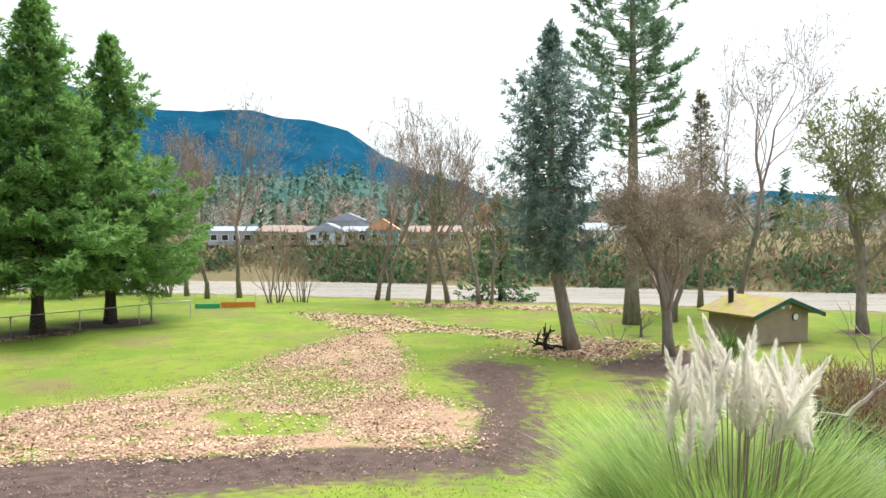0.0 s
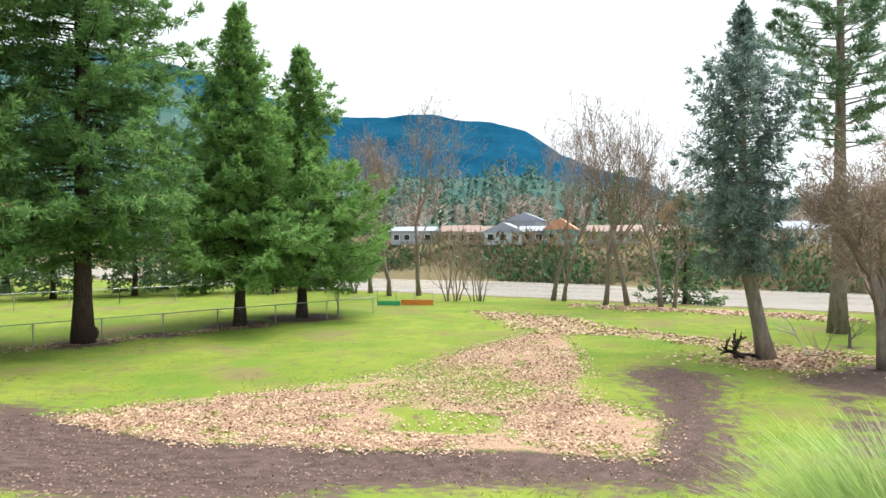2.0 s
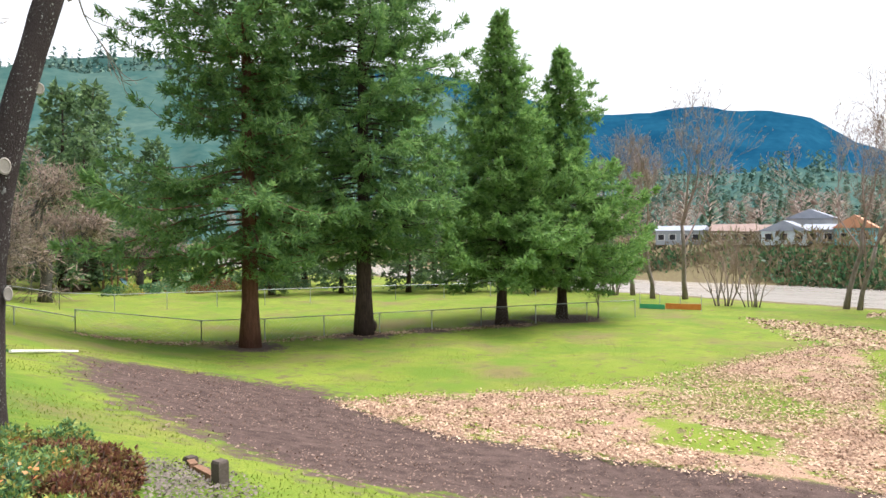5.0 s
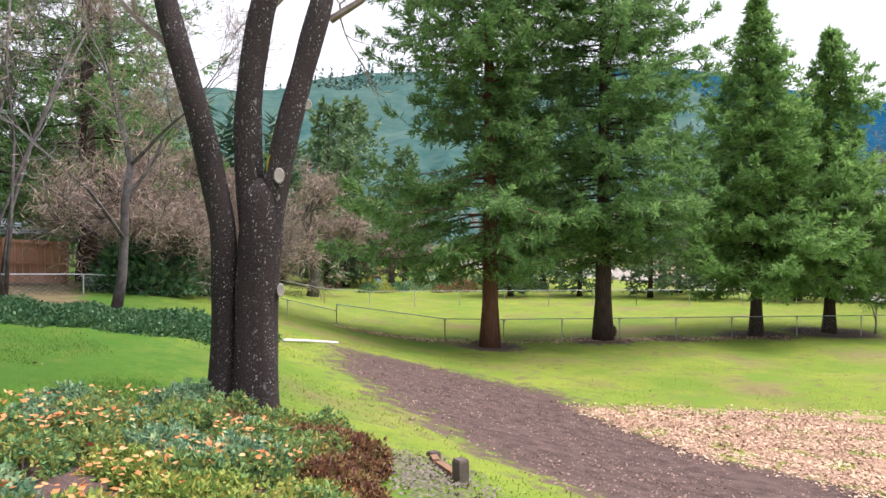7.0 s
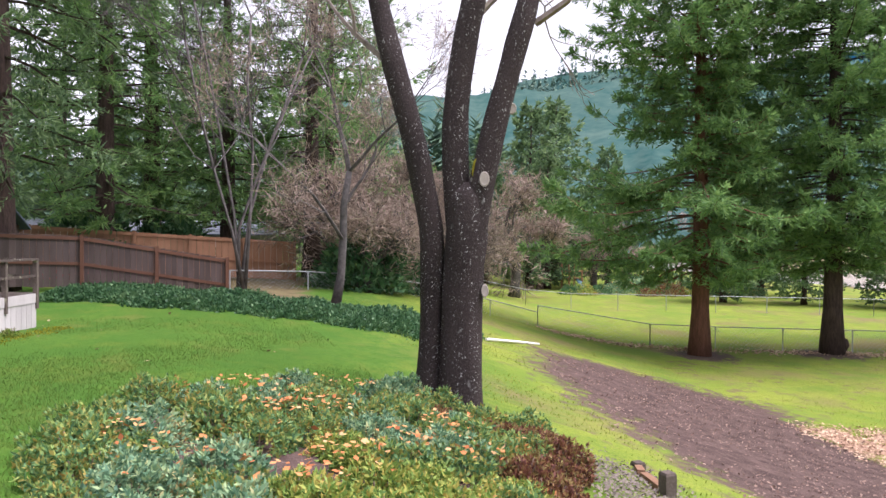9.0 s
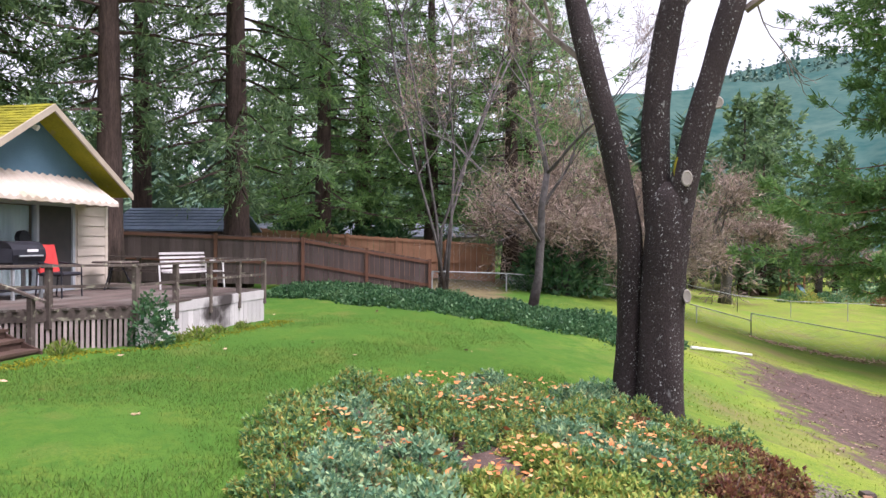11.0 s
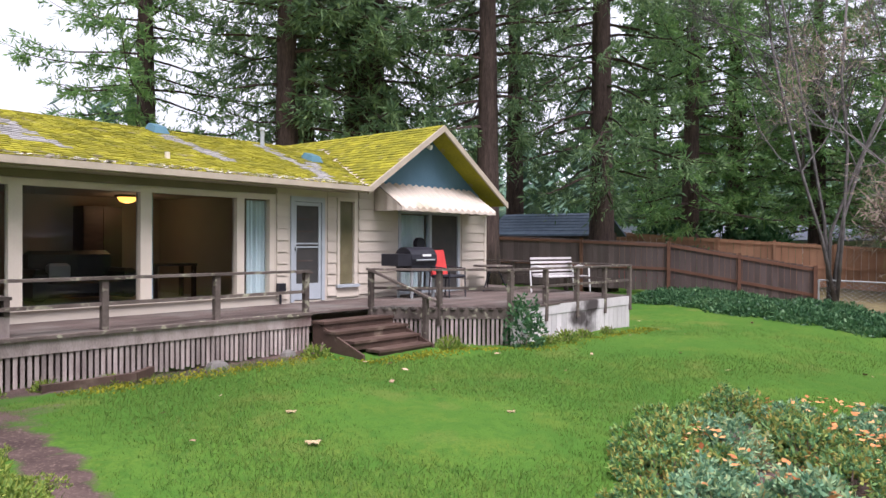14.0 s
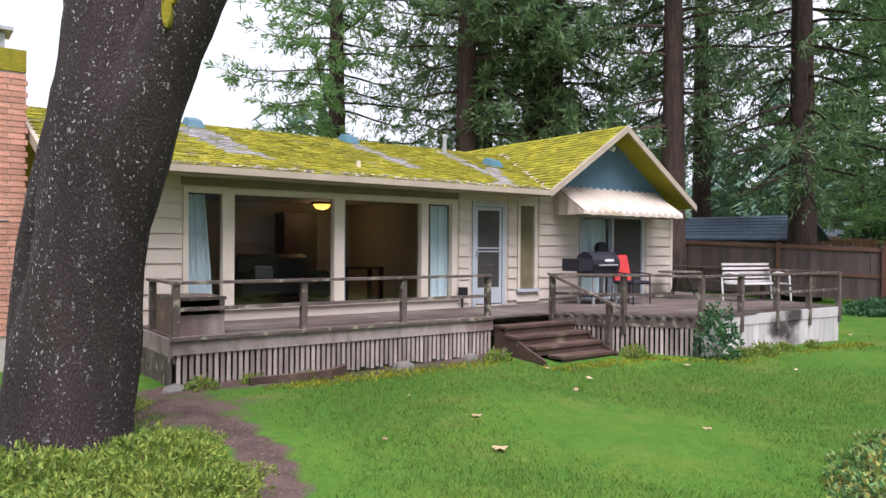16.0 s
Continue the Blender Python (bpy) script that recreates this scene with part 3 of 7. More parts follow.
leafy *= 1 - 0.62 * soft(blot(GX, GY, [(-6.5, 26.5, 3.0), (-4.5, 24, 2.6), (-7, 22.5, 1.6)]), 1.6)
dirty = soft(inside(DIRT_ZONE, GX, GY), 1.7)
dirty = np.maximum(dirty, 0.85 * soft(blot(GX, GY, [(8.3, 28.0, 2.4), (10.2, 30.0, 2.2), (6.4, 21.5, 0.9), (-27.2, 23.4, 1.7), (-25.5, 29.5, 1.8), (-21.8, 37.9, 2.2), (-19.9, 42.5, 2.6), (-23.5, 33, 1.4), (-22.5, 5.0, 1.6), (-4.6, -7.6, 1.0), (10.1, 36.7, 0.6), (22, 38, 1.2), (6.85, 25.0, 0.8), (6.95, 23.4, 0.7), (6.8, 21.8, 0.7), (6.3, 20.2, 0.7), (5.8, 18.9, 0.6)]), 0.8))
PATH_CURVE = [(-5.05, -7.75), (-4.92, -7.4), (-4.84, -7.05), (-4.78, -6.7), (-4.72, -6.35), (-4.64, -6.0), (-4.52, -5.65), (-4.38, -5.3), (-4.2, -4.97), (-4.0, -4.68), (-3.8, -4.42), (-3.55, -4.2)]
for u_ in np.arange(-6.6, -1.1, 0.4):
    dirty = np.maximum(dirty, soft(blot(GX, GY, [(-12.254 - u_ * 0.9563 + 2.0 * 0.2924, -8.321 + u_ * 0.2924 + 2.0 * 0.9563, 0.38)]), 0.25))
for (px_, py_) in PATH_CURVE:
    dirty = np.maximum(dirty, soft(blot(GX, GY, [(px_, py_, 0.27)]), 0.16))
dirty = np.maximum(dirty, soft(inside([(-5.3, -0.2), (-6.9, -0.8), (-8.5, -0.6), (-10.0, 0.3), (-10.5, 2.0), (-10.3, 3.6), (-9.2, 4.8), (-7.8, 4.7), (-6.3, 3.2), (-5.1, 2.0)], GX, GY), 0.25))
lawny = soft(5.0 - (GY + 0.22 * (GX + 10)), 5.0) * soft(-1.0 - GX, 5.0)
wildy = np.maximum(soft(GY - bank_near(GX) - 1.0, 1.0), soft(-12 - GY, 1.5) * 0.7)
wildy = np.maximum(wildy, soft(blot(GX, GY, [(-30, 1.2, 4.5), (-26, 2.2, 3.2), (-36, 3, 5)]), 1.0) * 0.9)
ca = gme.color_attributes.new("cover", "FLOAT_COLOR", "POINT")
ca.data.foreach_set("color", np.stack([dirty, leafy, lawny, np.ones_like(dirty)], -1).astype(np.float32).ravel())
wa = gme.attributes.new("wild", "FLOAT", "POINT")
wa.data.foreach_set("value", wildy.astype(np.float32).ravel())
gme.materials.append(groundmat())
tagged(new("ground", gme), "sloping lawn and grassy riverside field with dirt track", "ground", "", "structure")

water = Mesh()
water.quad((-900, 30, WATER), (700, 30, WATER), (700, 420, WATER), (-900, 420, WATER))
solo("water", water, M_WATER, "wide muddy grey-green river in flood", "river", "", "structure")


# ---- distance: hills ----
def ridge(name, label, outline, dist, depth, material, base=-20.0):
    """A hill whose skyline is given as (bearing to the right in degrees, height in degrees)."""
    ms = Mesh()
    ang = np.linspace(outline[0][0], outline[-1][0], 160)
    el = np.interp(ang, [o[0] for o in outline], [o[1] for o in outline])
    rows = 14
    for i, (a, e) in enumerate(zip(ang, el)):
        top = dist * math.tan(radians(max(e, 0.05)))
        for k in range(rows + 1):
            f = k / rows
            r = dist - depth * (1 - f)
            z = base + (top * r / dist + 0 - base) * f ** 0.8
            bump_ = (noise.noise(Vector((a * 0.5, f * 4, dist * 0.01))) * 0.05 + noise.noise(Vector((a * 2.5, f * 9, 3.0))) * 0.022) * top
            ms.v.append((r * math.sin(radians(a)), r * math.cos(radians(a)), z + bump_ * (1 - 0.55 * f)))
    for i in range(len(ang) - 1):
        for k in range(rows):
            b = i * (rows + 1) + k
            ms.f.append((b, b + rows + 1, b + rows + 2, b + 1))
    return solo(name, ms, material, label, "hill", "", "structure", smooth=True)


HILL_N = [(-80, 11.0), (-60, 11.8), (-50, 12.8), (-44, 12.9), (-38, 12.2), (-34, 11.0), (-30, 8.6), (-24, 5.2), (-18, 4.6), (-12, 4.6), (-8, 4.8), (-4, 4.0), (0, 3.3), (4, 2.6), (10, 2.2), (20, 2.1), (30, 1.9), (45, 1.7)]
HILL_W = [(-150, 4.5), (-130, 4.5), (-110, 4.5), (-95, 4.5), (-82, 5.5), (-75, 7.5), (-70, 9.8), (-64, 12.2), (-60, 12.9), (-54, 13.2), (-48, 11.0)]
ridge("backdrop", "distant forested mountain with blue haze in its colour", [(-100, 2.0), (-75, 5.5), (-62, 9.5), (-55, 11.0), (-48, 12.4), (-41, 13.0), (-36, 12.8), (-30, 11.4), (-25, 9.3), (-22, 9.2), (-19, 9.25), (-16, 9.5), (-14, 9.2), (-10, 8.7), (-8, 8.2), (-5, 6.2), (-2, 5.0), (1, 4.2), (3, 3.0), (8, 2.6), (14, 2.6), (19, 2.9), (24, 3.2), (29, 2.6), (36, 2.2), (45, 2.0)], 2600, 900, M_HILL)
ridge("backdrop", "green forested slope across the river, haze in its colour", HILL_N, 900, 500, M_HILL2)
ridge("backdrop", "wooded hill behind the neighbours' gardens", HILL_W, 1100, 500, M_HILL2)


def ridge_woods(name, label, outline, dist, depth, count, hmin, hmax, material, a0, a1, base=-20.0):
    """Conifers standing all over a hill, too many to count."""
    out = []
    hr = np.random.default_rng(int(dist))
    for _ in range(count):
        a, f = hr.uniform(a0, a1), hr.uniform(0.02, 1.0)
        top = dist * math.tan(radians(max(float(np.interp(a, [o[0] for o in outline], [o[1] for o in outline])), 0.05)))
        r = dist - depth * (1 - f)
        z0 = base + (top * r / dist - base) * f ** 0.8 - 3
        hh = hr.uniform(hmin, hmax)
        n_ = 13
        g = hr.uniform(0, 1, n_)
        th = hr.uniform(0, 6.283, n_)
        rad = hh * 0.20 * (1 - g) + 0.3
        x_, y_ = r * math.sin(radians(a)), r * math.cos(radians(a))
        b_ = np.stack([np.full(n_, x_), np.full(n_, y_), z0 + hh * (0.1 + 0.9 * g)], 1)
        t_ = b_ + np.stack([np.cos(th) * rad, np.sin(th) * rad, -0.08 * hh + 0 * th], 1)
        sd_ = np.stack([-np.sin(th), np.cos(th), np.full(n_, 0.6)], 1) * (hh * 0.105)
        out.append(kites(b_, t_, sd_))
    return solo(name, bladedata(name, np.concatenate(out), material), None, label, "woods", "", "stuff")


# Needles blued and paled in colour to carry the haze of the slopes.
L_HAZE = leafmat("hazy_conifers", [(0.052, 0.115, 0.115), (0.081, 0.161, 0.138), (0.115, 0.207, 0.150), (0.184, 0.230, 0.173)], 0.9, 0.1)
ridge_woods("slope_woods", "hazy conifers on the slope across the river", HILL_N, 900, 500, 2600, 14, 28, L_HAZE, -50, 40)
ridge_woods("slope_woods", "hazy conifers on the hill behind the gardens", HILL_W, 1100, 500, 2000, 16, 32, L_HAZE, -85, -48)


# ---- trees ----
def conifer(rng, height, trunk_r, wood, needles, profile, lean=(0, 0), aside=(0, 0), count=200, dense=6.5, tufts=11, twig=0.95, blade=0.46, width=0.040, rise=0.05, droop=0.25, lift=0.18, hang=0.3, gap=0.0, inner=0.12, ragged=0.3):
    """Trunk, limbs and needle sprays of one conifer, as three meshes; profile gives (height, reach of the limbs)."""
    trunk, limb = Mesh(), Mesh()
    bend = lambda f: min(1.0, f * 3.2)
    pts, rad = [], []
    for i in range(13):
        f = i / 12
        pts.append((lean[0] * bend(f) + 0.05 * math.sin(5 * f), lean[1] * bend(f) + 0.04 * math.sin(7 * f + 1), height * f))
        rad.append(trunk_r * (1.0 - 0.94 * f) * (1.3 if i == 0 else 1.0))
    trunk.tube(pts, rad, 12)
    hs, rs = [q[0] for q in profile], [q[1] for q in profile]
    base, top = hs[0], hs[-1]
    allv = []
    ga, seed = rng.uniform(0, 6.28), rng.uniform(0, 50)
    t = np.linspace(0, 1, 6)
    for i in range(count):
        rel = ((i + rng.uniform(0, 0.9)) / count) ** 0.92
        h = base + (top * 0.992 - base) * rel
        ga += 2.39996 + rng.uniform(-0.4, 0.4)
        dx, dy = math.cos(ga), math.sin(ga)
        if gap and noise.noise(Vector((dx * 1.3 + seed, dy * 1.3, h * 0.45))) < gap - 0.5:
            continue
        wild = 1 + ragged * 1.6 * noise.noise(Vector((dx * 1.1, dy * 1.1 + seed, h * 0.33)))
        ln = float(np.interp(h, hs, rs)) * rng.uniform(0.62, 1.08) * wild * (1 + aside[0] * dx + aside[1] * dy)
        ln = max(0.12, ln)
        up = rise + 0.75 * rel ** 2.5 + rng.uniform(-0.10, 0.10)
        dr, li = droop * (1 - 0.7 * rel) * rng.uniform(0.5, 1.4), lift * rng.uniform(0.4, 1.5)
        side_bend = rng.normal(0, 0.10)
        ox, oy = lean[0] * bend(h / height), lean[1] * bend(h / height)
        px_, py_ = dx * t - dy * side_bend * t * t, dy * t + dx * side_bend * t * t
        bp = np.stack([ox + px_ * ln, oy + py_ * ln, h + ln * (up * t - dr * t * t * 1.6 + li * t ** 4 + 0.6 * dr * t ** 5)], 1)
        r0 = max(0.012, trunk_r * 0.15 * (1 - rel) + 0.012)
        limb.tube([tuple(q) for q in bp], [r0 * (1 - 0.85 * k / 5) for k in range(6)], 3, False)
        n = max(6, int(ln * dense))
        tt = rng.uniform(inner, 1.0, n) ** 0.8
        c = np.stack([np.interp(tt, t, bp[:, k]) for k in range(3)], 1)
        sgn = np.where(rng.random(n) < 0.5, -1.0, 1.0)
        fwd = rng.uniform(0.35, 1.0, n)
        d = np.stack([dx * fwd - dy * sgn, dy * fwd + dx * sgn, 0.15 - hang * rng.uniform(0.2, 1.8, n) + 0 * sgn], 1)
        tip = tt > 0.9
        d[tip] = np.array([dx, dy, up + li]) + rng.normal(0, 0.25, (int(tip.sum()), 3))
        d /= np.linalg.norm(d, axis=1)[:, None]
        bl = twig * (0.35 + 0.75 * np.sqrt(np.clip(1 - tt, 0, 1))) * rng.uniform(0.5, 1.3, n) * min(1.0, 0.22 + ln / 3.0)
        m = tufts
        q = (np.arange(m) + rng.uniform(0, 1, (n, m))) / m
        sag = np.zeros((n, m, 3))
        sag[:, :, 2] = -0.5 * hang * bl[:, None] * q * q
        b0 = c[:, None, :] + d[:, None, :] * (bl[:, None] * q)[:, :, None] + sag + rng.normal(0, 0.035, (n, m, 3))
        dd = d[:, None, :] + rng.normal(0, 0.62, (n, m, 3)) + np.array([0, 0, 0.10])
        dd /= np.linalg.norm(dd, axis=2)[:, :, None]
        t0 = b0 + dd * (blade * rng.uniform(0.6, 1.3, (n, m)) * (1 - 0.35 * q))[:, :, None]
        sd = np.cross(dd, rng.normal(0, 1, (n, m, 3)) + np.array([0, 0, 1.0]))
        sd *= (width * rng.uniform(0.6, 1.25, (n, m)) / (np.linalg.norm(sd, axis=2) + 1e-6))[:, :, None]
        allv.append(kites(b0.reshape(-1, 3), t0.reshape(-1, 3), sd.reshape(-1, 3)))
    return trunk.data("trunk", wood, True), limb.data("limb_wood", wood), bladedata("crown", np.concatenate(allv), needles)


def conifer_thing(name, label, x, y, meshes, spin=0.0, scale=1.0, group="", z=None):
    ob = thing(name, pose(x, y, (gz(x, y) if z is None else z) - 0.08, 0, 0, spin) @ Matrix.Scale(scale, 4), label, "tree", group)
    for nm, me in zip(("trunk", "limb_wood", "crown"), meshes):
        part(nm, me, None, ob)
    return ob


def bare(rng, height, trunk_r, wood, spread=0.55, levels=5, split=(2, 4), first=0.35, lean=(0, 0), shrink=0.72, twigmat=None, upward=0.35, sides=7, fuzz=0, fuzzmat=None, stems=1, twig_r=0.008, haze_w=0.020):
    """A leafless tree: trunk mesh, branch mesh, and, where asked, buds and twigs."""
    trunk, br = Mesh(), Mesh()
    buds = []

    def grow(p, d, ln, r, lev):
        n = 4
        pts, q = [p], p.copy()
        dd = d.copy()
        for k in range(n):
            dd = (dd + Vector(rng.normal(0, 0.11, 3)) + Vector((0, 0, 0.06))).normalized()
            q = q + dd * (ln / n)
            pts.append(q.copy())
        r1 = max(twig_r * 0.6, r * (0.62 if lev else 0.7))
        radii = [max(twig_r * 0.6, r + (r1 - r) * k / n) for k in range(n + 1)]
        if lev == 0:
            radii[0] *= 1.25
        (trunk if lev == 0 else br).tube([tuple(a) for a in pts], radii, sides if lev == 0 else (5 if lev == 1 else 3), lev == 0)
        if lev >= levels:
            if fuzz:
                for k in range(fuzz):
                    a = pts[int(rng.integers(1, n + 1))]
                    buds.append((a, dd))
            return
        kids = int(rng.integers(split[0], split[1] + 1))
        for k in range(kids + (1 if lev < 2 else 0)):
            j = n if k == 0 else int(rng.integers(2, n + 1))
            a = pts[j]
            side = Vector(rng.normal(0, 1, 3))
            side = (side - dd * side.dot(dd)).normalized()
            ang = spread * rng.uniform(0.5, 1.35) * (0.5 if k == 0 else 1)
            nd = (dd * math.cos(ang) + side * math.sin(ang) + Vector((0, 0, upward * 0.35))).normalized()
            grow(a, nd, ln * shrink * rng.uniform(0.75, 1.2), r1 * (0.85 if k == 0 else 0.6), lev + 1)

    for s in range(stems):
        off = Vector(rng.normal(0, 0.5, 3)) if stems > 1 else Vector((0, 0, 0))
        off.z = 0
        d = Vector((lean[0], lean[1], 1.0)) + (off * 0.25 if stems > 1 else off)
        grow(off * 0.5, d.normalized(), height * first * rng.uniform(0.85, 1.1), trunk_r, 0)
    out = [("trunk", trunk.data("trunk", wood, True)), ("branchwork", br.data("branchwork", twigmat or wood))]
    if buds:
        b = np.array([tuple(q[0]) for q in buds]) + rng.normal(0, 0.12, (len(buds), 3))
        d = rng.normal(0, 1, b.shape) + np.array([tuple(q[1]) for q in buds])
        d /= np.linalg.norm(d, axis=1)[:, None]
        t = b + d * rng.uniform(0.15, 0.5, len(b))[:, None]
        sd = np.cross(d, rng.normal(0, 1, b.shape))
        sd *= (haze_w * rng.uniform(0.6, 1.5, len(b)) / (np.linalg.norm(sd, axis=1) + 1e-6))[:, None]
        out.append(("twig_haze", bladedata("twig_haze", kites(b, t, sd), fuzzmat or L_BUD)))
    return out


def bare_thing(name, label, x, y, meshes, spin=0.0, scale=1.0, group="", z=None):
    ob = thing(name, pose(x, y, (gz(x, y) if z is None else z) - 0.08, 0, 0, spin) @ Matrix.Scale(scale, 4), label, "tree", group)
    for nm, me in meshes:
        part(nm, me, None, ob, kind="stuff" if nm == "twig_haze" else "")
    return ob


rng = np.random.default_rng(7)
# the firs along the chain-link fence
conifer_thing("fir_tree", "tall fir with reddish bare lower trunk beside chain-link fence", -27.5, 23.5, conifer(rng, 26, 0.44, M_BARK_RED, L_FIR, [(3.7, 3.2), (5, 5.6), (7, 6.0), (9, 5.2), (11, 4.2), (12.6, 3.4), (14, 5.0), (17, 5.6), (20, 4.6), (26, 0.4)], aside=(-0.16, -0.18), count=330, gap=0.12, tufts=14, ragged=0.42, droop=0.32, hang=0.42), group="firs by the field")
fir2 = conifer_thing("fir_tree", "tall open-crowned fir with dark trunk and burl", -25.6, 29.7, conifer(rng, 27, 0.46, M_BARK_FIR, L_FIR, [(4.2, 3.0), (5.5, 5.2), (8, 5.7), (11, 6.0), (14, 5.4), (18, 5.9), (22, 4.4), (27, 0.4)], count=340, gap=0.16, tufts=14, ragged=0.42, droop=0.28, hang=0.36), 40, group="firs by the field")
conifer_thing("fir_tree", "bushy light-green fir on the grass", -21.7, 37.8, conifer(rng, 18.6, 0.34, M_BARK_FIR, L_FIR_LIGHT, [(2.6, 3.2), (3.6, 5.3), (6, 5.1), (9, 4.1), (12, 2.8), (15, 1.5), (18.6, 0.12)], count=270, dense=8, tufts=14, width=0.040, ragged=0.45, lift=0.28, droop=0.22, hang=0.30), 80, group="firs by the field")
conifer_thing("fir_tree", "bushy light-green fir at the end of the row", -20.0, 42.4, conifer(rng, 17.2, 0.34, M_BARK_FIR, L_FIR_LIGHT, [(2.2, 3.4), (3.2, 5.5), (6, 5.1), (9, 3.6), (11, 2.5), (13.5, 1.4), (17.2, 0.12)], count=270, dense=8, tufts=14, width=0.040, ragged=0.45, lift=0.28, droop=0.22, hang=0.30), 10, group="firs by the field")
burl = Mesh()
burl.lathe([(0.06, 0.15), (0.24, 0.28), (0.33, 0.52), (0.27, 0.78), (0.08, 0.92)], 0.40, 0.22, 12)
part("burl", burl, M_BARK_FIR, fir2, "rounded bark burl", smooth=True)
# the leaning spruce
conifer_thing("spruce_tree", "leaning blue-grey spruce with bare lower trunk", 5.85, 32.4, conifer(rng, 14.8, 0.34, M_BARK_GREY, L_SPRUCE, [(3.8, 0.9), (4.4, 1.9), (6.2, 2.5), (9.5, 2.15), (11.5, 1.65), (13, 1.0), (14, 0.5), (14.8, 0.06)], lean=(-1.0, 0), count=220, dense=9, tufts=10, twig=0.6, blade=0.32, width=0.034, rise=0.05, droop=0.45, lift=0.25, hang=0.8, ragged=0.32))
# the tall pine behind it
conifer_thing("pine_tree", "tall pine with open blue-green crown", 10.95, 42.0, conifer(rng, 27, 0.44, M_BARK_GREY, L_PINE, [(9.5, 1.2), (11.5, 2.6), (14, 3.4), (17, 3.5), (20, 3.0), (27, 0.5)], count=190, dense=8, tufts=13, twig=0.6, blade=0.42, width=0.034, rise=0.18, droop=0.10, lift=0.2, hang=-0.15, gap=0.26, inner=0.45, ragged=0.4))
# behind the house and fence
deep_a = conifer(rng, 28, 0.52, M_BARK_FIR, L_DEEP, [(4.0, 2.5), (6, 5.4), (10, 5.8), (18, 4.8), (28, 0.4)], count=150, dense=5.5, tufts=14, twig=1.1, blade=0.42, width=0.032, droop=0.42, lift=0.1, hang=0.95, gap=0.30)
deep_b = conifer(rng, 26, 0.46, M_BARK_FIR, L_DEEP, [(5.5, 2.5), (8, 4.8), (14, 5.0), (20, 4.0), (26, 0.4)], count=125, dense=5.5, tufts=14, twig=1.0, blade=0.42, width=0.032, droop=0.34, lift=0.15, hang=0.75, gap=0.32)
deep_c = conifer(rng, 25, 0.46, M_BARK_FIR, L_FIR, [(2.5, 3.0), (4, 5.2), (10, 5.0), (17, 3.8), (25, 0.3)], count=150, dense=5.5, tufts=14, twig=1.0, blade=0.42, width=0.034, droop=0.30, lift=0.25, hang=0.5, gap=0.28)
for k, (x, y, ms, spin, sc) in enumerate([(-29.4, -5.4, deep_a, 0, 1.05), (-22.7, -7.9, deep_b, 60, 0.95), (-23.0, -12.3, deep_b, 200, 1.1), (-23.9, -13.6, deep_a, 120, 1.1), (-20.2, -14.0, deep_b, 310, 1.0), (-21.2, -21.2, deep_c, 20, 1.0), (-26.5, -17.5, deep_a, 250, 1.0), (-36.5, -2.5, deep_c, 140, 1.05), (-41, 3.2, deep_c, 80, 1.0), (-44, 9.5, deep_c, 290, 0.95), (-34, -10.5, deep_b, 33, 1.1), (-37.5, 7.2, deep_c, 210, 1.0), (-40, -0.6, deep_c, 15, 1.1)]):
    conifer_thing("conifer_tree", "tall dark conifer with drooping boughs behind the fence and house", x, y, ms, spin, sc, "conifers behind the house", z=-0.1)

# ---- the house; u runs along the front wall, off towards the lawn ----
HOUSE = pose(-12.254, -8.321, 0, 0, 0, -17.0)


def hbox(ms, u0, u1, o0, o1, z0, z1):
    ms.box(-u1, -u0, o0, o1, z0, z1)


def hb(name, u0, u1, o0, o1, z0, z1, material, parent, label=""):
    ms = Mesh()
    hbox(ms, u0, u1, o0, o1, z0, z1)
    return part(name, ms, material, parent, label)


def hw(u, off, z):
    return HOUSE @ Vector((-u, off, z))


EAVE_Z, RIDGE_Z, PEAK_Z, PITCH_M, PITCH_W = 2.97, 4.2, 4.55, 0.337, 0.655
PEAK_U, WING_L, WING_R = 3.95, 1.53, 6.56
house = thing("house", HOUSE, "single-storey beige clapboard house with mossy shingle roof", "house")
walls = []
for b_ in (
    (-7.3, -5.82, -0.16, 0, -0.3, 2.9), (-0.45, -0.04, -0.16, 0, -0.3, 2.9), (0.84, 1.2, -0.16, 0, -0.3, 2.9), (1.74, 3.1, -0.16, 0, -0.3, 3.0), (5.38, 6.48, -0.16, 0, -0.3, 3.0),
    (-5.82, -0.45, -0.16, 0, -0.3, 0.74), (-5.82, -0.45, -0.16, 0, 2.70, 2.9), (-0.04, 0.84, -0.16, 0, -0.3, 0.6), (-0.04, 0.84, -0.16, 0, 2.70, 2.9), (1.2, 1.74, -0.16, 0, -0.3, 0.86), (1.2, 1.74, -0.16, 0, 2.72, 2.9),
    (3.1, 5.38, -0.16, 0, -0.3, 0.6), (3.1, 5.38, -0.16, 0, 2.55, 3.0), (-7.3, -7.14, -6.6, -0.16, -0.3, 2.9), (6.32, 6.48, -9.5, -0.16, -0.3, 3.0), (-7.3, 6.48, -6.75, -6.6, -0.3, 2.9)):
    walls.append(hb("wall", *b_, M_SIDING, house))
wall = walls[0]


def board(u0, u1, z0, z1):
    ms = Mesh()
    ms.hexa([(-u1, 0.002, z0), (-u0, 0.002, z0), (-u0, 0.036, z0), (-u1, 0.036, z0), (-u1, 0.002, z1), (-u0, 0.002, z1), (-u0, 0.012, z1), (-u1, 0.012, z1)])
    return ms


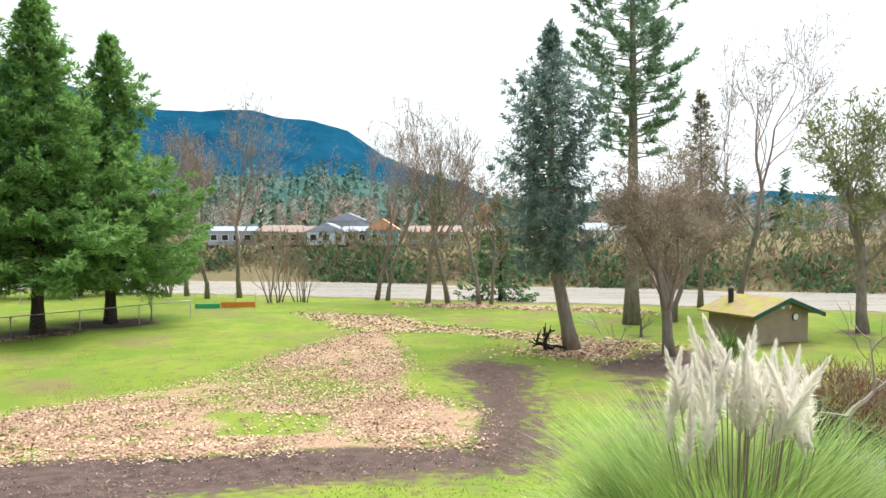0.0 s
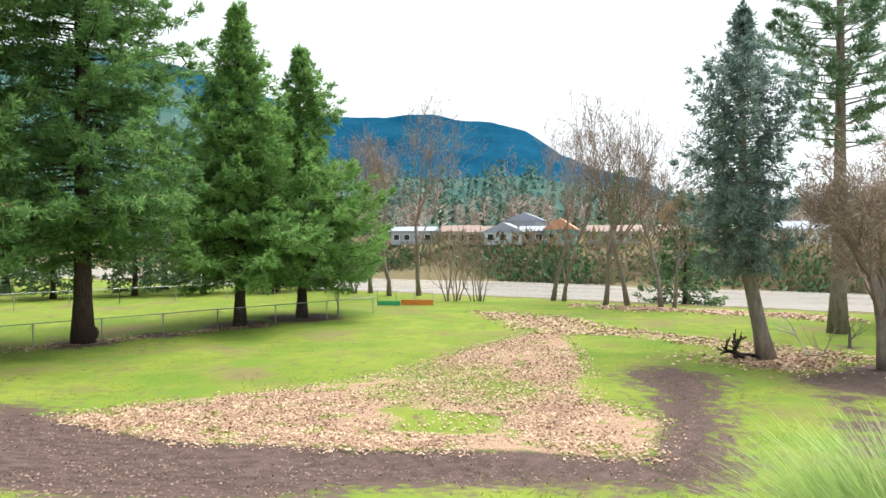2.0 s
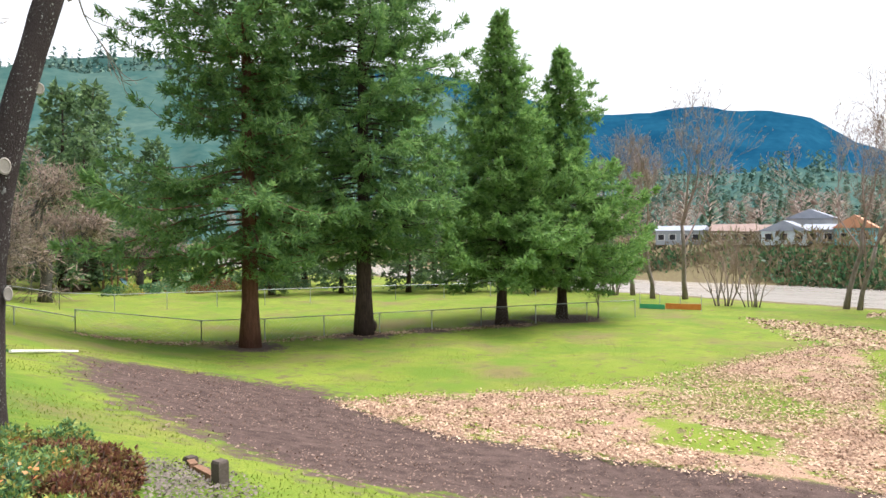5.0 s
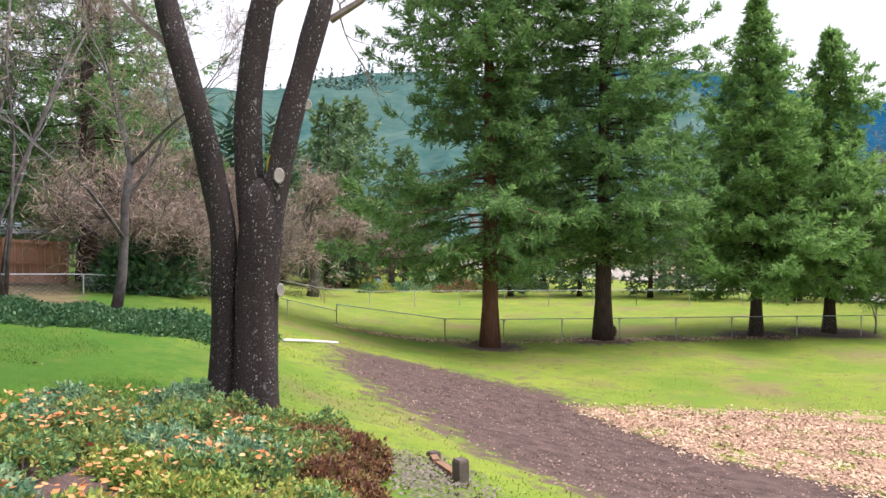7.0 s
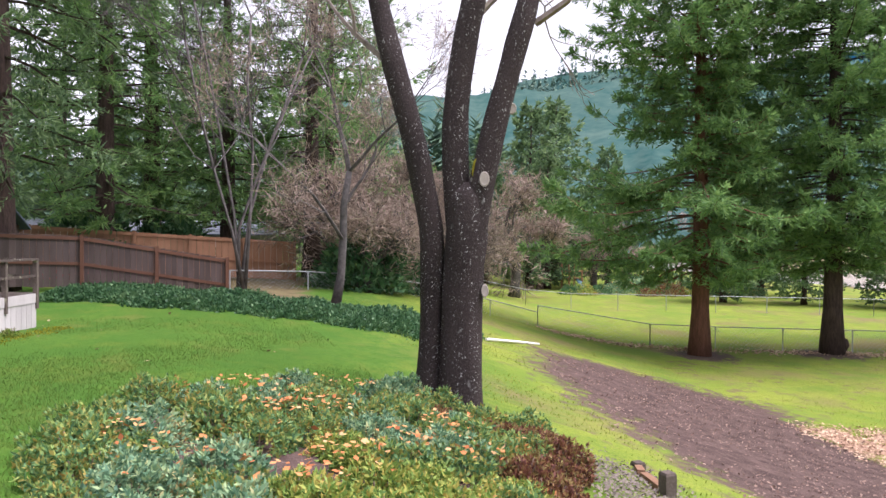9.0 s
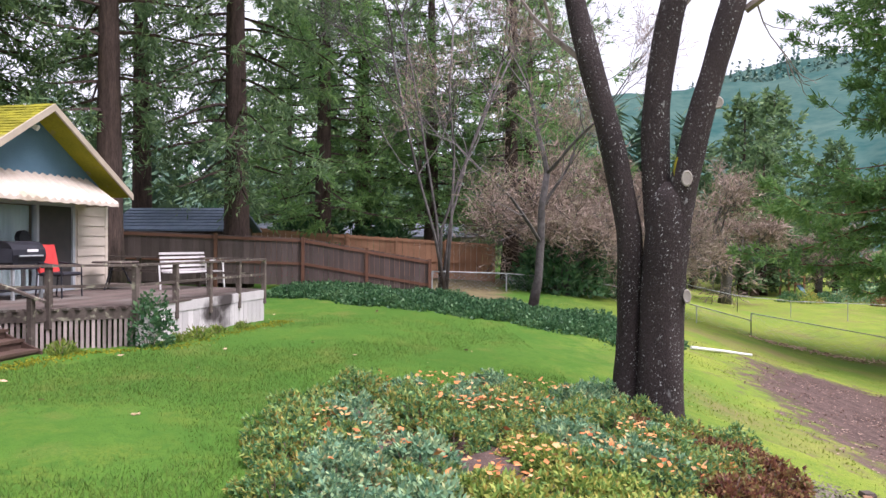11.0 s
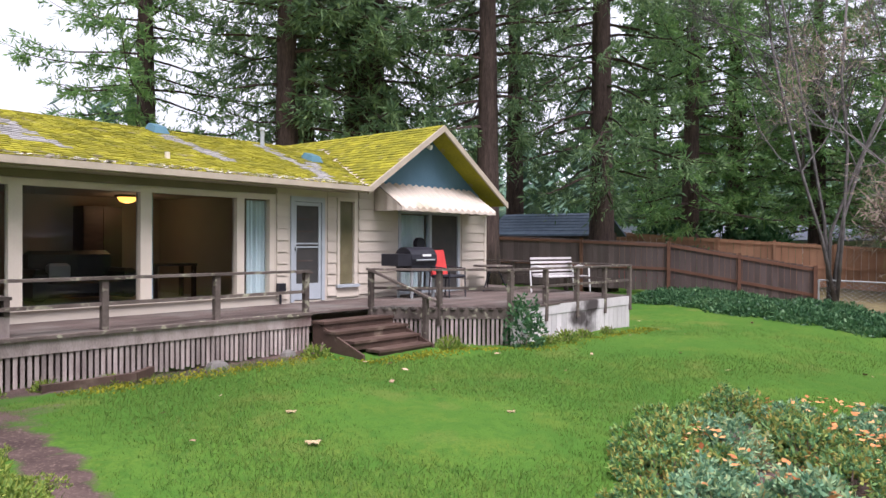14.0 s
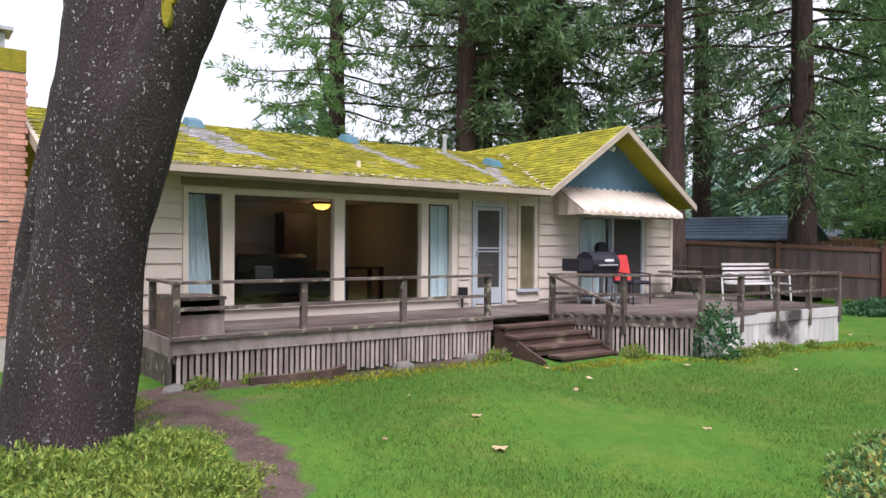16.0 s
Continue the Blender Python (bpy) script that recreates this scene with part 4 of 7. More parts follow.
for u0, u1, lo, hi in ((-7.3, -5.84, 0.1, 2.88), (-0.38, -0.12, 0.66, 2.88), (0.93, 1.17, 0.66, 2.88), (1.82, 3.02, 0.66, 3.05), (5.46, 6.42, 0.66, 3.05), (1.17, 1.82, 0.62, 0.80)):
    z = lo
    while z < hi - 0.05:
        part("siding_board", board(u0, u1, z, min(z + 0.223, hi)), M_SIDING, wall)
        z += 0.234
hb("corner_board", 6.42, 6.51, -0.02, 0.04, 0.5, 3.0, M_TRIM, house)
hb("corner_board", -7.36, -7.28, -0.02, 0.04, -0.1, 2.9, M_TRIM, house)
gb = Mesh()
gb.hexa([(-6.36, 0.004, 3.0), (-1.62, 0.004, 3.0), (-1.62, 0.03, 3.0), (-6.36, 0.03, 3.0), (-3.96, 0.004, 4.46), (-3.94, 0.004, 4.46), (-3.94, 0.03, 4.46), (-3.96, 0.03, 4.46)])
part("gable_panel", gb, M_BLUE, house, "blue painted gable panel")
gi2 = Mesh()
gi2.hexa([(-6.32, -0.14, 2.98), (-1.64, -0.14, 2.98), (-1.64, 0.0, 2.98), (-6.32, 0.0, 2.98), (-3.96, -0.14, 4.44), (-3.94, -0.14, 4.44), (-3.94, 0, 4.44), (-3.96, 0, 4.44)])
part("gable_wall", gi2, M_SIDING, house)


def slab(pts, t):
    """A roof plane: outline on top, t thick."""
    ms = Mesh()
    n = len(pts)
    ms.v = [tuple(p) for p in pts] + [(p[0], p[1], p[2] - t) for p in pts]
    ms.f = [tuple(range(n)), tuple(range(2 * n - 1, n - 1, -1))] + [(i, n + i, n + (i + 1) % n, (i + 1) % n) for i in range(n)]
    return ms


zm = lambda off: EAVE_Z + PITCH_M * (0.65 - off)
zw = lambda u: PEAK_Z - PITCH_W * abs(u - PEAK_U)
hp = lambda u, off, z: (-u, off, z)
uv = PEAK_U - (PEAK_Z - RIDGE_Z) / PITCH_W
part("roof", slab([hp(-7.8, 0.65, EAVE_Z), hp(-7.8, -3.0, RIDGE_Z), hp(uv, -3.0, RIDGE_Z), hp(WING_L, 0.65, EAVE_Z)], 0.07), M_SOFFIT, house)
part("roof", slab([hp(-7.8, -3.0, RIDGE_Z), hp(-7.8, -6.9, 2.9), hp(2.0, -6.9, 2.9), hp(uv, -3.0, RIDGE_Z)], 0.07), M_ROOF, house)
part("roof", slab([hp(WING_L, 0.65, zw(WING_L)), hp(uv, -3.0, zw(uv)), hp(WING_L, -9.5, zw(WING_L)), hp(PEAK_U, -9.5, PEAK_Z), hp(PEAK_U, 0.65, PEAK_Z)], 0.07), M_SOFFIT, house)
part("roof", slab([hp(PEAK_U, 0.65, PEAK_Z), hp(PEAK_U, -9.5, PEAK_Z), hp(WING_R, -9.5, zw(WING_R)), hp(WING_R, 0.65, zw(WING_R))], 0.07), M_ROOF, house)
shr = np.random.default_rng(3)


def shingles(rows_at, name, kind="stuff"):
    """Rows of single shingles laid on a roof plane; rows_at gives (corner, along, upslope, normal) for each."""
    ms = Mesh()
    for o, a, s, nn, w, d in rows_at:
        o, a, s, nn = Vector(o), Vector(a), Vector(s), Vector(nn)
        t = 0.014 + shr.uniform(0, 0.014)
        j = shr.uniform(-0.012, 0.012)
        o = o + s * j
        lo0, lo1, hi0, hi1 = o, o + a * (w - 0.012), o + s * d, o + s * d + a * (w - 0.012)
        ms.hexa([tuple(q) for q in (lo0, lo1, hi1, hi0, lo0 + nn * t, lo1 + nn * t, hi1 + nn * 0.006, hi0 + nn * 0.006)])
    return ms


rows, bare_rows = [], []
# bare streaks in the moss below the vents
STREAKS = ((-1.45, -2.4, -1.1, -0.3, 0.17), (-5.2, -2.4, -4.7, -0.3, 0.22), (-4.75, -2.3, -4.3, -0.1, 0.12), (1.05, -2.6, 0.75, 0.2, 0.14), (1.5, -1.2, 0.6, 0.4, 0.2))
nm_ = Vector((0, PITCH_M, 1)).normalized()
sm_ = Vector((0, -1, PITCH_M)).normalized()
k = 0
while k * 0.14 < 3.85 - 0.1:
    off = 0.65 - k * 0.14 * -sm_.y
    z = zm(off)
    u = -7.8 + (k % 2) * 0.09
    while True:
        w = shr.uniform(0.13, 0.24)
        umax = WING_L + (uv - WING_L) * (0.65 - off) / 3.65
        if u + w > umax + 0.05:
            break
        washed = any(abs(u + w / 2 - (u0 + (u1 - u0) * (o0 - off) / (o0 - o1))) < hw_ + shr.uniform(-0.06, 0.06) and o1 > off > o0 for u0, o0, u1, o1, hw_ in STREAKS)
        (bare_rows if washed else rows).append((hp(u, off, z + 0.003), (-1, 0, 0), sm_, nm_, w, 0.17))
        u += w
    k += 1
shm = shingles(rows, "shingles")
part("shingles", shm, M_ROOF, house, "moss-covered roof shingles", kind="stuff")
part("washed_shingles", shingles(bare_rows, "washed"), M_ZINC, house, "shingles washed bare of moss", kind="stuff")
rows = []
nw_ = Vector((PITCH_W, 0, 1)).normalized()
sw_ = Vector((-1, 0, PITCH_W)).normalized()
k = 0
while k * 0.14 < 2.85:
    u = WING_L + k * 0.14 * -sw_.x
    off = 0.66
    omin = 0.65 - (u - WING_L) / max(uv - WING_L, 0.1) * 3.65 if u < uv else -8.5
    while off > omin:
        w = shr.uniform(0.13, 0.24)
        rows.append((hp(u, off - w, zw(u) + 0.003), (0, 1, 0), sw_, nw_, w, 0.17))
        off -= w
    k += 1
part("shingles", shingles(rows, "shingles"), M_ROOF, house, "moss-covered roof shingles", kind="stuff")
for u0, o0 in ((-4.85, -2.62), (-1.45, -2.62), (1.72, -1.45)):
    v_ = Mesh()
    z = zm(o0) + 0.02
    v_.hexa([hp(u0 - 0.17, o0 + 0.2, z - 0.06), hp(u0 + 0.17, o0 + 0.2, z - 0.06), hp(u0 + 0.17, o0 - 0.2, z + 0.06), hp(u0 - 0.17, o0 - 0.2, z + 0.06), hp(u0 - 0.12, o0 + 0.14, z + 0.09), hp(u0 + 0.12, o0 + 0.14, z + 0.09), hp(u0 + 0.12, o0 - 0.14, z + 0.18), hp(u0 - 0.12, o0 - 0.14, z + 0.18)])
    part("roof_vent", v_, M_VENT, house, "blue box roof vent")
pp = Mesh()
pp.tube([hp(1.1, -2.5, 3.9), hp(1.1, -2.5, 4.42)], [0.05, 0.05], 10)
pp.tube([hp(1.1, -2.5, 4.42), hp(1.1, -2.5, 4.48)], [0.075, 0.06], 10)
part("vent_pipe", pp, M_STEEL, house, "galvanised vent pipe")
pp = Mesh()
pp.tube([hp(-2.6, -0.15, 3.1), hp(-2.6, -0.15, 3.36)], [0.045, 0.045], 10)
part("vent_pipe", pp, M_TRIM, house)
# fascia, gutter, rakes
hb("fascia", -7.8, WING_L - 0.04, 0.58, 0.64, EAVE_Z - 0.125, EAVE_Z - 0.03, M_RAKE, house)
gt = Mesh()
hbox(gt, -7.85, 1.50, 0.65, 0.665, EAVE_Z - 0.09, EAVE_Z - 0.01)
hbox(gt, -7.85, 1.50, 0.765, 0.78, EAVE_Z - 0.09, EAVE_Z)
hbox(gt, -7.85, 1.50, 0.65, 0.78, EAVE_Z - 0.105, EAVE_Z - 0.09)
hbox(gt, 1.485, 1.50, 0.65, 0.78, EAVE_Z - 0.09, EAVE_Z)
hb("header_board", -5.86, -0.41, 0.004, 0.028, 2.735, 2.86, M_HEADER, house, "olive-brown painted header board")
gutter = part("gutter", gt, M_RAKE, house, "cream gutter full of pale debris")
dbr = Mesh()
for i in range(420):
    u0, o0 = shr.uniform(-7.8, 1.42), shr.uniform(0.5, 0.76)
    z = EAVE_Z + 0.02 + max(0, 0.65 - o0) * PITCH_M + shr.uniform(0, 0.025)
    a, b = shr.uniform(0.03, 0.11), shr.uniform(0.02, 0.05)
    dbr.quad(hp(u0, o0, z), hp(u0 + a, o0 + shr.uniform(-0.02, 0.02), z + shr.uniform(-0.02, 0.02)), hp(u0 + a, o0 + b, z + 0.01), hp(u0, o0 + b, z + shr.uniform(-0.01, 0.02)))
part("gutter_debris", dbr, M_GUTTER, gutter, "leaves and fir litter", kind="stuff")
hb("soffit", -7.75, 1.48, 0.0, 0.58, 2.865, 2.885, M_SOFFIT, house)
for u0, u1 in ((WING_L - 0.06, PEAK_U), (WING_R + 0.02, PEAK_U)):
    r_ = Mesh()
    for dz, o0, o1 in ((0.0, 0.655, 0.70),):
        za, zb = zw(u0), PEAK_Z
        r_.hexa([hp(u0, o0, za - 0.12), hp(u1, o0, zb - 0.12), hp(u1, o1, zb - 0.12), hp(u0, o1, za - 0.12), hp(u0, o0, za + 0.03), hp(u1, o0, zb + 0.03), hp(u1, o1, zb + 0.03), hp(u0, o1, za + 0.03)])
    part("rake_board", r_, M_RAKE, house)
r_ = Mesh()
r_.hexa([hp(-7.84, 0.65, EAVE_Z - 0.14), hp(-7.78, 0.65, EAVE_Z - 0.14), hp(-7.78, -3, RIDGE_Z - 0.14), hp(-7.84, -3, RIDGE_Z - 0.14), hp(-7.84, 0.65, EAVE_Z + 0.04), hp(-7.78, 0.65, EAVE_Z + 0.04), hp(-7.78, -3, RIDGE_Z + 0.04), hp(-7.84, -3, RIDGE_Z + 0.04)])
part("rake_board", r_, M_RAKE, house)
ds = Mesh()
ds.tube([hp(-6.55, 0.62, 2.86), hp(-6.57, 0.1, 2.6), hp(-6.57, 0.06, 0.15), hp(-6.62, 0.25, 0.02)], [0.04] * 4, 8)
part("downspout", ds, M_TRIM, house)
fl = Mesh()
for du in (-0.11, 0.11):
    fl.tube([hp(3.80 + du, 0.06, 4.28), hp(3.80 + du * 1.3, 0.2, 4.22 - abs(du)), hp(3.80 + du * 1.5, 0.27, 4.19 - abs(du))], [0.04, 0.055, 0.065], 10)
fl.box(-3.88, -3.72, 0.03, 0.08, 4.24, 4.34)
part("floodlight", fl, M_WHITE, house, "twin-head white floodlight")

# windows and doors
def pane(u0, u1, off, z0, z1, parent):
    ms = Mesh()
    ms.quad(hp(u0, off, z0), hp(u1, off, z0), hp(u1, off, z1), hp(u0, off, z1))
    return part("pane", ms, M_GLASS, parent)


win = thing("window_1", HOUSE, "wide living-room picture window with pale blue curtains", "window", "", "structure")
for a, b in ((-5.82, -5.74), (-5.19, -5.0), (-3.18, -2.98), (-1.30, -1.14), (-0.56, -0.45)):
    hb("window_frame", a, b, -0.12, 0.035, 0.78, 2.70, M_TRIM, win)
hb("window_frame", -5.82, -0.45, -0.12, 0.03, 2.62, 2.72, M_TRIM, win)
hb("window_sill", -5.86, -0.41, -0.12, 0.06, 0.74, 0.785, M_TRIM, win)
for a, b in ((-5.74, -5.19), (-5.0, -3.18), (-2.98, -1.30), (-1.14, -0.56)):
    p_ = pane(a, b, -0.065, 0.785, 2.62, win)
    p_.visible_shadow = False


def curtain(u0, u1, off, z0, z1, flare=0.0):
    ms = Mesh()
    n = 28
    for i in range(n):
        a0, a1 = i / n, (i + 1) / n
        w = lambda a: 0.035 * math.sin(a * 30) + 0.02 * math.sin(a * 13 + 1)
        ms.quad(hp(u0 + (u1 + flare - u0) * a0, off + w(a0), z0), hp(u0 + (u1 + flare - u0) * a1, off + w(a1), z0), hp(u0 + (u1 - u0) * a1, off + w(a1) * 0.6, z1), hp(u0 + (u1 - u0) * a0, off + w(a0) * 0.6, z1))
    return ms


for a, b, fl_ in ((-5.73, -5.42, 0.16), (-0.98, -0.52, 0.0), (-2.97, -2.86, 0.0)):
    c_ = part("curtain", curtain(a, b, -0.16, 0.70, 2.6, fl_), M_CURTAIN, win)
door = thing("door_1", HOUSE, "grey-white screen door with dark mesh", "door", "", "structure")
for a, b, z0, z1 in ((-0.04, 0.04, 0.58, 2.72), (0.76, 0.84, 0.58, 2.72), (0.04, 0.76, 2.62, 2.72)):
    hb("door_frame", a, b, -0.1, 0.04, z0, z1, M_TRIMW, door)
for a, b, z0, z1 in ((0.05, 0.11, 0.62, 2.61), (0.69, 0.75, 0.62, 2.61), (0.11, 0.69, 2.54, 2.61), (0.11, 0.69, 0.62, 0.95), (0.11, 0.69, 1.68, 1.71), (0.11, 0.69, 1.75, 1.78)):
    hb("stile", a, b, -0.02, 0.012, z0, z1, M_TRIMW, door)
hb("screen", 0.11, 0.69, -0.012, -0.006, 0.95, 2.54, M_SCREEN, door)
for z in (1.15, 1.4, 2.0, 2.25):
    hb("jalousie_bar", 0.11, 0.55, -0.005, 0.004, z, z + 0.03, M_DECK, door)
hb("handle", 0.06, 0.10, 0.012, 0.05, 1.62, 1.70, M_STEEL, door)
win2 = thing("window_2", HOUSE, "narrow window with woven tan blind", "window", "", "structure")
for a, b, z0, z1 in ((1.19, 1.26, 0.88, 2.75), (1.68, 1.76, 0.88, 2.75), (1.26, 1.68, 2.68, 2.75)):
    hb("window_frame", a, b, -0.1, 0.04, z0, z1, M_TRIM, win2)
hb("blind", 1.26, 1.68, -0.045, -0.03, 0.9, 2.68, M_BLIND, win2)
p_ = pane(1.26, 1.68, -0.016, 0.9, 2.68, win2)
p_.visible_shadow = False
hb("window_sill", 1.16, 1.80, -0.05, 0.09, 0.83, 0.89, M_TRIMW, win2)
slider = thing("door_2", HOUSE, "sliding glass patio door with dark screen and pale curtain", "door", "", "structure")
for a, b, z0, z1 in ((3.1, 3.18, 0.6, 2.55), (4.2, 4.27, 0.6, 2.5), (5.3, 5.38, 0.6, 2.55), (3.1, 5.38, 2.48, 2.55), (3.1, 5.38, 0.58, 0.64)):
    hb("door_frame", a, b, -0.1, 0.03, z0, z1, M_TRIMW, slider)
p_ = pane(3.18, 4.2, -0.05, 0.64, 2.48, slider)
p_.visible_shadow = False
part("curtain", curtain(3.2, 4.18, -0.14, 0.66, 2.46), M_CURTAIN, slider)
hb("screen", 4.27, 5.3, -0.02, -0.014, 0.64, 2.48, M_SCREEN, slider)
# awning
aw = thing("awning", HOUSE, "cream corrugated metal awning over the patio door", "awning")
a_ = Mesh()
N = 60
for i in range(N):
    u0, u1 = 2.25 + (5.70 - 2.25) * i / N, 2.25 + (5.70 - 2.25) * (i + 1) / N
    w0, w1 = 0.022 * (1 if i % 4 < 2 else -1), 0.022 * (1 if (i + 1) % 4 < 2 else -1)
    a_.quad(hp(u0, 0.05, 3.16 + w0), hp(u1, 0.05, 3.16 + w1), hp(u1, 0.92, 2.58 + w1), hp(u0, 0.92, 2.58 + w0))
    a_.quad(hp(u0, 0.92, 2.58 + w0), hp(u1, 0.92, 2.58 + w1), hp(u1, 0.93, 2.50 + 0.01 * math.sin(i)), hp(u0, 0.93, 2.50 + 0.01 * math.sin(i)))
part("canopy", a_, M_AWNING, aw)
for u0 in (2.25, 5.70):
    w_ = Mesh()
    for i in range(6):
        o0, o1 = 0.06 + 0.86 * i / 6, 0.06 + 0.86 * (i + 1) / 6
        j = 0.012 * (-1) ** i
        w_.quad(hp(u0 + j, o0, 2.50), hp(u0 - j, o1, 2.50), hp(u0 - j, o1, 3.16 - 0.667 * (o1 - 0.05)), hp(u0 + j, o0, 3.16 - 0.667 * (o0 - 0.05)))
    part("side_panel", w_, M_AWNING, aw)

# inside the living room
room = Mesh()
hbox(room, -6.9, -0.3, -4.7, -4.6, 0.5, 2.8)
hbox(room, -7.0, -6.9, -4.6, -0.16, 0.5, 2.8)
hbox(room, -0.3, -0.2, -4.6, -0.16, 0.5, 2.8)
solo("wall_room", room, M_INT_WALL, "tan living room wall", "wall", "", "structure", HOUSE)
rf = Mesh()
hbox(rf, -6.9, -0.3, -4.6, -0.16, 0.5, 0.6)
solo("floor", rf, M_INT_FLOOR, "pale carpet of the living room", "floor", "", "structure", HOUSE)
rc = Mesh()
hbox(rc, -6.9, -0.3, -4.6, -0.16, 2.78, 2.88)
solo("ceiling", rc, M_INT_WALL, "living room ceiling", "ceiling", "", "structure", HOUSE)
cl = thing("ceiling_lamp", HOUSE @ pose(1.7, -3.4, 2.74), "glowing amber flush ceiling lamp", "lamp")
s_ = Mesh()
s_.lathe([(0.05, -0.13), (0.14, -0.10), (0.19, -0.04), (0.2, 0.0)], sides=18)
part("shade", s_, M_LAMP, cl, smooth=True)
s_ = Mesh()
s_.lathe([(0.24, -0.01), (0.25, 0.0), (0.25, 0.03), (0.2, 0.035)], sides=18)
part("rim", s_, M_DARKWOOD, cl)
lamp_data = bpy.data.lights.new("ceiling_bulb", "POINT")
lamp_data.energy, lamp_data.color, lamp_data.shadow_soft_size = 4, (1.0, 0.68, 0.36), 0.15
new("ceiling_bulb", lamp_data).matrix_world = HOUSE @ pose(1.7, -3.4, 2.45)


def softbox(ms, x0, x1, y0, y1, z0, z1, r=0.06):
    """A cushion: a box with chamfered edges all round."""
    ms.tube_rings([[(x0 + r, y0 + r, z0), (x1 - r, y0 + r, z0), (x1 - r, y1 - r, z0), (x0 + r, y1 - r, z0)],
                   [(x0, y0, z0 + r), (x1, y0, z0 + r), (x1, y1, z0 + r), (x0, y1, z0 + r)],
                   [(x0, y0, z1 - r), (x1, y0, z1 - r), (x1, y1, z1 - r), (x0, y1, z1 - r)],
                   [(x0 + r, y0 + r, z1), (x1 - r, y0 + r, z1), (x1 - r, y1 - r, z1), (x0 + r, y1 - r, z1)]])


sofa = thing("sofa", HOUSE @ pose(2.85, -3.1, 0.6), "black leather sofa with pale cushion", "sofa")
for nm, b in (("seat", (-0.75, 0.75, -0.4, 0.45, 0.1, 0.45)), ("backrest", (-0.8, 0.8, -0.6, -0.3, 0.1, 1.0)), ("armrest", (-1.0, -0.72, -0.55, 0.45, 0.05, 0.65)), ("armrest", (0.72, 1.0, -0.55, 0.45, 0.05, 0.65))):
    s_ = Mesh()
    softbox(s_, *b, 0.08)
    part(nm, s_, M_LEATHER, sofa, smooth=False)
s_ = Mesh()
softbox(s_, 0.1, 0.5, -0.28, -0.1, 0.45, 0.75, 0.05)
part("cushion", s_, M_INT_FLOOR, sofa, "pale grey cushion")
tb = thing("side_table", HOUSE @ pose(1.2, -2.6, 0.6), "dark wooden side table by the window", "table")
s_ = Mesh()
s_.box(-0.5, 0.5, -0.3, 0.3, 0.68, 0.73)
part("tabletop", s_, M_DARKWOOD, tb)
for sx in (-0.44, 0.44):
    for sy in (-0.25, 0.25):
        s_ = Mesh()
        s_.box(sx - 0.04, sx + 0.04, sy - 0.04, sy + 0.04, 0, 0.68)
        part("leg", s_, M_DARKWOOD, tb)
cab = thing("cabinet", HOUSE @ pose(1.9, -4.3, 0.6), "tall dark wooden cabinet against the wall", "cabinet")
s_ = Mesh()
s_.box(-0.42, 0.42, -0.28, 0.22, 0.0, 1.95)
part("body", s_, M_DARKWOOD, cab)
for sx in (-0.41, 0.005):
    s_ = Mesh()
    s_.box(sx, sx + 0.405, 0.222, 0.245, 0.05, 1.9)
    part("door", s_, M_DARKWOOD, cab)

# chimney
ch = thing("chimney", HOUSE @ pose(8.35, -1.0, 0), "salmon brick chimney with mossy cap at the gable end", "chimney")
s_ = Mesh()
s_.box(-0.44, 0.44, -0.34, 0.34, -0.2, 4.3)
part("core", s_, M_MORTAR, ch)
s_ = Mesh()
s_.box(-0.46, 0.46, -0.36, 0.36, 4.3, 4.62)
part("mossy_cap", s_, M_MOSS, ch)
s_ = Mesh()
s_.box(-0.2, 0.2, -0.2, 0.2, 4.62, 4.86)
s_.box(-0.3, 0.3, -0.3, 0.3, 4.9, 4.95)
for sx in (-0.18, 0.15):
    s_.box(sx, sx + 0.03, -0.18, 0.18, 4.84, 4.92)
part("flue_cap", s_, M_STEEL, ch)
bk = Mesh()
bk.box(0, 0.215, 0, 0.02, 0, 0.075)
bk_me = bk.data("brick", M_BRICK)
for row in range(44):
    z = 0.45 + row * 0.087
    for i in range(4):
        o_ = new("brick", bk_me)
        o_.parent = ch
        o_.matrix_local = pose(-0.44 + i * 0.225 + (0.0 if row % 2 else -0.04), 0.338, z)
    for i in range(3):
        o_ = new("brick", bk_me)
        o_.parent = ch
        o_.matrix_local = pose(-0.438, -0.33 + i * 0.225 + (0.0 if row % 2 else 0.03), z, 0, 0, 90)

# ---- the deck ----
DZ = 0.57
deck = thing("deck", HOUSE, "weathered wooden deck along the house with slatted skirt", "deck")


def right_edge(off):
    return 6.95 + (4.05 - off) * 0.2437


def left_edge(off):
    return -6.46 if off < 1.78 else 0.47 + (off - 1.8) / 2.05 * 1.68


off = -1.9
while off < 3.85:
    u0, u1 = (6.52 if off < 0.02 else left_edge(off)), right_edge(off)
    ms = Mesh()
    hbox(ms, u0, u1, max(off, 0.04) if u0 < 6 else off, off + 0.135, DZ - 0.04, DZ)
    part("deck_board", ms, M_DECK, deck)
    off += 0.142
PA, PB, PC, PD = (0.47, 1.8), (2.15, 3.85), (6.95, 3.97), (8.4, -1.9)


def runs(a, b, step):
    n = max(1, int(math.hypot(b[0] - a[0], b[1] - a[1]) / step))
    return [(a[0] + (b[0] - a[0]) * (i + 0.5) / n, a[1] + (b[1] - a[1]) * (i + 0.5) / n) for i in range(n)]


def beam(name, a, b, w, h, material, parent, label=""):
    ms = Mesh()
    ms.beam(hp(*a), hp(*b), w, h)
    return part(name, ms, material, parent, label)


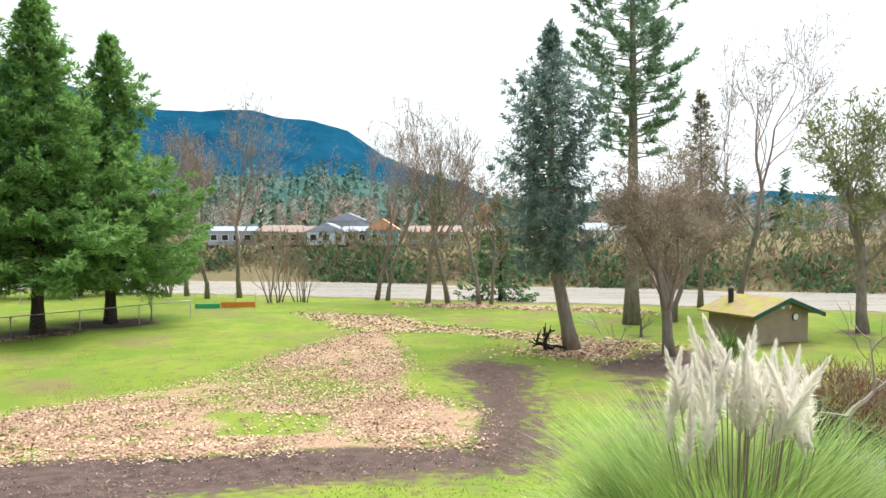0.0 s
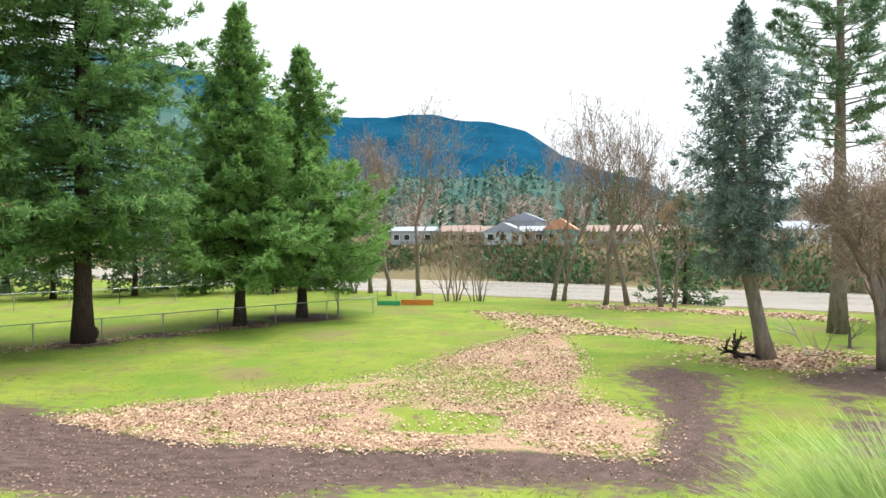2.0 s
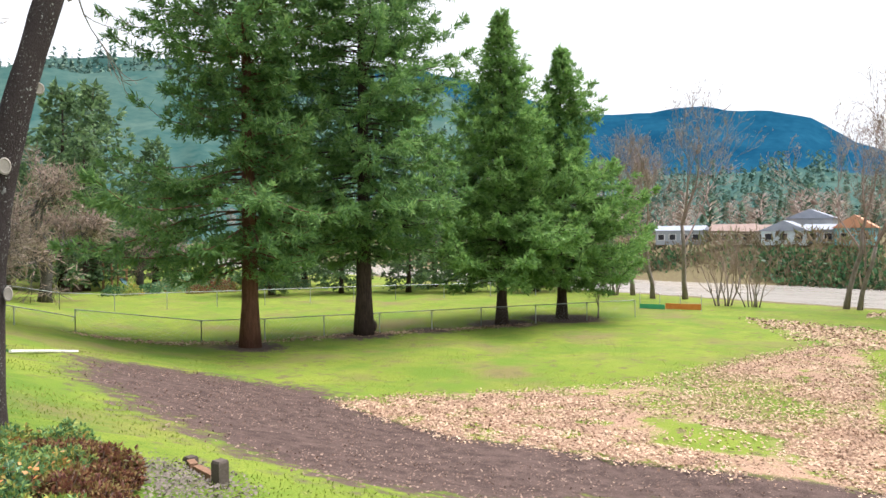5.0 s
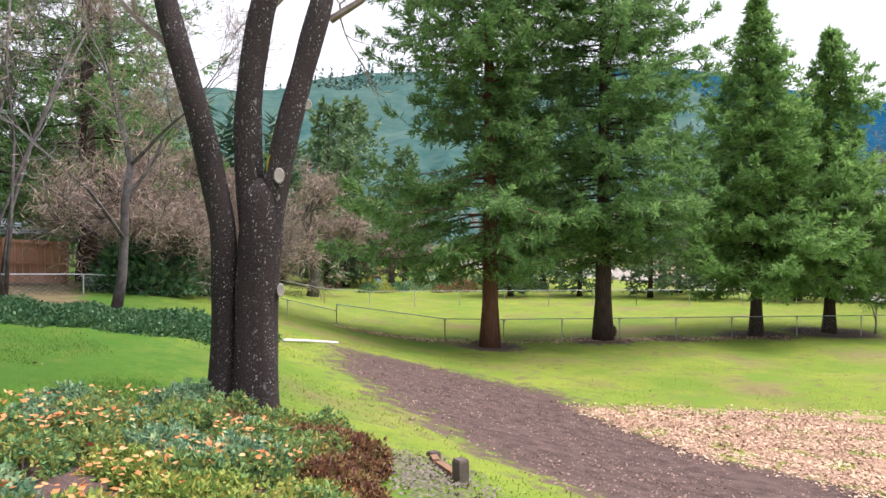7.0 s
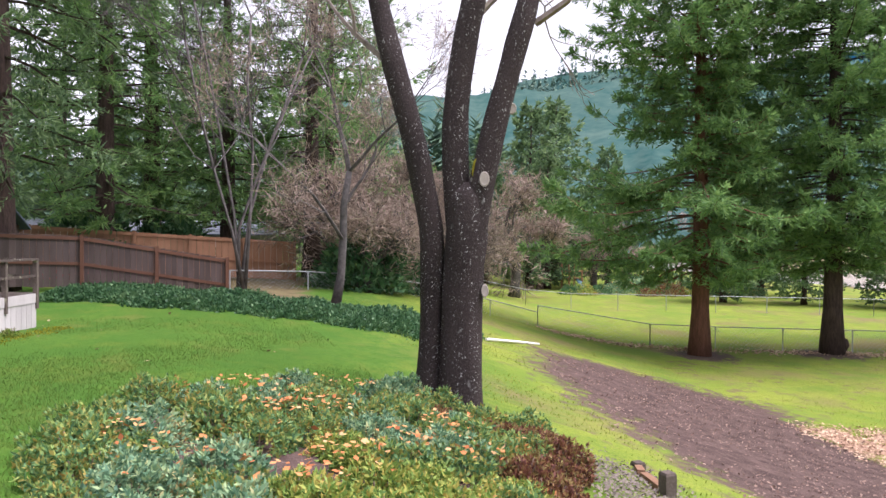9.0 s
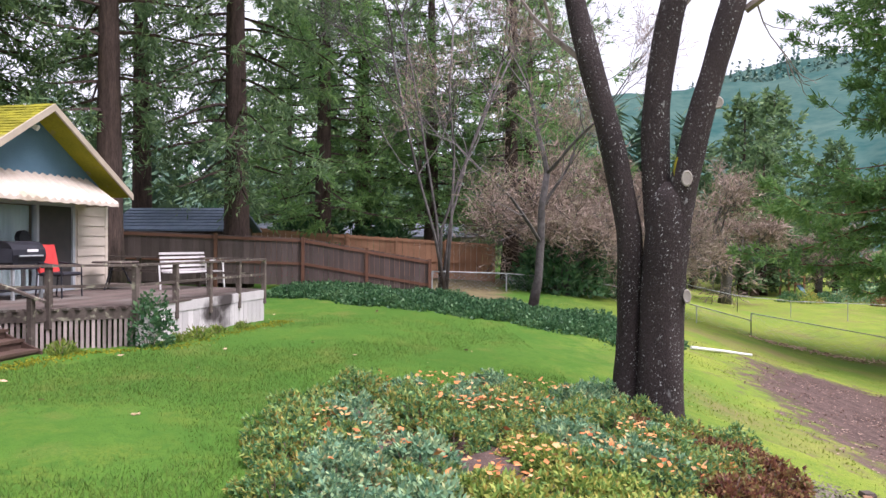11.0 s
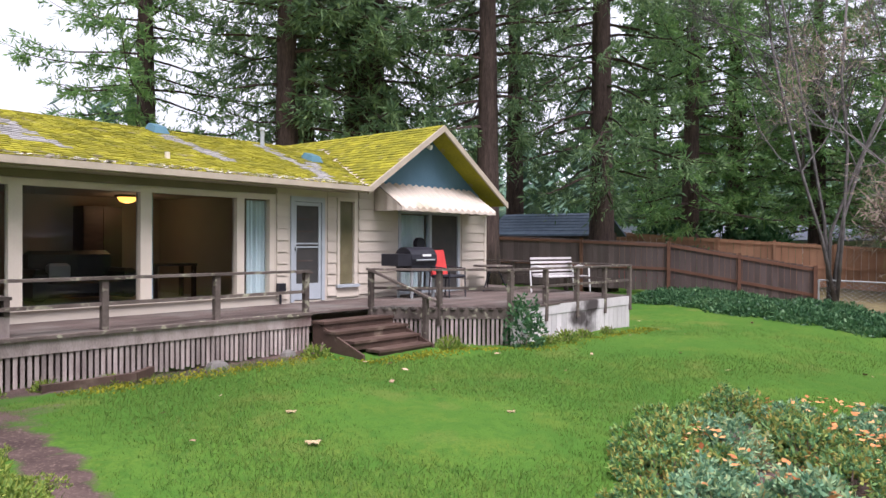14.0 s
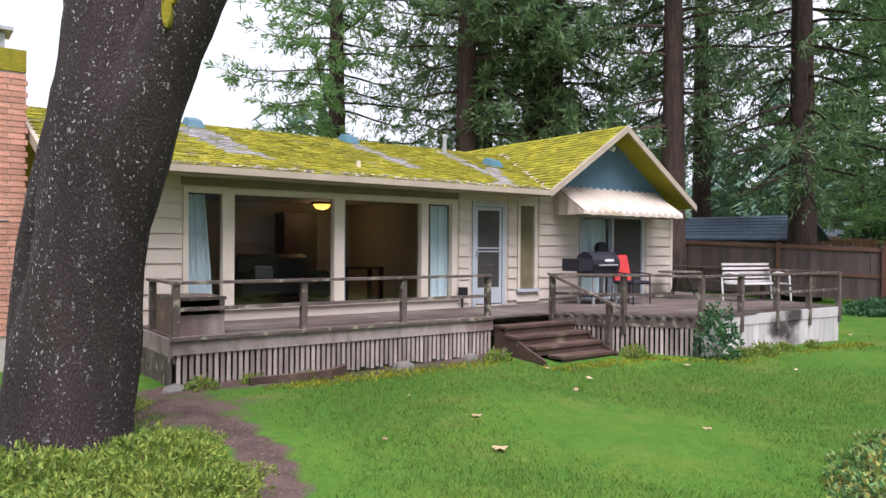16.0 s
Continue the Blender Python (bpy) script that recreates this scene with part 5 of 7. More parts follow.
beam("rim_joist", (-6.48, 1.80, 0.44), (-1.0, 1.80, 0.44), 0.045, 0.21, M_SLAT, deck)
beam("edge_board", (-6.5, 1.80, 0.55), (-1.0, 1.80, 0.55), 0.14, 0.045, M_RAIL, deck)
beam("rim_joist", (-6.48, 0.0, 0.42), (-6.48, 1.8, 0.42), 0.045, 0.24, M_SLAT, deck)
beam("rim_joist", (PA[0], PA[1], 0.45), (PB[0], PB[1], 0.45), 0.045, 0.2, M_RAIL, deck)
beam("rim_joist", (PB[0], PB[1], 0.45), (PC[0], PC[1], 0.45), 0.045, 0.2, M_SKIRT, deck)
beam("rim_joist", (PC[0], PC[1], 0.45), (PD[0], PD[1], 0.45), 0.045, 0.2, M_RAIL, deck)
slr = np.random.default_rng(11)


def slat(a, b, step, w, t, lo, hi, material, name="slat"):
    dx, dy = b[0] - a[0], b[1] - a[1]
    ln = math.hypot(dx, dy)
    dx, dy = dx / ln, dy / ln
    for u_, o_ in runs(a, b, step):
        ms = Mesh()
        z0 = lo + slr.uniform(-0.02, 0.03)
        ms.beam(hp(u_ - dx * w / 2, o_ - dy * w / 2, (z0 + hi) / 2), hp(u_ + dx * w / 2, o_ + dy * w / 2, (z0 + hi) / 2), t, hi - z0)
        part(name, ms, material, deck)


slat((-6.44, 1.79), (-1.02, 1.79), 0.084, 0.052, 0.02, -0.10, 0.34, M_SLAT)
slat((0.5, 1.82), (2.13, 3.83), 0.084, 0.052, 0.02, -0.16, 0.36, M_SLAT)
slat(PB, PC, 0.2, 0.19, 0.02, -0.18, 0.36, M_SKIRT, "skirt_board")
slat(PC, PD, 0.2, 0.19, 0.02, -0.18, 0.36, M_SKIRT, "skirt_board")
slat((-6.48, 0.05), (-6.48, 1.76), 0.2, 0.19, 0.02, -0.15, 0.32, M_RAIL, "skirt_board")
# one continuous dark sheet half a metre behind the front slats
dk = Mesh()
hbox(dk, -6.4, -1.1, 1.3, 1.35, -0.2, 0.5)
part("inner_joist", dk, M_STEP, deck, "dark sheet behind the skirt slats")

railing = thing("deck_railing", HOUSE, "weathered wooden deck railing with mossy top boards", "railing")
for u_, o_ in ((-6.42, 1.74), (-4.58, 1.74), (-2.83, 1.74), (-1.06, 1.74), PA, (1.30, 2.80), PB, (3.35, 3.88), (4.55, 3.91), (5.75, 3.94), PC, (7.45, 1.95), (7.95, -0.1), (-6.42, 0.6)):
    ms = Mesh()
    ms.box(-u_ - 0.045, -u_ + 0.045, o_ - 0.045, o_ + 0.045, DZ - 0.35, 1.27)
    part("post", ms, M_RAIL, railing)
for a, b in (((-6.5, 1.74), (-1.0, 1.74)), (PA, PB), (PB, PC), (PC, PD), ((-6.42, 1.72), (-6.42, 0.5))):
    beam("top_rail", (*a, 1.285), (*b, 1.285), 0.14, 0.04, M_RAIL, railing)
    if a[0] != -6.42:
        beam("middle_rail", (*a, 0.93), (*b, 0.93), 0.04, 0.05, M_RAIL, railing)
stairs = thing("deck_stairs", HOUSE, "dark brown wooden steps down to the lawn", "stairs")
for i in range(4):
    z, o0 = DZ - 0.15 * (i + 1), 1.82 + 0.30 * i
    u0 = -1.0 + (0.45 if i == 3 else 0.15 if i == 2 else 0)
    hb("tread", u0, 0.82, o0, o0 + 0.34, z - 0.045, z, M_STEP, stairs)
    hb("riser", u0 + 0.02, 0.80, o0 + 0.28, o0 + 0.305, z - 0.15, z - 0.045, M_STEP, stairs)
for u_ in (-0.97, 0.78):
    s_ = Mesh()
    s_.hexa([hp(u_, 1.82, -0.1), hp(u_ + 0.04, 1.82, -0.1), hp(u_ + 0.04, 3.1, -0.16), hp(u_, 3.1, -0.16), hp(u_, 1.82, 0.42), hp(u_ + 0.04, 1.82, 0.42), hp(u_ + 0.04, 3.1, -0.06), hp(u_, 3.1, -0.06)])
    part("stringer", s_, M_STEP, stairs)
beam("handrail", (0.42, 1.74, 1.30), (0.92, 3.05, 0.72), 0.10, 0.04, M_RAIL, stairs)
s_ = Mesh()
s_.box(-0.90, -0.81, 2.8, 2.89, -0.15, 0.78)
part("post", s_, M_RAIL, stairs)
pl = thing("planter_box", HOUSE, "empty weathered wooden planter box on the deck corner", "planter")
hb("front_panel", -6.4, -5.75, 1.66, 1.70, DZ, DZ + 0.27, M_SLAT, pl)
hb("back_panel", -6.4, -5.75, 0.75, 0.79, DZ, DZ + 0.5, M_STEP, pl)
hb("side_panel", -6.42, -6.38, 0.79, 1.66, DZ, DZ + 0.5, M_STEP, pl)
hb("side_panel", -5.79, -5.75, 0.79, 1.66, DZ, DZ + 0.5, M_STEP, pl)
hb("lid", -6.43, -5.72, 0.75, 1.70, DZ + 0.47, DZ + 0.51, M_RAIL, pl)
hb("post", -5.82, -5.75, 1.64, 1.71, DZ + 0.27, DZ + 0.47, M_RAIL, pl)
bx = thing("outlet_box", HOUSE, "small black outlet box on a stake by the door", "box")
hb("body", -0.42, -0.26, 0.06, 0.16, 0.82, 0.98, M_BLACK, bx)
hb("stake", -0.36, -0.33, 0.08, 0.11, DZ, 0.82, M_BLACK, bx)

# ---- the two big maples ----
def stem(ms, base, axis_, pts, sides=18):
    """A gnarled stem through (across, depth, height, radius) points, smoothed."""
    a = np.array(pts, float)
    t = np.arange(len(a))
    tt = np.linspace(0, len(a) - 1, (len(a) - 1) * 5 + 1)
    q = np.stack([np.interp(tt, t, a[:, k]) for k in range(4)], 1)
    for _ in range(2):
        q[1:-1] = (q[:-2] + 2 * q[1:-1] + q[2:]) / 4
    rings = []
    for c_, d_, z_, r_ in q:
        ring = []
        for k in range(sides):
            an = 2 * math.pi * k / sides
            w = 1 + 0.10 * noise.noise(Vector((math.cos(an) * 1.7 + c_ * 3, math.sin(an) * 1.7, z_ * 0.8))) + 0.05 * noise.noise(Vector((math.cos(an) * 5, math.sin(an) * 5 + c_, z_ * 2.5)))
            la, de = c_ + math.cos(an) * r_ * w, d_ + math.sin(an) * r_ * w
            ring.append((la * axis_[0] + de * -axis_[1], la * axis_[1] + de * axis_[0], z_ - base))
        rings.append(ring)
    ms.tube_rings(rings)


def limbs_from(rng_, ms, starts, levels=3, ln=2.2, r=0.07):
    def grow(p, d, l_, r_, lev):
        pts, q, dd = [p], p.copy(), d.copy()
        for k in range(4):
            dd = (dd + Vector(rng_.normal(0, 0.14, 3)) + Vector((0, 0, 0.05))).normalized()
            q = q + dd * (l_ / 4)
            pts.append(q.copy())
        ms.tube([tuple(a) for a in pts], [max(0.006, r_ * (1 - 0.15 * k)) for k in range(5)], 4 if lev < 2 else 3, False)
        if lev < levels:
            for k in range(int(rng_.integers(2, 5))):
                s = Vector(rng_.normal(0, 1, 3))
                s = (s - dd * s.dot(dd)).normalized()
                an = rng_.uniform(0.3, 0.9)
                grow(pts[int(rng_.integers(2, 5))], (dd * math.cos(an) + s * math.sin(an)).normalized(), l_ * rng_.uniform(0.5, 0.8), r_ * 0.55, lev + 1)
    for p, d in starts:
        grow(Vector(p), Vector(d).normalized(), ln, r, 0)


AX = (math.cos(radians(68.9)), math.sin(radians(68.9)))
maple = thing("maple_tree", pose(-10.21, 4.16, -1.0), "three-stemmed maple with dark lichen-spotted bark and pruning scars", "tree")
MB = -1.0
t_ = Mesh()
stem(t_, MB, AX, [(0.16, 0, -1.15, 0.44), (0.17, 0, -0.7, 0.35), (0.20, 0, 0.2, 0.31), (0.22, 0, 1.04, 0.31), (0.28, 0, 1.8, 0.33), (0.30, 0, 2.4, 0.30), (0.30, 0, 2.6, 0.12)])
part("trunk", t_, M_BARK, maple, smooth=True)
for pts in ([(-0.36, 0.12, -1.15, 0.27), (-0.30, 0.1, -0.6, 0.21), (-0.24, 0.08, 0.5, 0.18), (-0.25, 0.06, 1.9, 0.185), (-0.51, 0.05, 3.2, 0.185), (-0.90, 0.1, 4.6, 0.185), (-1.09, 0.2, 5.4, 0.16), (-1.5, 0.4, 7.6, 0.12)],
            [(0.16, 0.05, 1.9, 0.20), (0.12, 0.06, 2.5, 0.20), (0.09, 0.1, 3.65, 0.195), (0.28, 0.1, 4.96, 0.20), (0.38, 0.1, 5.4, 0.19), (0.6, 0.3, 8.0, 0.13)],
            [(0.36, -0.05, 1.8, 0.22), (0.48, -0.06, 2.5, 0.20), (0.74, -0.06, 3.65, 0.185), (1.10, -0.05, 4.96, 0.18), (1.22, 0, 5.4, 0.17), (1.65, 0.2, 7.8, 0.12)]):
    t_ = Mesh()
    stem(t_, MB, AX, pts)
    part("stem", t_, M_BARK, maple, smooth=True)


def scar(ax, base, la, de, z, w, h):
    ms = Mesh()
    rings = []
    for r_, d_ in ((1.0, 0.06), (1.0, -0.008), (0.8, -0.016), (0.7, -0.008)):
        rings.append([((la + math.cos(2 * math.pi * k / 14) * w * r_) * ax[0] - (de + d_) * ax[1], (la + math.cos(2 * math.pi * k / 14) * w * r_) * ax[1] + (de + d_) * ax[0], z + math.sin(2 * math.pi * k / 14) * h * r_ - base) for k in range(14)])
    ms.tube_rings(rings)
    return ms


for la, de, z, w, h in ((0.94, -0.12, 3.70, 0.075, 0.085), (0.53, -0.285, 2.63, 0.075, 0.115), (0.55, -0.17, 0.97, 0.055, 0.10)):
    part("pruning_scar", scar(AX, MB, la, de, z, w, h), M_SCAR, maple, "pale healed pruning scar")
for la, de, z, w, h in ((0.42, -0.16, 2.75, 0.07, 0.20), (0.66, -0.15, 3.15, 0.045, 0.3), (0.80, -0.14, 3.75, 0.035, 0.35), (0.58, -0.19, 2.85, 0.07, 0.2), (0.02, -0.22, -0.62, 0.04, 0.12)):
    part("moss_patch", scar(AX, MB, la, de, z, w, h), M_MOSS, maple, "yellow-green moss")
tw = Mesh()
mr = np.random.default_rng(21)
lat = lambda ax, la, de, z, base: (la * ax[0] - de * ax[1], la * ax[1] + de * ax[0], z - base)
limbs_from(mr, tw, [(lat(AX, -1.5, 0.4, 7.5, MB), (-0.3, -0.3, 1)), (lat(AX, 0.6, 0.3, 7.9, MB), (0, 0, 1)), (lat(AX, 1.6, 0.2, 7.7, MB), (0.3, 0.4, 1)), (lat(AX, 1.3, 0.0, 5.0, MB), (0.6, 0.9, 0.5)), (lat(AX, -0.7, 0.0, 4.2, MB), (-0.5, -0.9, 0.5)), (lat(AX, 0.3, 0.1, 5.0, MB), (-0.2, 0.5, 0.4))], 4, 2.2, 0.06)
part("branchwork", tw, M_BARK_GREY, maple)

BX = (math.cos(radians(126.5)), math.sin(radians(126.5)))
big = thing("maple_tree", pose(-3.35, -6.85, -0.12), "massive old maple with deeply furrowed dark bark and moss", "tree")
t_ = Mesh()
stem(t_, -0.12, BX, [(0.0, 0, -0.35, 0.72), (0.02, 0, 0.05, 0.57), (0.13, 0, 0.93, 0.53), (0.27, 0, 1.99, 0.50), (0.40, 0.03, 3.05, 0.50), (0.40, 0.08, 3.8, 0.44), (0.34, 0.1, 4.6, 0.38), (0.25, 0.2, 7.5, 0.25)], 28)
part("trunk", t_, M_BARK, big, smooth=True)
for pts in ([(0.36, -0.02, 1.6, 0.30), (0.55, -0.04, 2.5, 0.40), (0.72, -0.05, 3.1, 0.40), (1.02, -0.05, 3.8, 0.34), (1.38, 0, 4.5, 0.30), (2.1, 0.2, 6.4, 0.2)], [(-0.52, 0.55, -0.3, 0.42), (-0.5, 0.5, 0.6, 0.34), (-0.42, 0.5, 1.8, 0.29), (-0.2, 0.45, 2.9, 0.26), (0.1, 0.4, 3.6, 0.24)]):
    t_ = Mesh()
    stem(t_, -0.12, BX, pts, 20)
    part("stem", t_, M_BARK, big, smooth=True)
for la, de, z, w, h in ((1.10, -0.43, 3.85, 0.045, 0.16), (1.15, -0.42, 4.20, 0.05, 0.30)):
    part("moss_patch", scar(BX, -0.12, la, de, z, w, h), M_MOSS, big, "yellow-green moss")
tw = Mesh()
limbs_from(mr, tw, [(lat(BX, 2.1, 0.2, 6.3, -0.12), (0.2, 0.4, 1)), (lat(BX, 0.1, 0.2, 7.4, -0.12), (0, 0, 1))], 4, 2.4, 0.1)
limbs_from(mr, tw, [(lat(BX, -0.35, -0.3, 2.0, -0.12), (0.5, -0.3, -0.05))], 2, 0.7, 0.012)
part("branchwork", tw, M_BARK_GREY, big)


# ---- shrubs ----
def mound(rng_, rx, ry, h, n, ln, wd, needles, up=0.5, fill=0.35, whorl=1):
    """A leafy mound: blades, singly or in whorls, scattered over and just under an uneven dome."""
    c_ = max(1, n // whorl)
    n = c_ * whorl
    th = rng_.uniform(0, 2 * math.pi, c_)
    ph = np.arccos(rng_.uniform(0.0, 1, c_))
    bump_ = 1 + 0.16 * np.sin(th * 3 + rng_.uniform(0, 6)) * np.sin(ph * 2) + 0.12 * np.sin(th * 7 + ph * 5)
    k = (1 - fill * rng_.uniform(0, 1, c_) ** 2) * bump_
    nrm_ = np.stack([np.sin(ph) * np.cos(th), np.sin(ph) * np.sin(th), np.cos(ph)], 1)
    b = np.repeat(nrm_ * k[:, None] * np.array([rx, ry, h]), whorl, axis=0)
    d = np.repeat(nrm_ * 0.6, whorl, axis=0) + rng_.normal(0, 0.55 if whorl == 1 else 0.75, (n, 3)) + np.array([0, 0, up])
    d /= np.linalg.norm(d, axis=1)[:, None]
    t = b + d * (ln * rng_.uniform(0.6, 1.4, n))[:, None]
    s = np.cross(d, rng_.normal(0, 0.5, (n, 3)) + np.array([0, 0, 0.8 if whorl > 1 else 0.0]))
    s *= (wd * rng_.uniform(0.7, 1.3, n) / (np.linalg.norm(s, axis=1) + 1e-6))[:, None]
    return bladedata("leaves", kites(b, t, s), needles)


def shrub(name, label, x, y, mesh, spin=0, scale=1.0, group="", z=None):
    ob = thing(name, pose(x, y, (gz(x, y) if z is None else z) - 0.05, 0, 0, spin) @ Matrix.Scale(scale, 4), label, "shrub", group)
    st = Mesh()
    for k in range(5):
        a = k * 1.256
        st.tube([(0.02 * math.cos(a), 0.02 * math.sin(a), -0.05), (0.16 * math.cos(a), 0.16 * math.sin(a), 0.28)], [0.012, 0.006], 4, False)
    part("stem", st, M_TWIG, ob)
    part("foliage", mesh, None, ob)
    return ob


br = np.random.default_rng(5)
BED = [(-4.9, -0.1), (-5.7, -0.75), (-6.9, -0.95), (-8.5, -0.85), (-10.1, 0.0), (-10.7, 2.0), (-10.5, 3.6), (-9.2, 5.0), (-7.8, 4.9), (-6.6, 4.2), (-5.6, 3.6), (-4.6, 2.4)]
bed_mesh = {key: [mound(br, 0.42, 0.40, h_, 3000, 0.062, 0.0135, lm, 0.25, 0.35, 6) for _ in range(2)] for key, h_, lm in (("teal", 0.36, L_BED_TEAL), ("mix", 0.33, L_BED), ("gold", 0.33, L_BED_GOLD), ("maroon", 0.27, L_BED_RED))}
# a dark trench runs through the planting
TRENCH = [(-9.1, -0.2), (-8.5, 0.1), (-7.9, 0.4), (-7.4, 0.7), (-6.9, 1.05)]
gxs = np.arange(-11.4, -4.6, 0.60)
i = 0
for ax_ in gxs:
    for ay in np.arange(-1.2, 5.6, 0.60):
        x, y = ax_ + br.uniform(-0.16, 0.16), ay + br.uniform(-0.16, 0.16)
        if float(inside(BED, np.array(x), np.array(y))) < 0.12 or math.hypot(x + 10.1, y - 4.45) < 0.7 or min(math.hypot(x - a_, y - b_) for a_, b_ in TRENCH) < 0.43:
            continue
        if y > 3.4 + 0.25 * br.normal() and x > -9.9:
            kd, lb = "maroon", "low maroon-leaved shrub at the foot of the maple"
        elif x + 0.5 * br.normal() < -9.1 or y + 0.4 * br.normal() < 1.0 - (x + 8) * 0.12:
            kd, lb = "teal", "low grey-green shrub dotted with fallen leaves"
        elif x > -7.3:
            kd, lb = "gold" if br.random() < 0.65 else "mix", "low yellow-green shrub in the planting bed"
        else:
            kd, lb = "mix", "low mixed green and rust shrub in the planting bed"
        if kd in ("teal", "gold", "maroon") and br.random() < 0.40:
            kd, lb = "mix", "low mixed green and rust shrub in the planting bed"
        elif kd == "mix" and br.random() < 0.25:
            kd, lb = "teal", "low grey-green shrub dotted with fallen leaves"
        shrub("shrub", lb, x, y, bed_mesh[kd][i % len(bed_mesh[kd])], br.uniform(0, 360), br.uniform(0.8, 1.15), "shrubs of the planting bed")
        i += 1
ivy_m = [mound(br, 1.5, 1.1, 0.34, 2800, 0.10, 0.038, L_IVY, 0.3) for _ in range(2)]
for k in range(15):
    f = k / 14
    x, y = -25.5 + 7.6 * f, -2.6 + 9.2 * f
    for w_ in (0, 1):
        shrub("ivy", "dark glossy ivy ground cover below the fence", x - 1.3 * w_ + br.uniform(-0.3, 0.3), y + 0.9 * w_ + br.uniform(-0.3, 0.3), ivy_m[k % 2], br.uniform(0, 360), br.uniform(0.75, 1.05), "ivy along the fence")
rhodo = mound(br, 1.6, 1.6, 2.0, 2600, 0.28, 0.06, L_IVY, 0.2)
for x, y, sc in ((-37.6, -3.2, 1.5), (-38.2, 0.3, 1.4), (-34, 10.5, 1.1), (-31.5, 8.2, 1.3), (-41, -9, 1.7)):
    shrub("laurel_bush", "broad evergreen bush behind the fence", x, y, rhodo, br.uniform(0, 360), sc, "evergreens at the fence")
cam_m = mound(br, 0.38, 0.38, 0.9, 900, 0.09, 0.03, L_IVY, 0.3)
low_m = mound(br, 0.24, 0.22, 0.2, 420, 0.07, 0.016, L_YG, 0.5)
for u_, o_, me, sc in ((2.35, 4.0, cam_m, 1.0), (1.2, 3.15, low_m, 1.0), (2.9, 4.2, low_m, 0.9), (3.5, 4.25, low_m, 1.1), (4.2, 4.25, low_m, 0.9), (0.95, 3.3, low_m, 0.8), (-1.35, 2.35, low_m, 1.0), (-4.7, 2.15, low_m, 0.7), (-5.5, 2.1, low_m, 0.8), (-6.2, 2.1, low_m, 0.9), (5.2, 4.3, low_m, 0.8)):
    p_ = hw(u_, o_, 0)
    shrub("small_shrub", "small green plant at the deck skirt", p_.x, p_.y, me, br.uniform(0, 360), sc, "plants along the deck")
yg = [mound(br, 0.7, 0.65, 0.30, 6000, 0.065, 0.009, L_YG, 0.2, 0.35, 3)]
for x, y, sc in ((-3.55, -5.75, 1.0), (-3.0, -5.2, 1.0), (-2.7, -5.9, 1.0), (-4.1, -6.0, 0.6), (-3.2, -4.75, 0.9), (-2.4, -5.0, 1.0), (-3.75, -5.0, 0.6), (-2.9, -4.3, 0.8), (-4.5, -7.9, 0.5), (-2.2, -6.4, 1.0)):
    shrub("shrub", "yellow-green low shrub at the foot of the old maple", x, y, yg[0], br.uniform(0, 360), sc, "shrubs under the old maple")

# ---- bare trees ----
tr = np.random.default_rng(9)
alder = [bare(tr, 14, 0.20, M_BARK_GREY, 0.66, 5, (2, 4), 0.40, shrink=0.68, twigmat=M_TWIG_PINK, upward=0.25, twig_r=0.018, fuzz=3, fuzzmat=L_BUD) for _ in range(3)]
for k, (x, y, sc) in enumerate([(-17.5, 60.5, 1.05), (-19.9, 59.5, 1.0), (-22.5, 62, 1.0), (-5.6, 58.0, 0.95), (-4.7, 57.2, 0.85), (-1.44, 55.6, 0.95), (0.15, 55.1, 0.97), (2.5, 54.3, 0.85), (3.4, 54.2, 0.7), (20.5, 50.5, 1.25), (13.6, 42.5, 0.85), (30, 47, 0.8), (36, 45, 0.8), (-29, 63, 0.9), (-36, 66, 0.95)]):
    bare_thing("bare_tree", "leafless grey riverbank tree with fine twigs", x, y, alder[k % 3], tr.uniform(0, 360), sc, "bare trees on the riverbank")
thicket = bare(tr, 4.5, 0.05, M_BARK_GREY, 0.35, 3, (2, 3), 0.4, stems=7, twigmat=M_TWIG, twig_r=0.012)
for x, y, sc in ((-13.1, 55.8, 1.2), (-11.4, 56.2, 1.0), (-24, 62, 1.2)):
    bare_thing("willow_thicket", "clump of thin bare stems at the water", x, y, thicket, tr.uniform(0, 360), sc, "thickets at the water")
oak = bare(tr, 11.5, 0.26, M_BARK_GREY, 0.72, 5, (3, 4), 0.34, lean=(-0.10, 0), shrink=0.66, twigmat=M_TWIG_PINK, upward=0.2, fuzz=8, fuzzmat=L_BUD, twig_r=0.012)
oak_green = bare(tr, 11.5, 0.26, M_BARK_GREY, 0.72, 5, (3, 4), 0.34, shrink=0.66, twigmat=M_BARK_GREY, upward=0.25, fuzz=9, fuzzmat=leafmat("lichen_tufts", [(0.13, 0.15, 0.06), (0.19, 0.22, 0.09), (0.26, 0.29, 0.14), (0.31, 0.27, 0.19)], 0.9, 0.3), twig_r=0.012, haze_w=0.035)
bare_thing("oak_tree", "budding tree with twisted lichen-grown limbs", 9.7, 30.6, oak, 0)
bare_thing("oak_tree", "mossy bare tree beyond the hedge", 22.2, 38.0, oak_green, 130, 1.15)
bare_thing("oak_tree", "budding tree behind the tall pine", 14.5, 46.5, oak, 220, 1.1)
brown_con = conifer(tr, 15.5, 0.2, M_BARK_GREY, L_BRUSH, [(4, 0.8), (7, 1.6), (11, 1.3), (15.5, 0.1)], count=90, dense=7, tufts=8, twig=0.6, hang=0.6)
conifer_thing("cedar_tree", "narrow brown half-dead conifer near the river", 18.2, 51.3, brown_con)
pruned = bare(tr, 2.4, 0.09, M_BARK_GREY, 0.9, 4, (2, 3), 0.36, shrink=0.7, upward=0.2, twig_r=0.012)
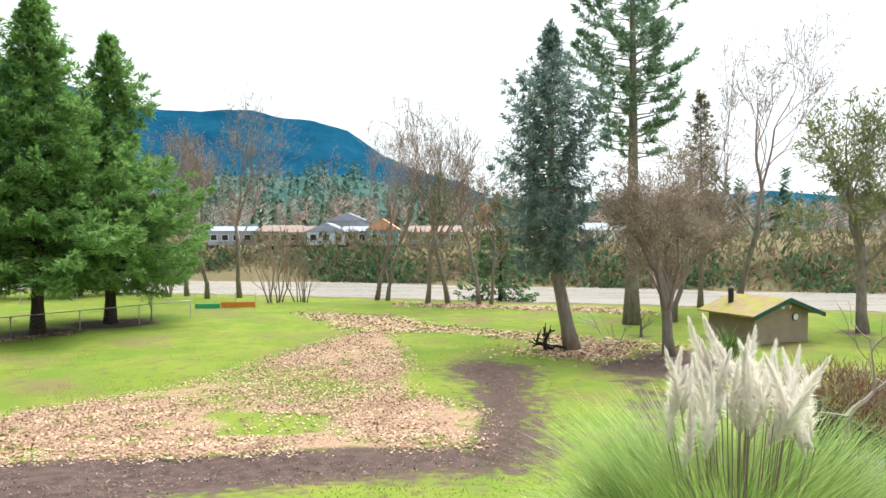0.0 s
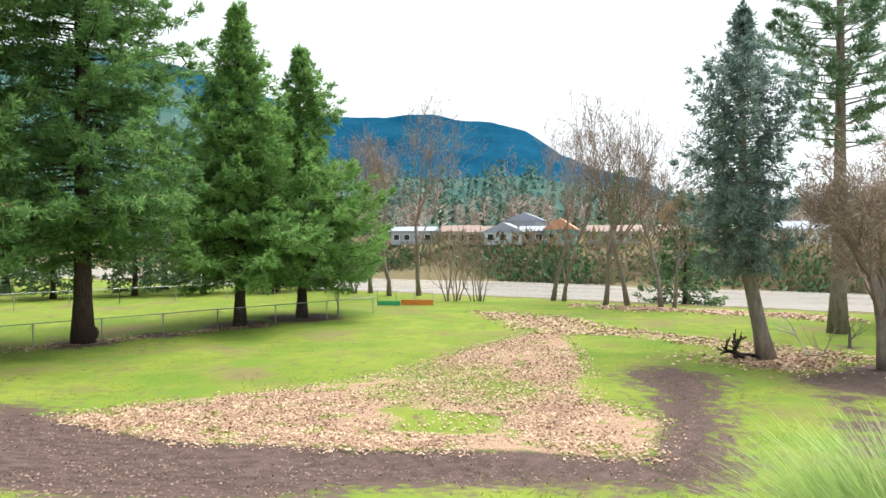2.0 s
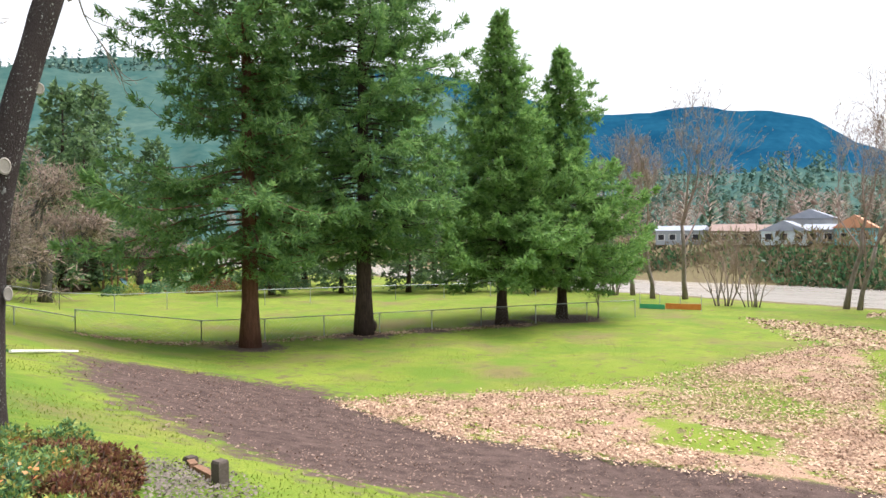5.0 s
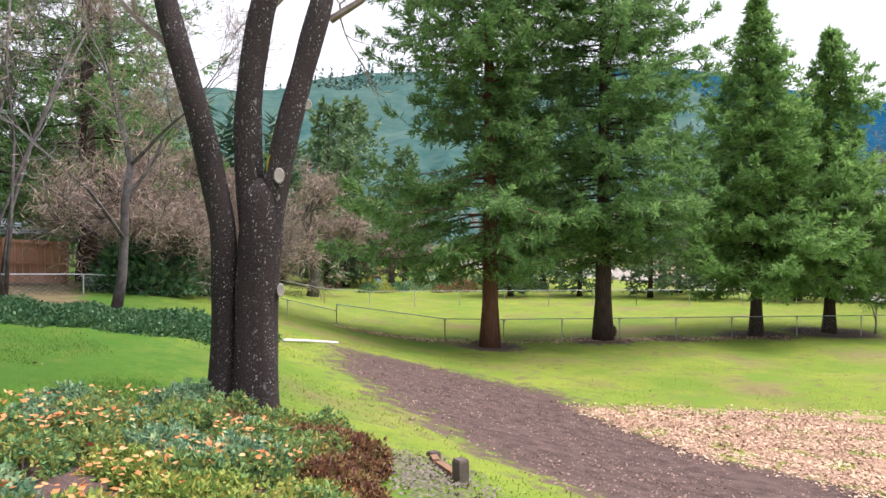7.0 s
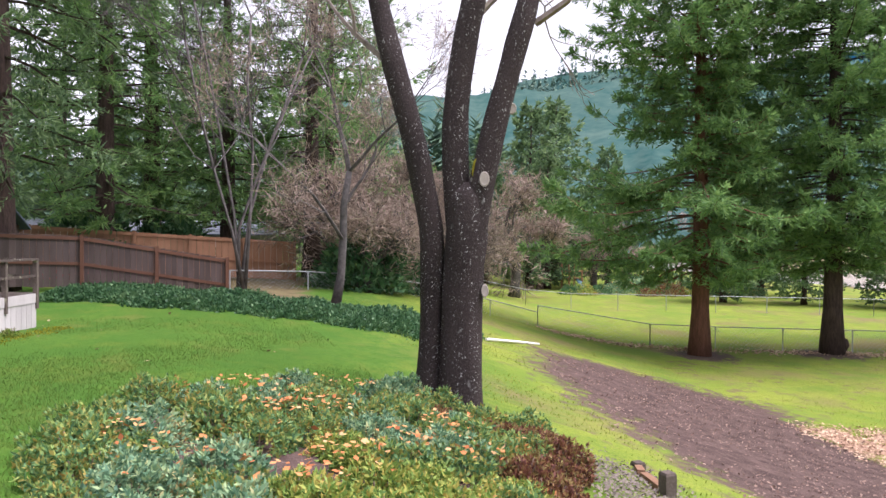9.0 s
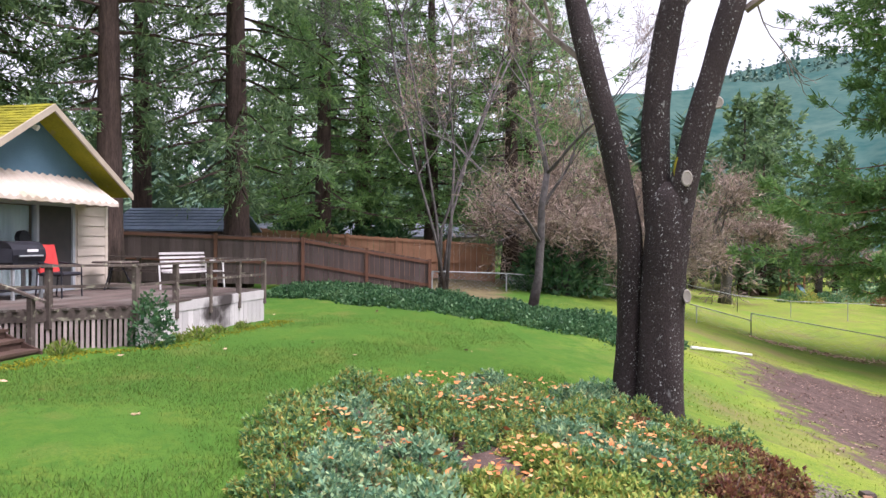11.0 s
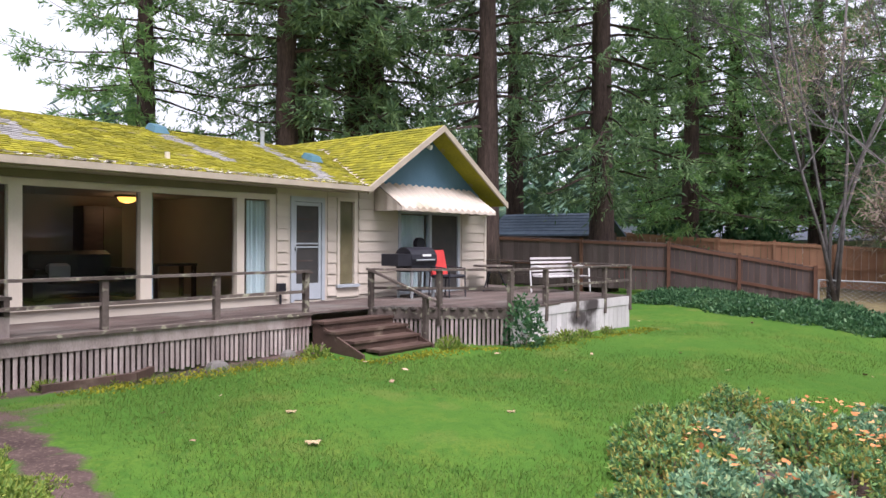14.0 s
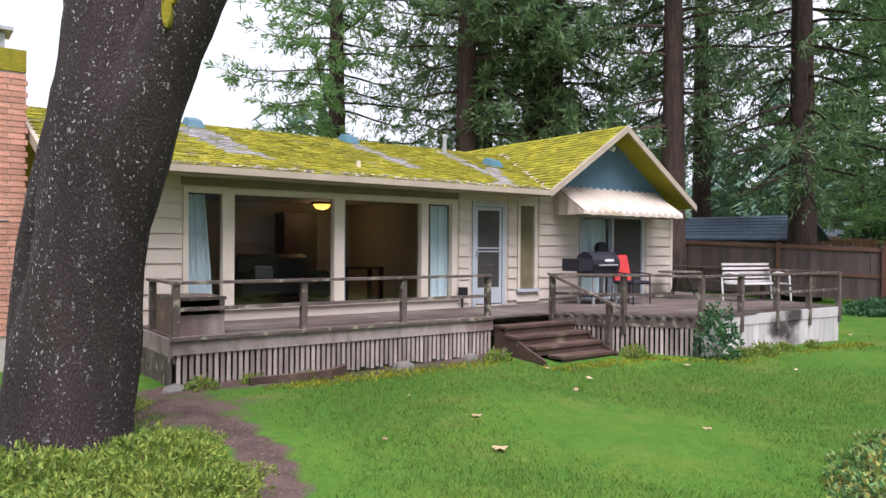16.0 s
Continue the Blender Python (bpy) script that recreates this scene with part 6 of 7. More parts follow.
bare_thing("fruit_tree", "small pruned bare fruit tree on the grass", 10.1, 36.7, pruned)
sapling = bare(tr, 4.0, 0.06, M_BARK_GREY, 0.7, 4, (2, 3), 0.34, shrink=0.7, twig_r=0.01)
bare_thing("sapling", "small bare sapling beside the firs", -18.2, 44.0, sapling)
M_BIRCH = mat("dull_grey_bark", (0.055, 0.05, 0.048), (0.14, 0.13, 0.125), 4, 0.95, 0.6, 14)
birch = bare(tr, 15, 0.062, M_BIRCH, 0.9, 4, (4, 6), 0.75, shrink=0.40, stems=5, upward=0.05, twigmat=M_BIRCH, twig_r=0.012)
bare_thing("birch_tree", "slender grey multi-stemmed bare tree by the fence", -29.3, 2.9, birch, 40)
snag = bare(tr, 9, 0.15, M_BIRCH, 0.75, 5, (3, 4), 0.46, lean=(0.1, 0.28), shrink=0.62, twigmat=M_BIRCH, upward=0.15, fuzz=8, fuzzmat=L_BUD, twig_r=0.010, haze_w=0.008)
bare_thing("bare_tree", "leaning bare tree above the ivy slope", -23.4, 5.3, snag, 0)
apple = bare(tr, 7.5, 0.2, M_BIRCH, 1.0, 5, (3, 4), 0.27, shrink=0.68, twigmat=M_BIRCH, upward=-0.1, fuzz=8, fuzzmat=L_BUD, twig_r=0.014, haze_w=0.011)
for k, (x, y, sc) in enumerate(((-60, 30, 2.6), (-33, 7.5, 1.5), (-38, 12, 1.7), (-30.5, 8.4, 1.2), (-45, 16, 1.9), (-66, 24, 2.2), (-72, 46, 2.0), (-34, 12.5, 1.3))):
    bare_thing("budding_tree", "spreading pinkish-tan budding tree", x, y, apple, k * 77, sc, "budding trees")
# dark conifers beyond the far fence
small_con = conifer(rng, 11, 0.25, M_BARK_FIR, L_DEEP, [(0.6, 3.0), (2, 4.0), (5, 3.2), (8, 1.9), (11, 0.2)], count=80, dense=4.5, tufts=7, twig=1.0, blade=0.5, width=0.09, hang=0.3)
for k, (x, y, sc) in enumerate(((-47, 51, 0.95), (-42, 55, 1.0), (-37, 58, 0.9), (-32, 62, 1.0), (-51, 46, 1.1), (-28, 66, 0.85), (-44, 62, 1.3), (-56, 55, 1.4), (-75, 50, 1.5), (-80, 36, 1.6), (-66, 60, 1.5), (-84, 22, 1.6), (-60, 12, 1.6), (-66, 4, 1.6), (-52, -6, 1.7), (4.5, 60, 0.9), (-2, 175, 1.5), (31, 41, 1.15), (34, 36, 1.0), (-80, 42, 2.0), (-88, 50, 2.2), (-72, 40, 1.4))):
    conifer_thing("conifer_tree", "dark bushy conifer beyond the fences", x, y, small_con, k * 50, sc, "background conifers")
gard = mound(br, 1.5, 1.5, 1.1, 800, 0.22, 0.06, L_IVY, 0.2)
gard_g = mound(br, 1.5, 1.5, 1.1, 800, 0.22, 0.06, L_BED_GOLD, 0.2)
gard_t = mound(br, 1.5, 1.5, 1.2, 900, 0.2, 0.055, L_BED_TEAL, 0.2)
gard_r = mound(br, 1.3, 1.3, 1.1, 700, 0.22, 0.06, L_BED_RED, 0.2)
for k, (x, y, sc) in enumerate(((-63.5, 38.0, 0.8), (-64.6, 40.0, 0.9), (-61.8, 38.8, 0.65), (-62.8, 41.0, 0.8), (-63.6, 43.3, 0.9), (-63.6, 45.1, 1.45), (-58.6, 43.5, 0.75), (-62.9, 47.8, 1.4), (-58.9, 46.4, 1.15), (-61.5, 49.6, 1.5), (-58.1, 49.0, 1.0), (-56.9, 50.4, 0.9), (-57.3, 52.9, 1.2), (-55.6, 53.3, 1.0))):
    shrub("garden_bush", "clipped rounded garden bush", x, y, (gard, gard_g, gard_g, gard, gard_t, gard_t, gard_r, gard_t, gard_r, gard_t, gard_g, gard, gard_g, gard_t)[k], k * 40, sc, "clipped bushes in the garden beyond")

# ---- fences ----
fence = thing("board_fence", pose(0, 0, 0), "aged brown board fence stepping down the slope", "fence")


def board_fence(parent, pts, w, material, post_mat, h=1.85, rails=(0.12, -0.9)):
    for (x0, y0, z0), (x1, y1, z1) in zip(pts, pts[1:]):
        ln = math.hypot(x1 - x0, y1 - y0)
        n = int(ln / w)
        for i_ in range(n):
            f0, f1 = i_ / n, (i_ + 0.96) / n
            za = z0 + (z1 - z0) * (f0 + f1) / 2 + br.uniform(-0.015, 0.015)
            ms = Mesh()
            ms.beam((x0 + (x1 - x0) * f0, y0 + (y1 - y0) * f0, za - h / 2), (x0 + (x1 - x0) * f1, y0 + (y1 - y0) * f1, za - h / 2), 0.02, h)
            part("board", ms, material, parent)
        m = max(1, int(ln / 2.4))
        for i_ in range(0 if (x0, y0, z0) == pts[0] else 1, m + 1):
            f = i_ / m
            x, y, z = x0 + (x1 - x0) * f, y0 + (y1 - y0) * f, z0 + (z1 - z0) * f
            ms = Mesh()
            ms.box(x + 0.02, x + 0.14, y - 0.06, y + 0.06, z - h - 0.3, z + 0.06)
            part("post", ms, post_mat, parent)
        for r_ in rails:
            ms = Mesh()
            ms.beam((x0 + 0.03, y0, z0 - 0.1 + (r_ if r_ < 0 else 0)), (x1 + 0.03, y1, z1 - 0.1 + (r_ if r_ < 0 else 0)), 0.05, 0.11)
            part("rail", ms, post_mat, parent)


board_fence(fence, [(-25.5, -14.5, 2.1), (-27.5, -9.1, 2.1), (-28.9, -2.7, 1.85), (-28.9, 2.3, 1.0)], 0.2, M_FENCE, M_FENCE_RED)
fence2 = thing("board_fence", pose(0, 0, 0), "newer orange-brown cedar fence behind", "fence")
board_fence(fence2, [(-35.7, -6.5, 2.45), (-35.6, -3.65, 2.2), (-35.6, 5.95, 1.65)], 0.28, M_FENCE_NEW, M_FENCE_NEW)


def chain_fence(label, pts, h=1.1, step=3.0, mesh=True):
    f = thing("chain_link_fence", pose(0, 0, 0), label, "fence")
    wires = Mesh()
    for (x0, y0), (x1, y1) in zip(pts, pts[1:]):
        ln = math.hypot(x1 - x0, y1 - y0)
        n = max(1, int(ln / step))
        for i_ in range(n + 1):
            q = i_ / n
            x, y = x0 + (x1 - x0) * q, y0 + (y1 - y0) * q
            ms = Mesh()
            z = gz(x, y)
            ms.tube([(x, y, z - 0.1), (x, y, z + h)], [0.03, 0.03], 6)
            part("post", ms, M_STEEL, f)
            if i_ < n:
                x2, y2 = x0 + (x1 - x0) * (i_ + 1) / n, y0 + (y1 - y0) * (i_ + 1) / n
                z2 = gz(x2, y2)
                ms = Mesh()
                ms.tube([(x, y, z + h), (x2, y2, z2 + h)], [0.024, 0.024], 6)
                part("top_rail", ms, M_STEEL, f)
                if mesh:
                    m = int(step / 0.22)
                    for k in range(m):
                        for s in (1, -1):
                            a, b = k / m, min(1, max(0, (k + s * 5) / m))
                            wires.tube([(x + (x2 - x) * a, y + (y2 - y) * a, z + (z2 - z) * a + 0.03), (x + (x2 - x) * b, y + (y2 - y) * b, z + (z2 - z) * b + h)], [0.0035, 0.0035], 3, False)
    if mesh:
        part("wire_mesh", wires, M_STEEL, f, kind="stuff")
    return f


chain_fence("low galvanised chain-link fence between field and lawn", [(-33.7, 18.3), (-30.4, 22.9), (-22.2, 36.2), (-16.3, 45.5)])
chain_fence("chain-link fence running down the slope from the board fence", [(-28.9, 2.4), (-33.7, 18.3)], 0.75)
chain_fence("far chain-link fence along the garden beyond", [(-60, 14), (-52, 27), (-38, 48), (-30, 58)], 1.2, 3.5, False)
pipe_ = Mesh()
pipe_.tube([(x_, y_, gz(x_, y_) + 0.04) for x_, y_ in ((-20.67, 9.5), (-22.1, 11.2), (-23.55, 12.9))], [0.045] * 3, 8)
solo("white_pipe", pipe_, M_WHITE, "long white pipe lying at the edge of the track", "pipe")

# ---- across the river ----
fr = np.random.default_rng(13)
n = 15000
x = fr.uniform(-125, 95, n)
s = fr.uniform(-1.0, 14.0, n)
y = bank_far(x) + s
zb = ground_z(x, y)
b = np.stack([x, y, zb + fr.uniform(0, 2.0, n) * (s > 0)], 1)
d = fr.normal(0, 0.5, (n, 3)) + np.array([0, -0.25, 0.7])
d /= np.linalg.norm(d, axis=1)[:, None]
t = b + d * fr.uniform(0.9, 2.6, n)[:, None]
sd = np.cross(d, fr.normal(0, 1, (n, 3)))
sd *= (fr.uniform(0.06, 0.26, n) / (np.linalg.norm(sd, axis=1) + 1e-6))[:, None]
solo("brush", bladedata("brush", kites(b, t, sd), L_BRUSH), None, "tangled brown brush and bramble on the far bank", "brush", "", "stuff")
n = 5200
cx = fr.choice(np.array([-22, -15, -9, -28, 8, 15, 27, 40, -45, -60, 55]), n) + fr.normal(0, 3.4, n)
s = fr.uniform(0, 8, n)
y = bank_far(cx) + s
b = np.stack([cx, y - 0.6, ground_z(cx, y) + fr.uniform(0, 2.2, n)], 1)
d = fr.normal(0, 0.6, (n, 3)) + np.array([0, -0.4, 0.4])
d /= np.linalg.norm(d, axis=1)[:, None]
t = b + d * fr.uniform(0.6, 1.4, n)[:, None]
sd = np.cross(d, fr.normal(0, 1, (n, 3)))
sd *= (fr.uniform(0.15, 0.32, n) / (np.linalg.norm(sd, axis=1) + 1e-6))[:, None]
solo("ivy_bank", bladedata("ivy_bank", kites(b, t, sd), L_IVY), None, "green ivy hanging over the far riverbank", "ivy", "", "stuff")


def far_house(label, x, y, w, dp, h, rise, wallm, roofm, rot=0, wins=3, z0=-0.3):
    ob = thing("far_house", pose(x, y, z0, 0, 0, rot), label, "house", "houses across the river")
    ms = Mesh()
    ms.box(-w / 2, w / 2, -dp / 2, dp / 2, 0, h)
    part("wall", ms, wallm, ob)
    ms = Mesh()
    o = 0.5
    ms.v = [(-w / 2 - o, -dp / 2 - o, h), (w / 2 + o, -dp / 2 - o, h), (w / 2 + o, dp / 2 + o, h), (-w / 2 - o, dp / 2 + o, h), (0, -dp / 2 - o, h + rise), (0, dp / 2 + o, h + rise)] if rise > 1.5 else [(-w / 2 - o, -dp / 2 - o, h), (w / 2 + o, -dp / 2 - o, h), (w / 2 + o, dp / 2 + o, h), (-w / 2 - o, dp / 2 + o, h), (-w / 2 - o, 0, h + rise), (w / 2 + o, 0, h + rise)]
    ms.f = [(0, 4, 5, 3), (1, 2, 5, 4), (0, 1, 4), (3, 5, 2), (0, 3, 2, 1)] if rise > 1.5 else [(0, 1, 5, 4), (3, 4, 5, 2), (0, 4, 3), (1, 2, 5), (0, 3, 2, 1)]
    part("roof", ms, roofm, ob)
    for k in range(wins):
        cx_ = -w / 2 + w * (k + 0.5) / wins
        ms = Mesh()
        ms.box(cx_ - 0.7, cx_ + 0.7, -dp / 2 - 0.06, -dp / 2, 0.9, 2.2)
        wi = part("window", ms, M_WHITE, ob)
        ms = Mesh()
        ms.box(cx_ - 0.58, cx_ + 0.58, -dp / 2 - 0.09, -dp / 2 - 0.062, 1.0, 2.1)
        part("pane", ms, M_BLACK, wi)
    return ob


M_TEALW = mat("teal_siding", (0.16, 0.42, 0.46), (0.22, 0.50, 0.54), 1, 0.7, 0.05, 20)
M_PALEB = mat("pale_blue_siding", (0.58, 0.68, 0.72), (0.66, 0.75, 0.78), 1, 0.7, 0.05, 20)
M_BROWNR = mat("brown_roof", (0.20, 0.14, 0.12), (0.27, 0.20, 0.17), 1, 0.8, 0.1, 20)
M_GREYR = mat("grey_roof", (0.22, 0.25, 0.30), (0.30, 0.33, 0.38), 1, 0.8, 0.1, 20)
M_ORANGER = mat("orange_roof", (0.50, 0.24, 0.14), (0.58, 0.31, 0.19), 1, 0.8, 0.1, 20)
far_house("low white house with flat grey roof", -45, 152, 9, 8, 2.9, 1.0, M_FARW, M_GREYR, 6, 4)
far_house("long beige bungalow with brown roof", -36, 158, 8, 8, 2.8, 1.4, M_TRIM, M_BROWNR, 0, 4)
far_house("small beige house with brown roof", -28.5, 152, 9, 8, 2.6, 1.3, M_TRIM, M_BROWNR, 0, 3)
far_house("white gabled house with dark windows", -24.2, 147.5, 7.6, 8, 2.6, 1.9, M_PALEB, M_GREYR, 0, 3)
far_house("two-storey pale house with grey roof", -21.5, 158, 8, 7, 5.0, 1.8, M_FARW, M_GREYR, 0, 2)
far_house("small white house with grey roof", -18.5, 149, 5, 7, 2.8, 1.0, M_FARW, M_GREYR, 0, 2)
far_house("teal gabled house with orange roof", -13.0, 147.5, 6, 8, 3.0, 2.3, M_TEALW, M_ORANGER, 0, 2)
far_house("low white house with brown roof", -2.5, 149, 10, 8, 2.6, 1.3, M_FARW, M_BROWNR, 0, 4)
far_house("long tan house half hidden by trees", 10, 150, 8, 8, 2.7, 1.3, M_TRIM, M_BROWNR, 0, 4)
far_house("pale house far downstream", 32, 140, 12, 8, 2.8, 1.5, M_PALEB, M_GREYR, -15, 4)


def woods(name, label, count, r0, r1, a0, a1, hmin, hmax, material, per, fat, up=0.0):
    """Far trees as clusters of blades, too many to count."""
    out = []
    for _ in range(count):
        r_, a_ = fr.uniform(r0, r1), radians(fr.uniform(a0, a1))
        x_, y_ = r_ * math.sin(a_), r_ * math.cos(a_)
        if y_ < bank_far(x_) + 22 and -60 < math.degrees(a_) < 60:
            continue
        hh = fr.uniform(hmin, hmax)
        f = fr.uniform(0, 1, per) ** 0.8
        rad = hh * fat * (1 - f * (1 - up)) * fr.uniform(0.3, 1, per)
        th = fr.uniform(0, 6.283, per)
        z_ = max(0.0, (r_ - 330) * 0.075) * (1.0 if a_ < radians(6) else 0.5)
        b_ = np.stack([x_ + rad * np.cos(th) * 0.35, y_ + rad * np.sin(th) * 0.35, z_ + hh * (0.08 + 0.9 * f)], 1)
        t_ = b_ + np.stack([np.cos(th) * rad, np.sin(th) * rad, np.full(per, hh * (0.10 if up else -0.02))], 1)
        sd_ = np.stack([-np.sin(th), np.cos(th), np.full(per, 0.5)], 1) * (hh * (0.014 if up else 0.095))
        out.append(kites(b_, t_, sd_))
    return solo(name, bladedata(name, np.concatenate(out), material), None, label, "woods", "", "stuff")


# Far conifers greyed and blued in their own colour for distance haze.
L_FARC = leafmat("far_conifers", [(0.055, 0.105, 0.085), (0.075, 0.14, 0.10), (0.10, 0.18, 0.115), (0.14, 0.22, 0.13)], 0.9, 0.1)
L_FARB = leafmat("far_bare_trees", [(0.17, 0.13, 0.115), (0.25, 0.20, 0.175), (0.31, 0.25, 0.22), (0.26, 0.23, 0.15)], 0.9, 0.2)
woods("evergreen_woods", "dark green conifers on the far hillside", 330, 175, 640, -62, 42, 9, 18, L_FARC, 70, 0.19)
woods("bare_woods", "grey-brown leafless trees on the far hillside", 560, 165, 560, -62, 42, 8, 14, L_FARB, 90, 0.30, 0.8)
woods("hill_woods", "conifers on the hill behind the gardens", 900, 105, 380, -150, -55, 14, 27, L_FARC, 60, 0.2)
orange_t = bare(fr, 7, 0.2, M_BARK_GREY, 0.6, 4, (3, 4), 0.3, twigmat=M_TIMBER, fuzz=6, fuzzmat=leafmat("russet_twigs", [(0.40, 0.20, 0.05), (0.50, 0.28, 0.08), (0.56, 0.36, 0.12)]), twig_r=0.03)
bare_thing("russet_tree", "russet-leaved tree across the river", 6, 142, orange_t, 0, 1.4, z=-0.2)

# ---- right side of the field: shed, hedge, pampas grass, pool fence ----
shed = thing("garden_shed", pose(15.8, 36.0, -3.62, 0, 0, 22), "small tan pump shed with mossy roof and dark green trim", "shed")
ms = Mesh()
ms.box(-1.7, 1.7, -1.5, 1.6, 0, 1.5)
part("wall", ms, M_SHEDW, shed)
ms = Mesh()
ms.hexa([(-1.7, -1.5, 1.5), (1.7, -1.5, 1.5), (1.7, -1.4, 1.5), (-1.7, -1.4, 1.5), (-0.02, -1.5, 2.08), (0.02, -1.5, 2.08), (0.02, -1.4, 2.08), (-0.02, -1.4, 2.08)])
part("gable", ms, M_SHEDW, shed)
M_SHROOF = mat("tan_mossy_roof", (0.26, 0.20, 0.10), (0.36, 0.28, 0.14), 3, 0.95, 0.5, 25, c=(0.30, 0.30, 0.05), c_at=(0.5, 0.65), c_scale=2)
for sx in (-1, 1):
    ms = slab([(0, -2.0, 2.2), (0, 1.9, 2.2), (sx * 2.2, 1.9, 1.42), (sx * 2.2, -2.0, 1.42)][::sx], 0.07)
    part("roof", ms, M_SHROOF, shed)
    ms = Mesh()
    ms.beam((0, -2.03, 2.14), (sx * 2.25, -2.03, 1.34), 0.04, 0.2)
    part("rake_board", ms, M_GREENTRIM, shed, "dark green rake board")
ms = Mesh()
ms.tube([(-1.0, 0.8, 1.7), (-1.0, 0.8, 2.55)], [0.14, 0.14], 12)
ms.tube([(-1.0, 0.8, 2.6), (-1.0, 0.8, 2.7)], [0.2, 0.08], 12)
part("stove_pipe", ms, M_BLACK, shed)
for sx in (-0.12, 0.12):
    ms = Mesh()
    ms.tube([(sx, -1.52, 1.86), (sx * 1.6, -1.7, 1.8), (sx * 1.9, -1.8, 1.77)], [0.05, 0.07, 0.1], 10)
    part("floodlight", ms, M_WHITE, shed)
ms = Mesh()
ms.tube([(0.85, -1.5, 1.25), (0.85, -1.54, 1.25)], [0.2, 0.2], 16)
ck = part("wall_clock", ms, M_BLACK, shed)
ms = Mesh()
ms.tube([(0.85, -1.54, 1.25), (0.85, -1.56, 1.25)], [0.16, 0.16], 16)
part("dial", ms, M_WHITE, ck)


def fountain(rng_, n, ln, wd, rad, needles, upright=0.6, seg=4, sag=0.34):
    """Arching grass blades from one crown."""
    out = []
    for _ in range(n):
        a = rng_.uniform(0, 6.283)
        r0 = rad * math.sqrt(rng_.uniform(0, 1)) * 0.4
        l_ = ln * rng_.uniform(0.55, 1.1)
        el = rng_.uniform(upright, 1.5)
        p = np.array([r0 * math.cos(a), r0 * math.sin(a), 0.0])
        dz, dr = math.sin(el), math.cos(el)
        side = np.array([-math.sin(a), math.cos(a), 0])
        for k in range(seg):
            q = p + np.array([math.cos(a) * dr, math.sin(a) * dr, dz]) * l_ / seg
            w0, w1 = wd * (1 - k / seg), wd * (1 - (k + 1) / seg) + 0.001
            out.append(np.stack([p - side * w0, p + side * w0, q + side * w1, q - side * w1]))
            p = q
            dz -= sag * rng_.uniform(0.7, 1.5)
            dr += 0.6 * sag
            nn = math.hypot(dz, dr)
            dz, dr = dz / nn, dr / nn
    return bladedata("blades", np.concatenate(out), needles)


def plume(rng_, ln, wide):
    """A feathery plume: fine strands on a bowed stalk, tapering to a loose tip."""
    n_ = 800
    f = rng_.uniform(0, 1, n_) ** 0.85
    bow = 0.16 * ln * f * f
    b_ = np.stack([bow, 0 * f, f * ln], 1)
    th = rng_.uniform(0, 6.283, n_)
    w_ = wide * (np.clip(f / 0.28, 0.15, 1) * (1 - f) ** 0.75 + 0.05) * rng_.uniform(0.25, 1.25, n_)
    side = np.repeat(np.sin(np.arange(12) * 2.1) * 0.35 + 1, n_ // 12 + 1)[:n_]
    w_ = w_ * side
    t_ = b_ + np.stack([np.cos(th) * w_ + 0.03, np.sin(th) * w_, rng_.uniform(0.03, 0.11, n_)], 1)
    sd_ = np.stack([-np.sin(th), np.cos(th), 0 * th], 1) * 0.0046
    return bladedata("plume", kites(b_, t_, sd_), M_PLUME)


PX, PY = 2.74, 5.75
pz = gz(PX, PY)
pam = thing("pampas_grass", pose(PX, PY, pz), "large pampas grass with cream feathery plumes", "ornamental grass")
part("blades", fountain(fr, 2600, 1.55, 0.011, 1.4, L_PAMPAS, 0.95, 6), None, pam, kind="stuff")
part("blades", fountain(fr, 5200, 1.8, 0.010, 2.2, L_PAMPAS, 1.2, 6, 0.15), None, pam, kind="stuff")
plm = [plume(fr, 0.50, 0.115), plume(fr, 0.64, 0.125), plume(fr, 0.56, 0.10)]
for k in range(46):
    a, r_ = fr.uniform(0, 6.283), 0.66 * math.sqrt(fr.uniform(0, 1))
    cx_, cy_ = r_ * math.cos(a), r_ * math.sin(a)
    h_ = 2.46 - fr.uniform(0.5, 0.95) - 0.4 * r_
    ms = Mesh()
    ms.tube([(cx_ * 0.3, cy_ * 0.3, 0), (cx_ * 0.8, cy_ * 0.8, h_ * 0.6), (cx_, cy_, h_)], [0.008, 0.006, 0.005], 4, False)
    stk = part("stalk", ms, M_TWIG, pam)
    p_ = new("plume", plm[k % 3])
    p_.parent = stk
    p_.matrix_local = pose(cx_, cy_, h_ - 0.05, fr.uniform(-14, 14) - cy_ * 20, fr.uniform(-14, 14) + cx_ * 20, fr.uniform(0, 360))
pam2 = thing("grass_clump", pose(1.75, 6.4, gz(1.75, 6.4)), "arching green ornamental grass clump", "ornamental grass")
part("blades", fountain(fr, 1900, 1.45, 0.009, 0.8, L_PAMPAS, 0.7, 5), None, pam2, kind="stuff")
yuc = thing("yucca", pose(10.6, 26.5, gz(10.6, 26.5) + 0.6), "spiky bright green yucca in front of the shed", "plant")
part("blade_rosette", fountain(fr, 300, 1.5, 0.035, 0.6, L_GRASS, 0.5, 3), None, yuc)
ms = Mesh()
ms.tube([(0, 0, -0.7), (0, 0, 0.05)], [0.14, 0.12], 8)
part("stem", ms, M_TWIG, yuc)
hedge_m = mound(fr, 2.4, 1.6, 1.7, 3400, 0.35, 0.012, L_BED_RED, 0.4, 0.5)
hedge_b = mound(fr, 2.3, 1.6, 1.65, 3000, 0.32, 0.012, L_BUD, 0.4, 0.5)
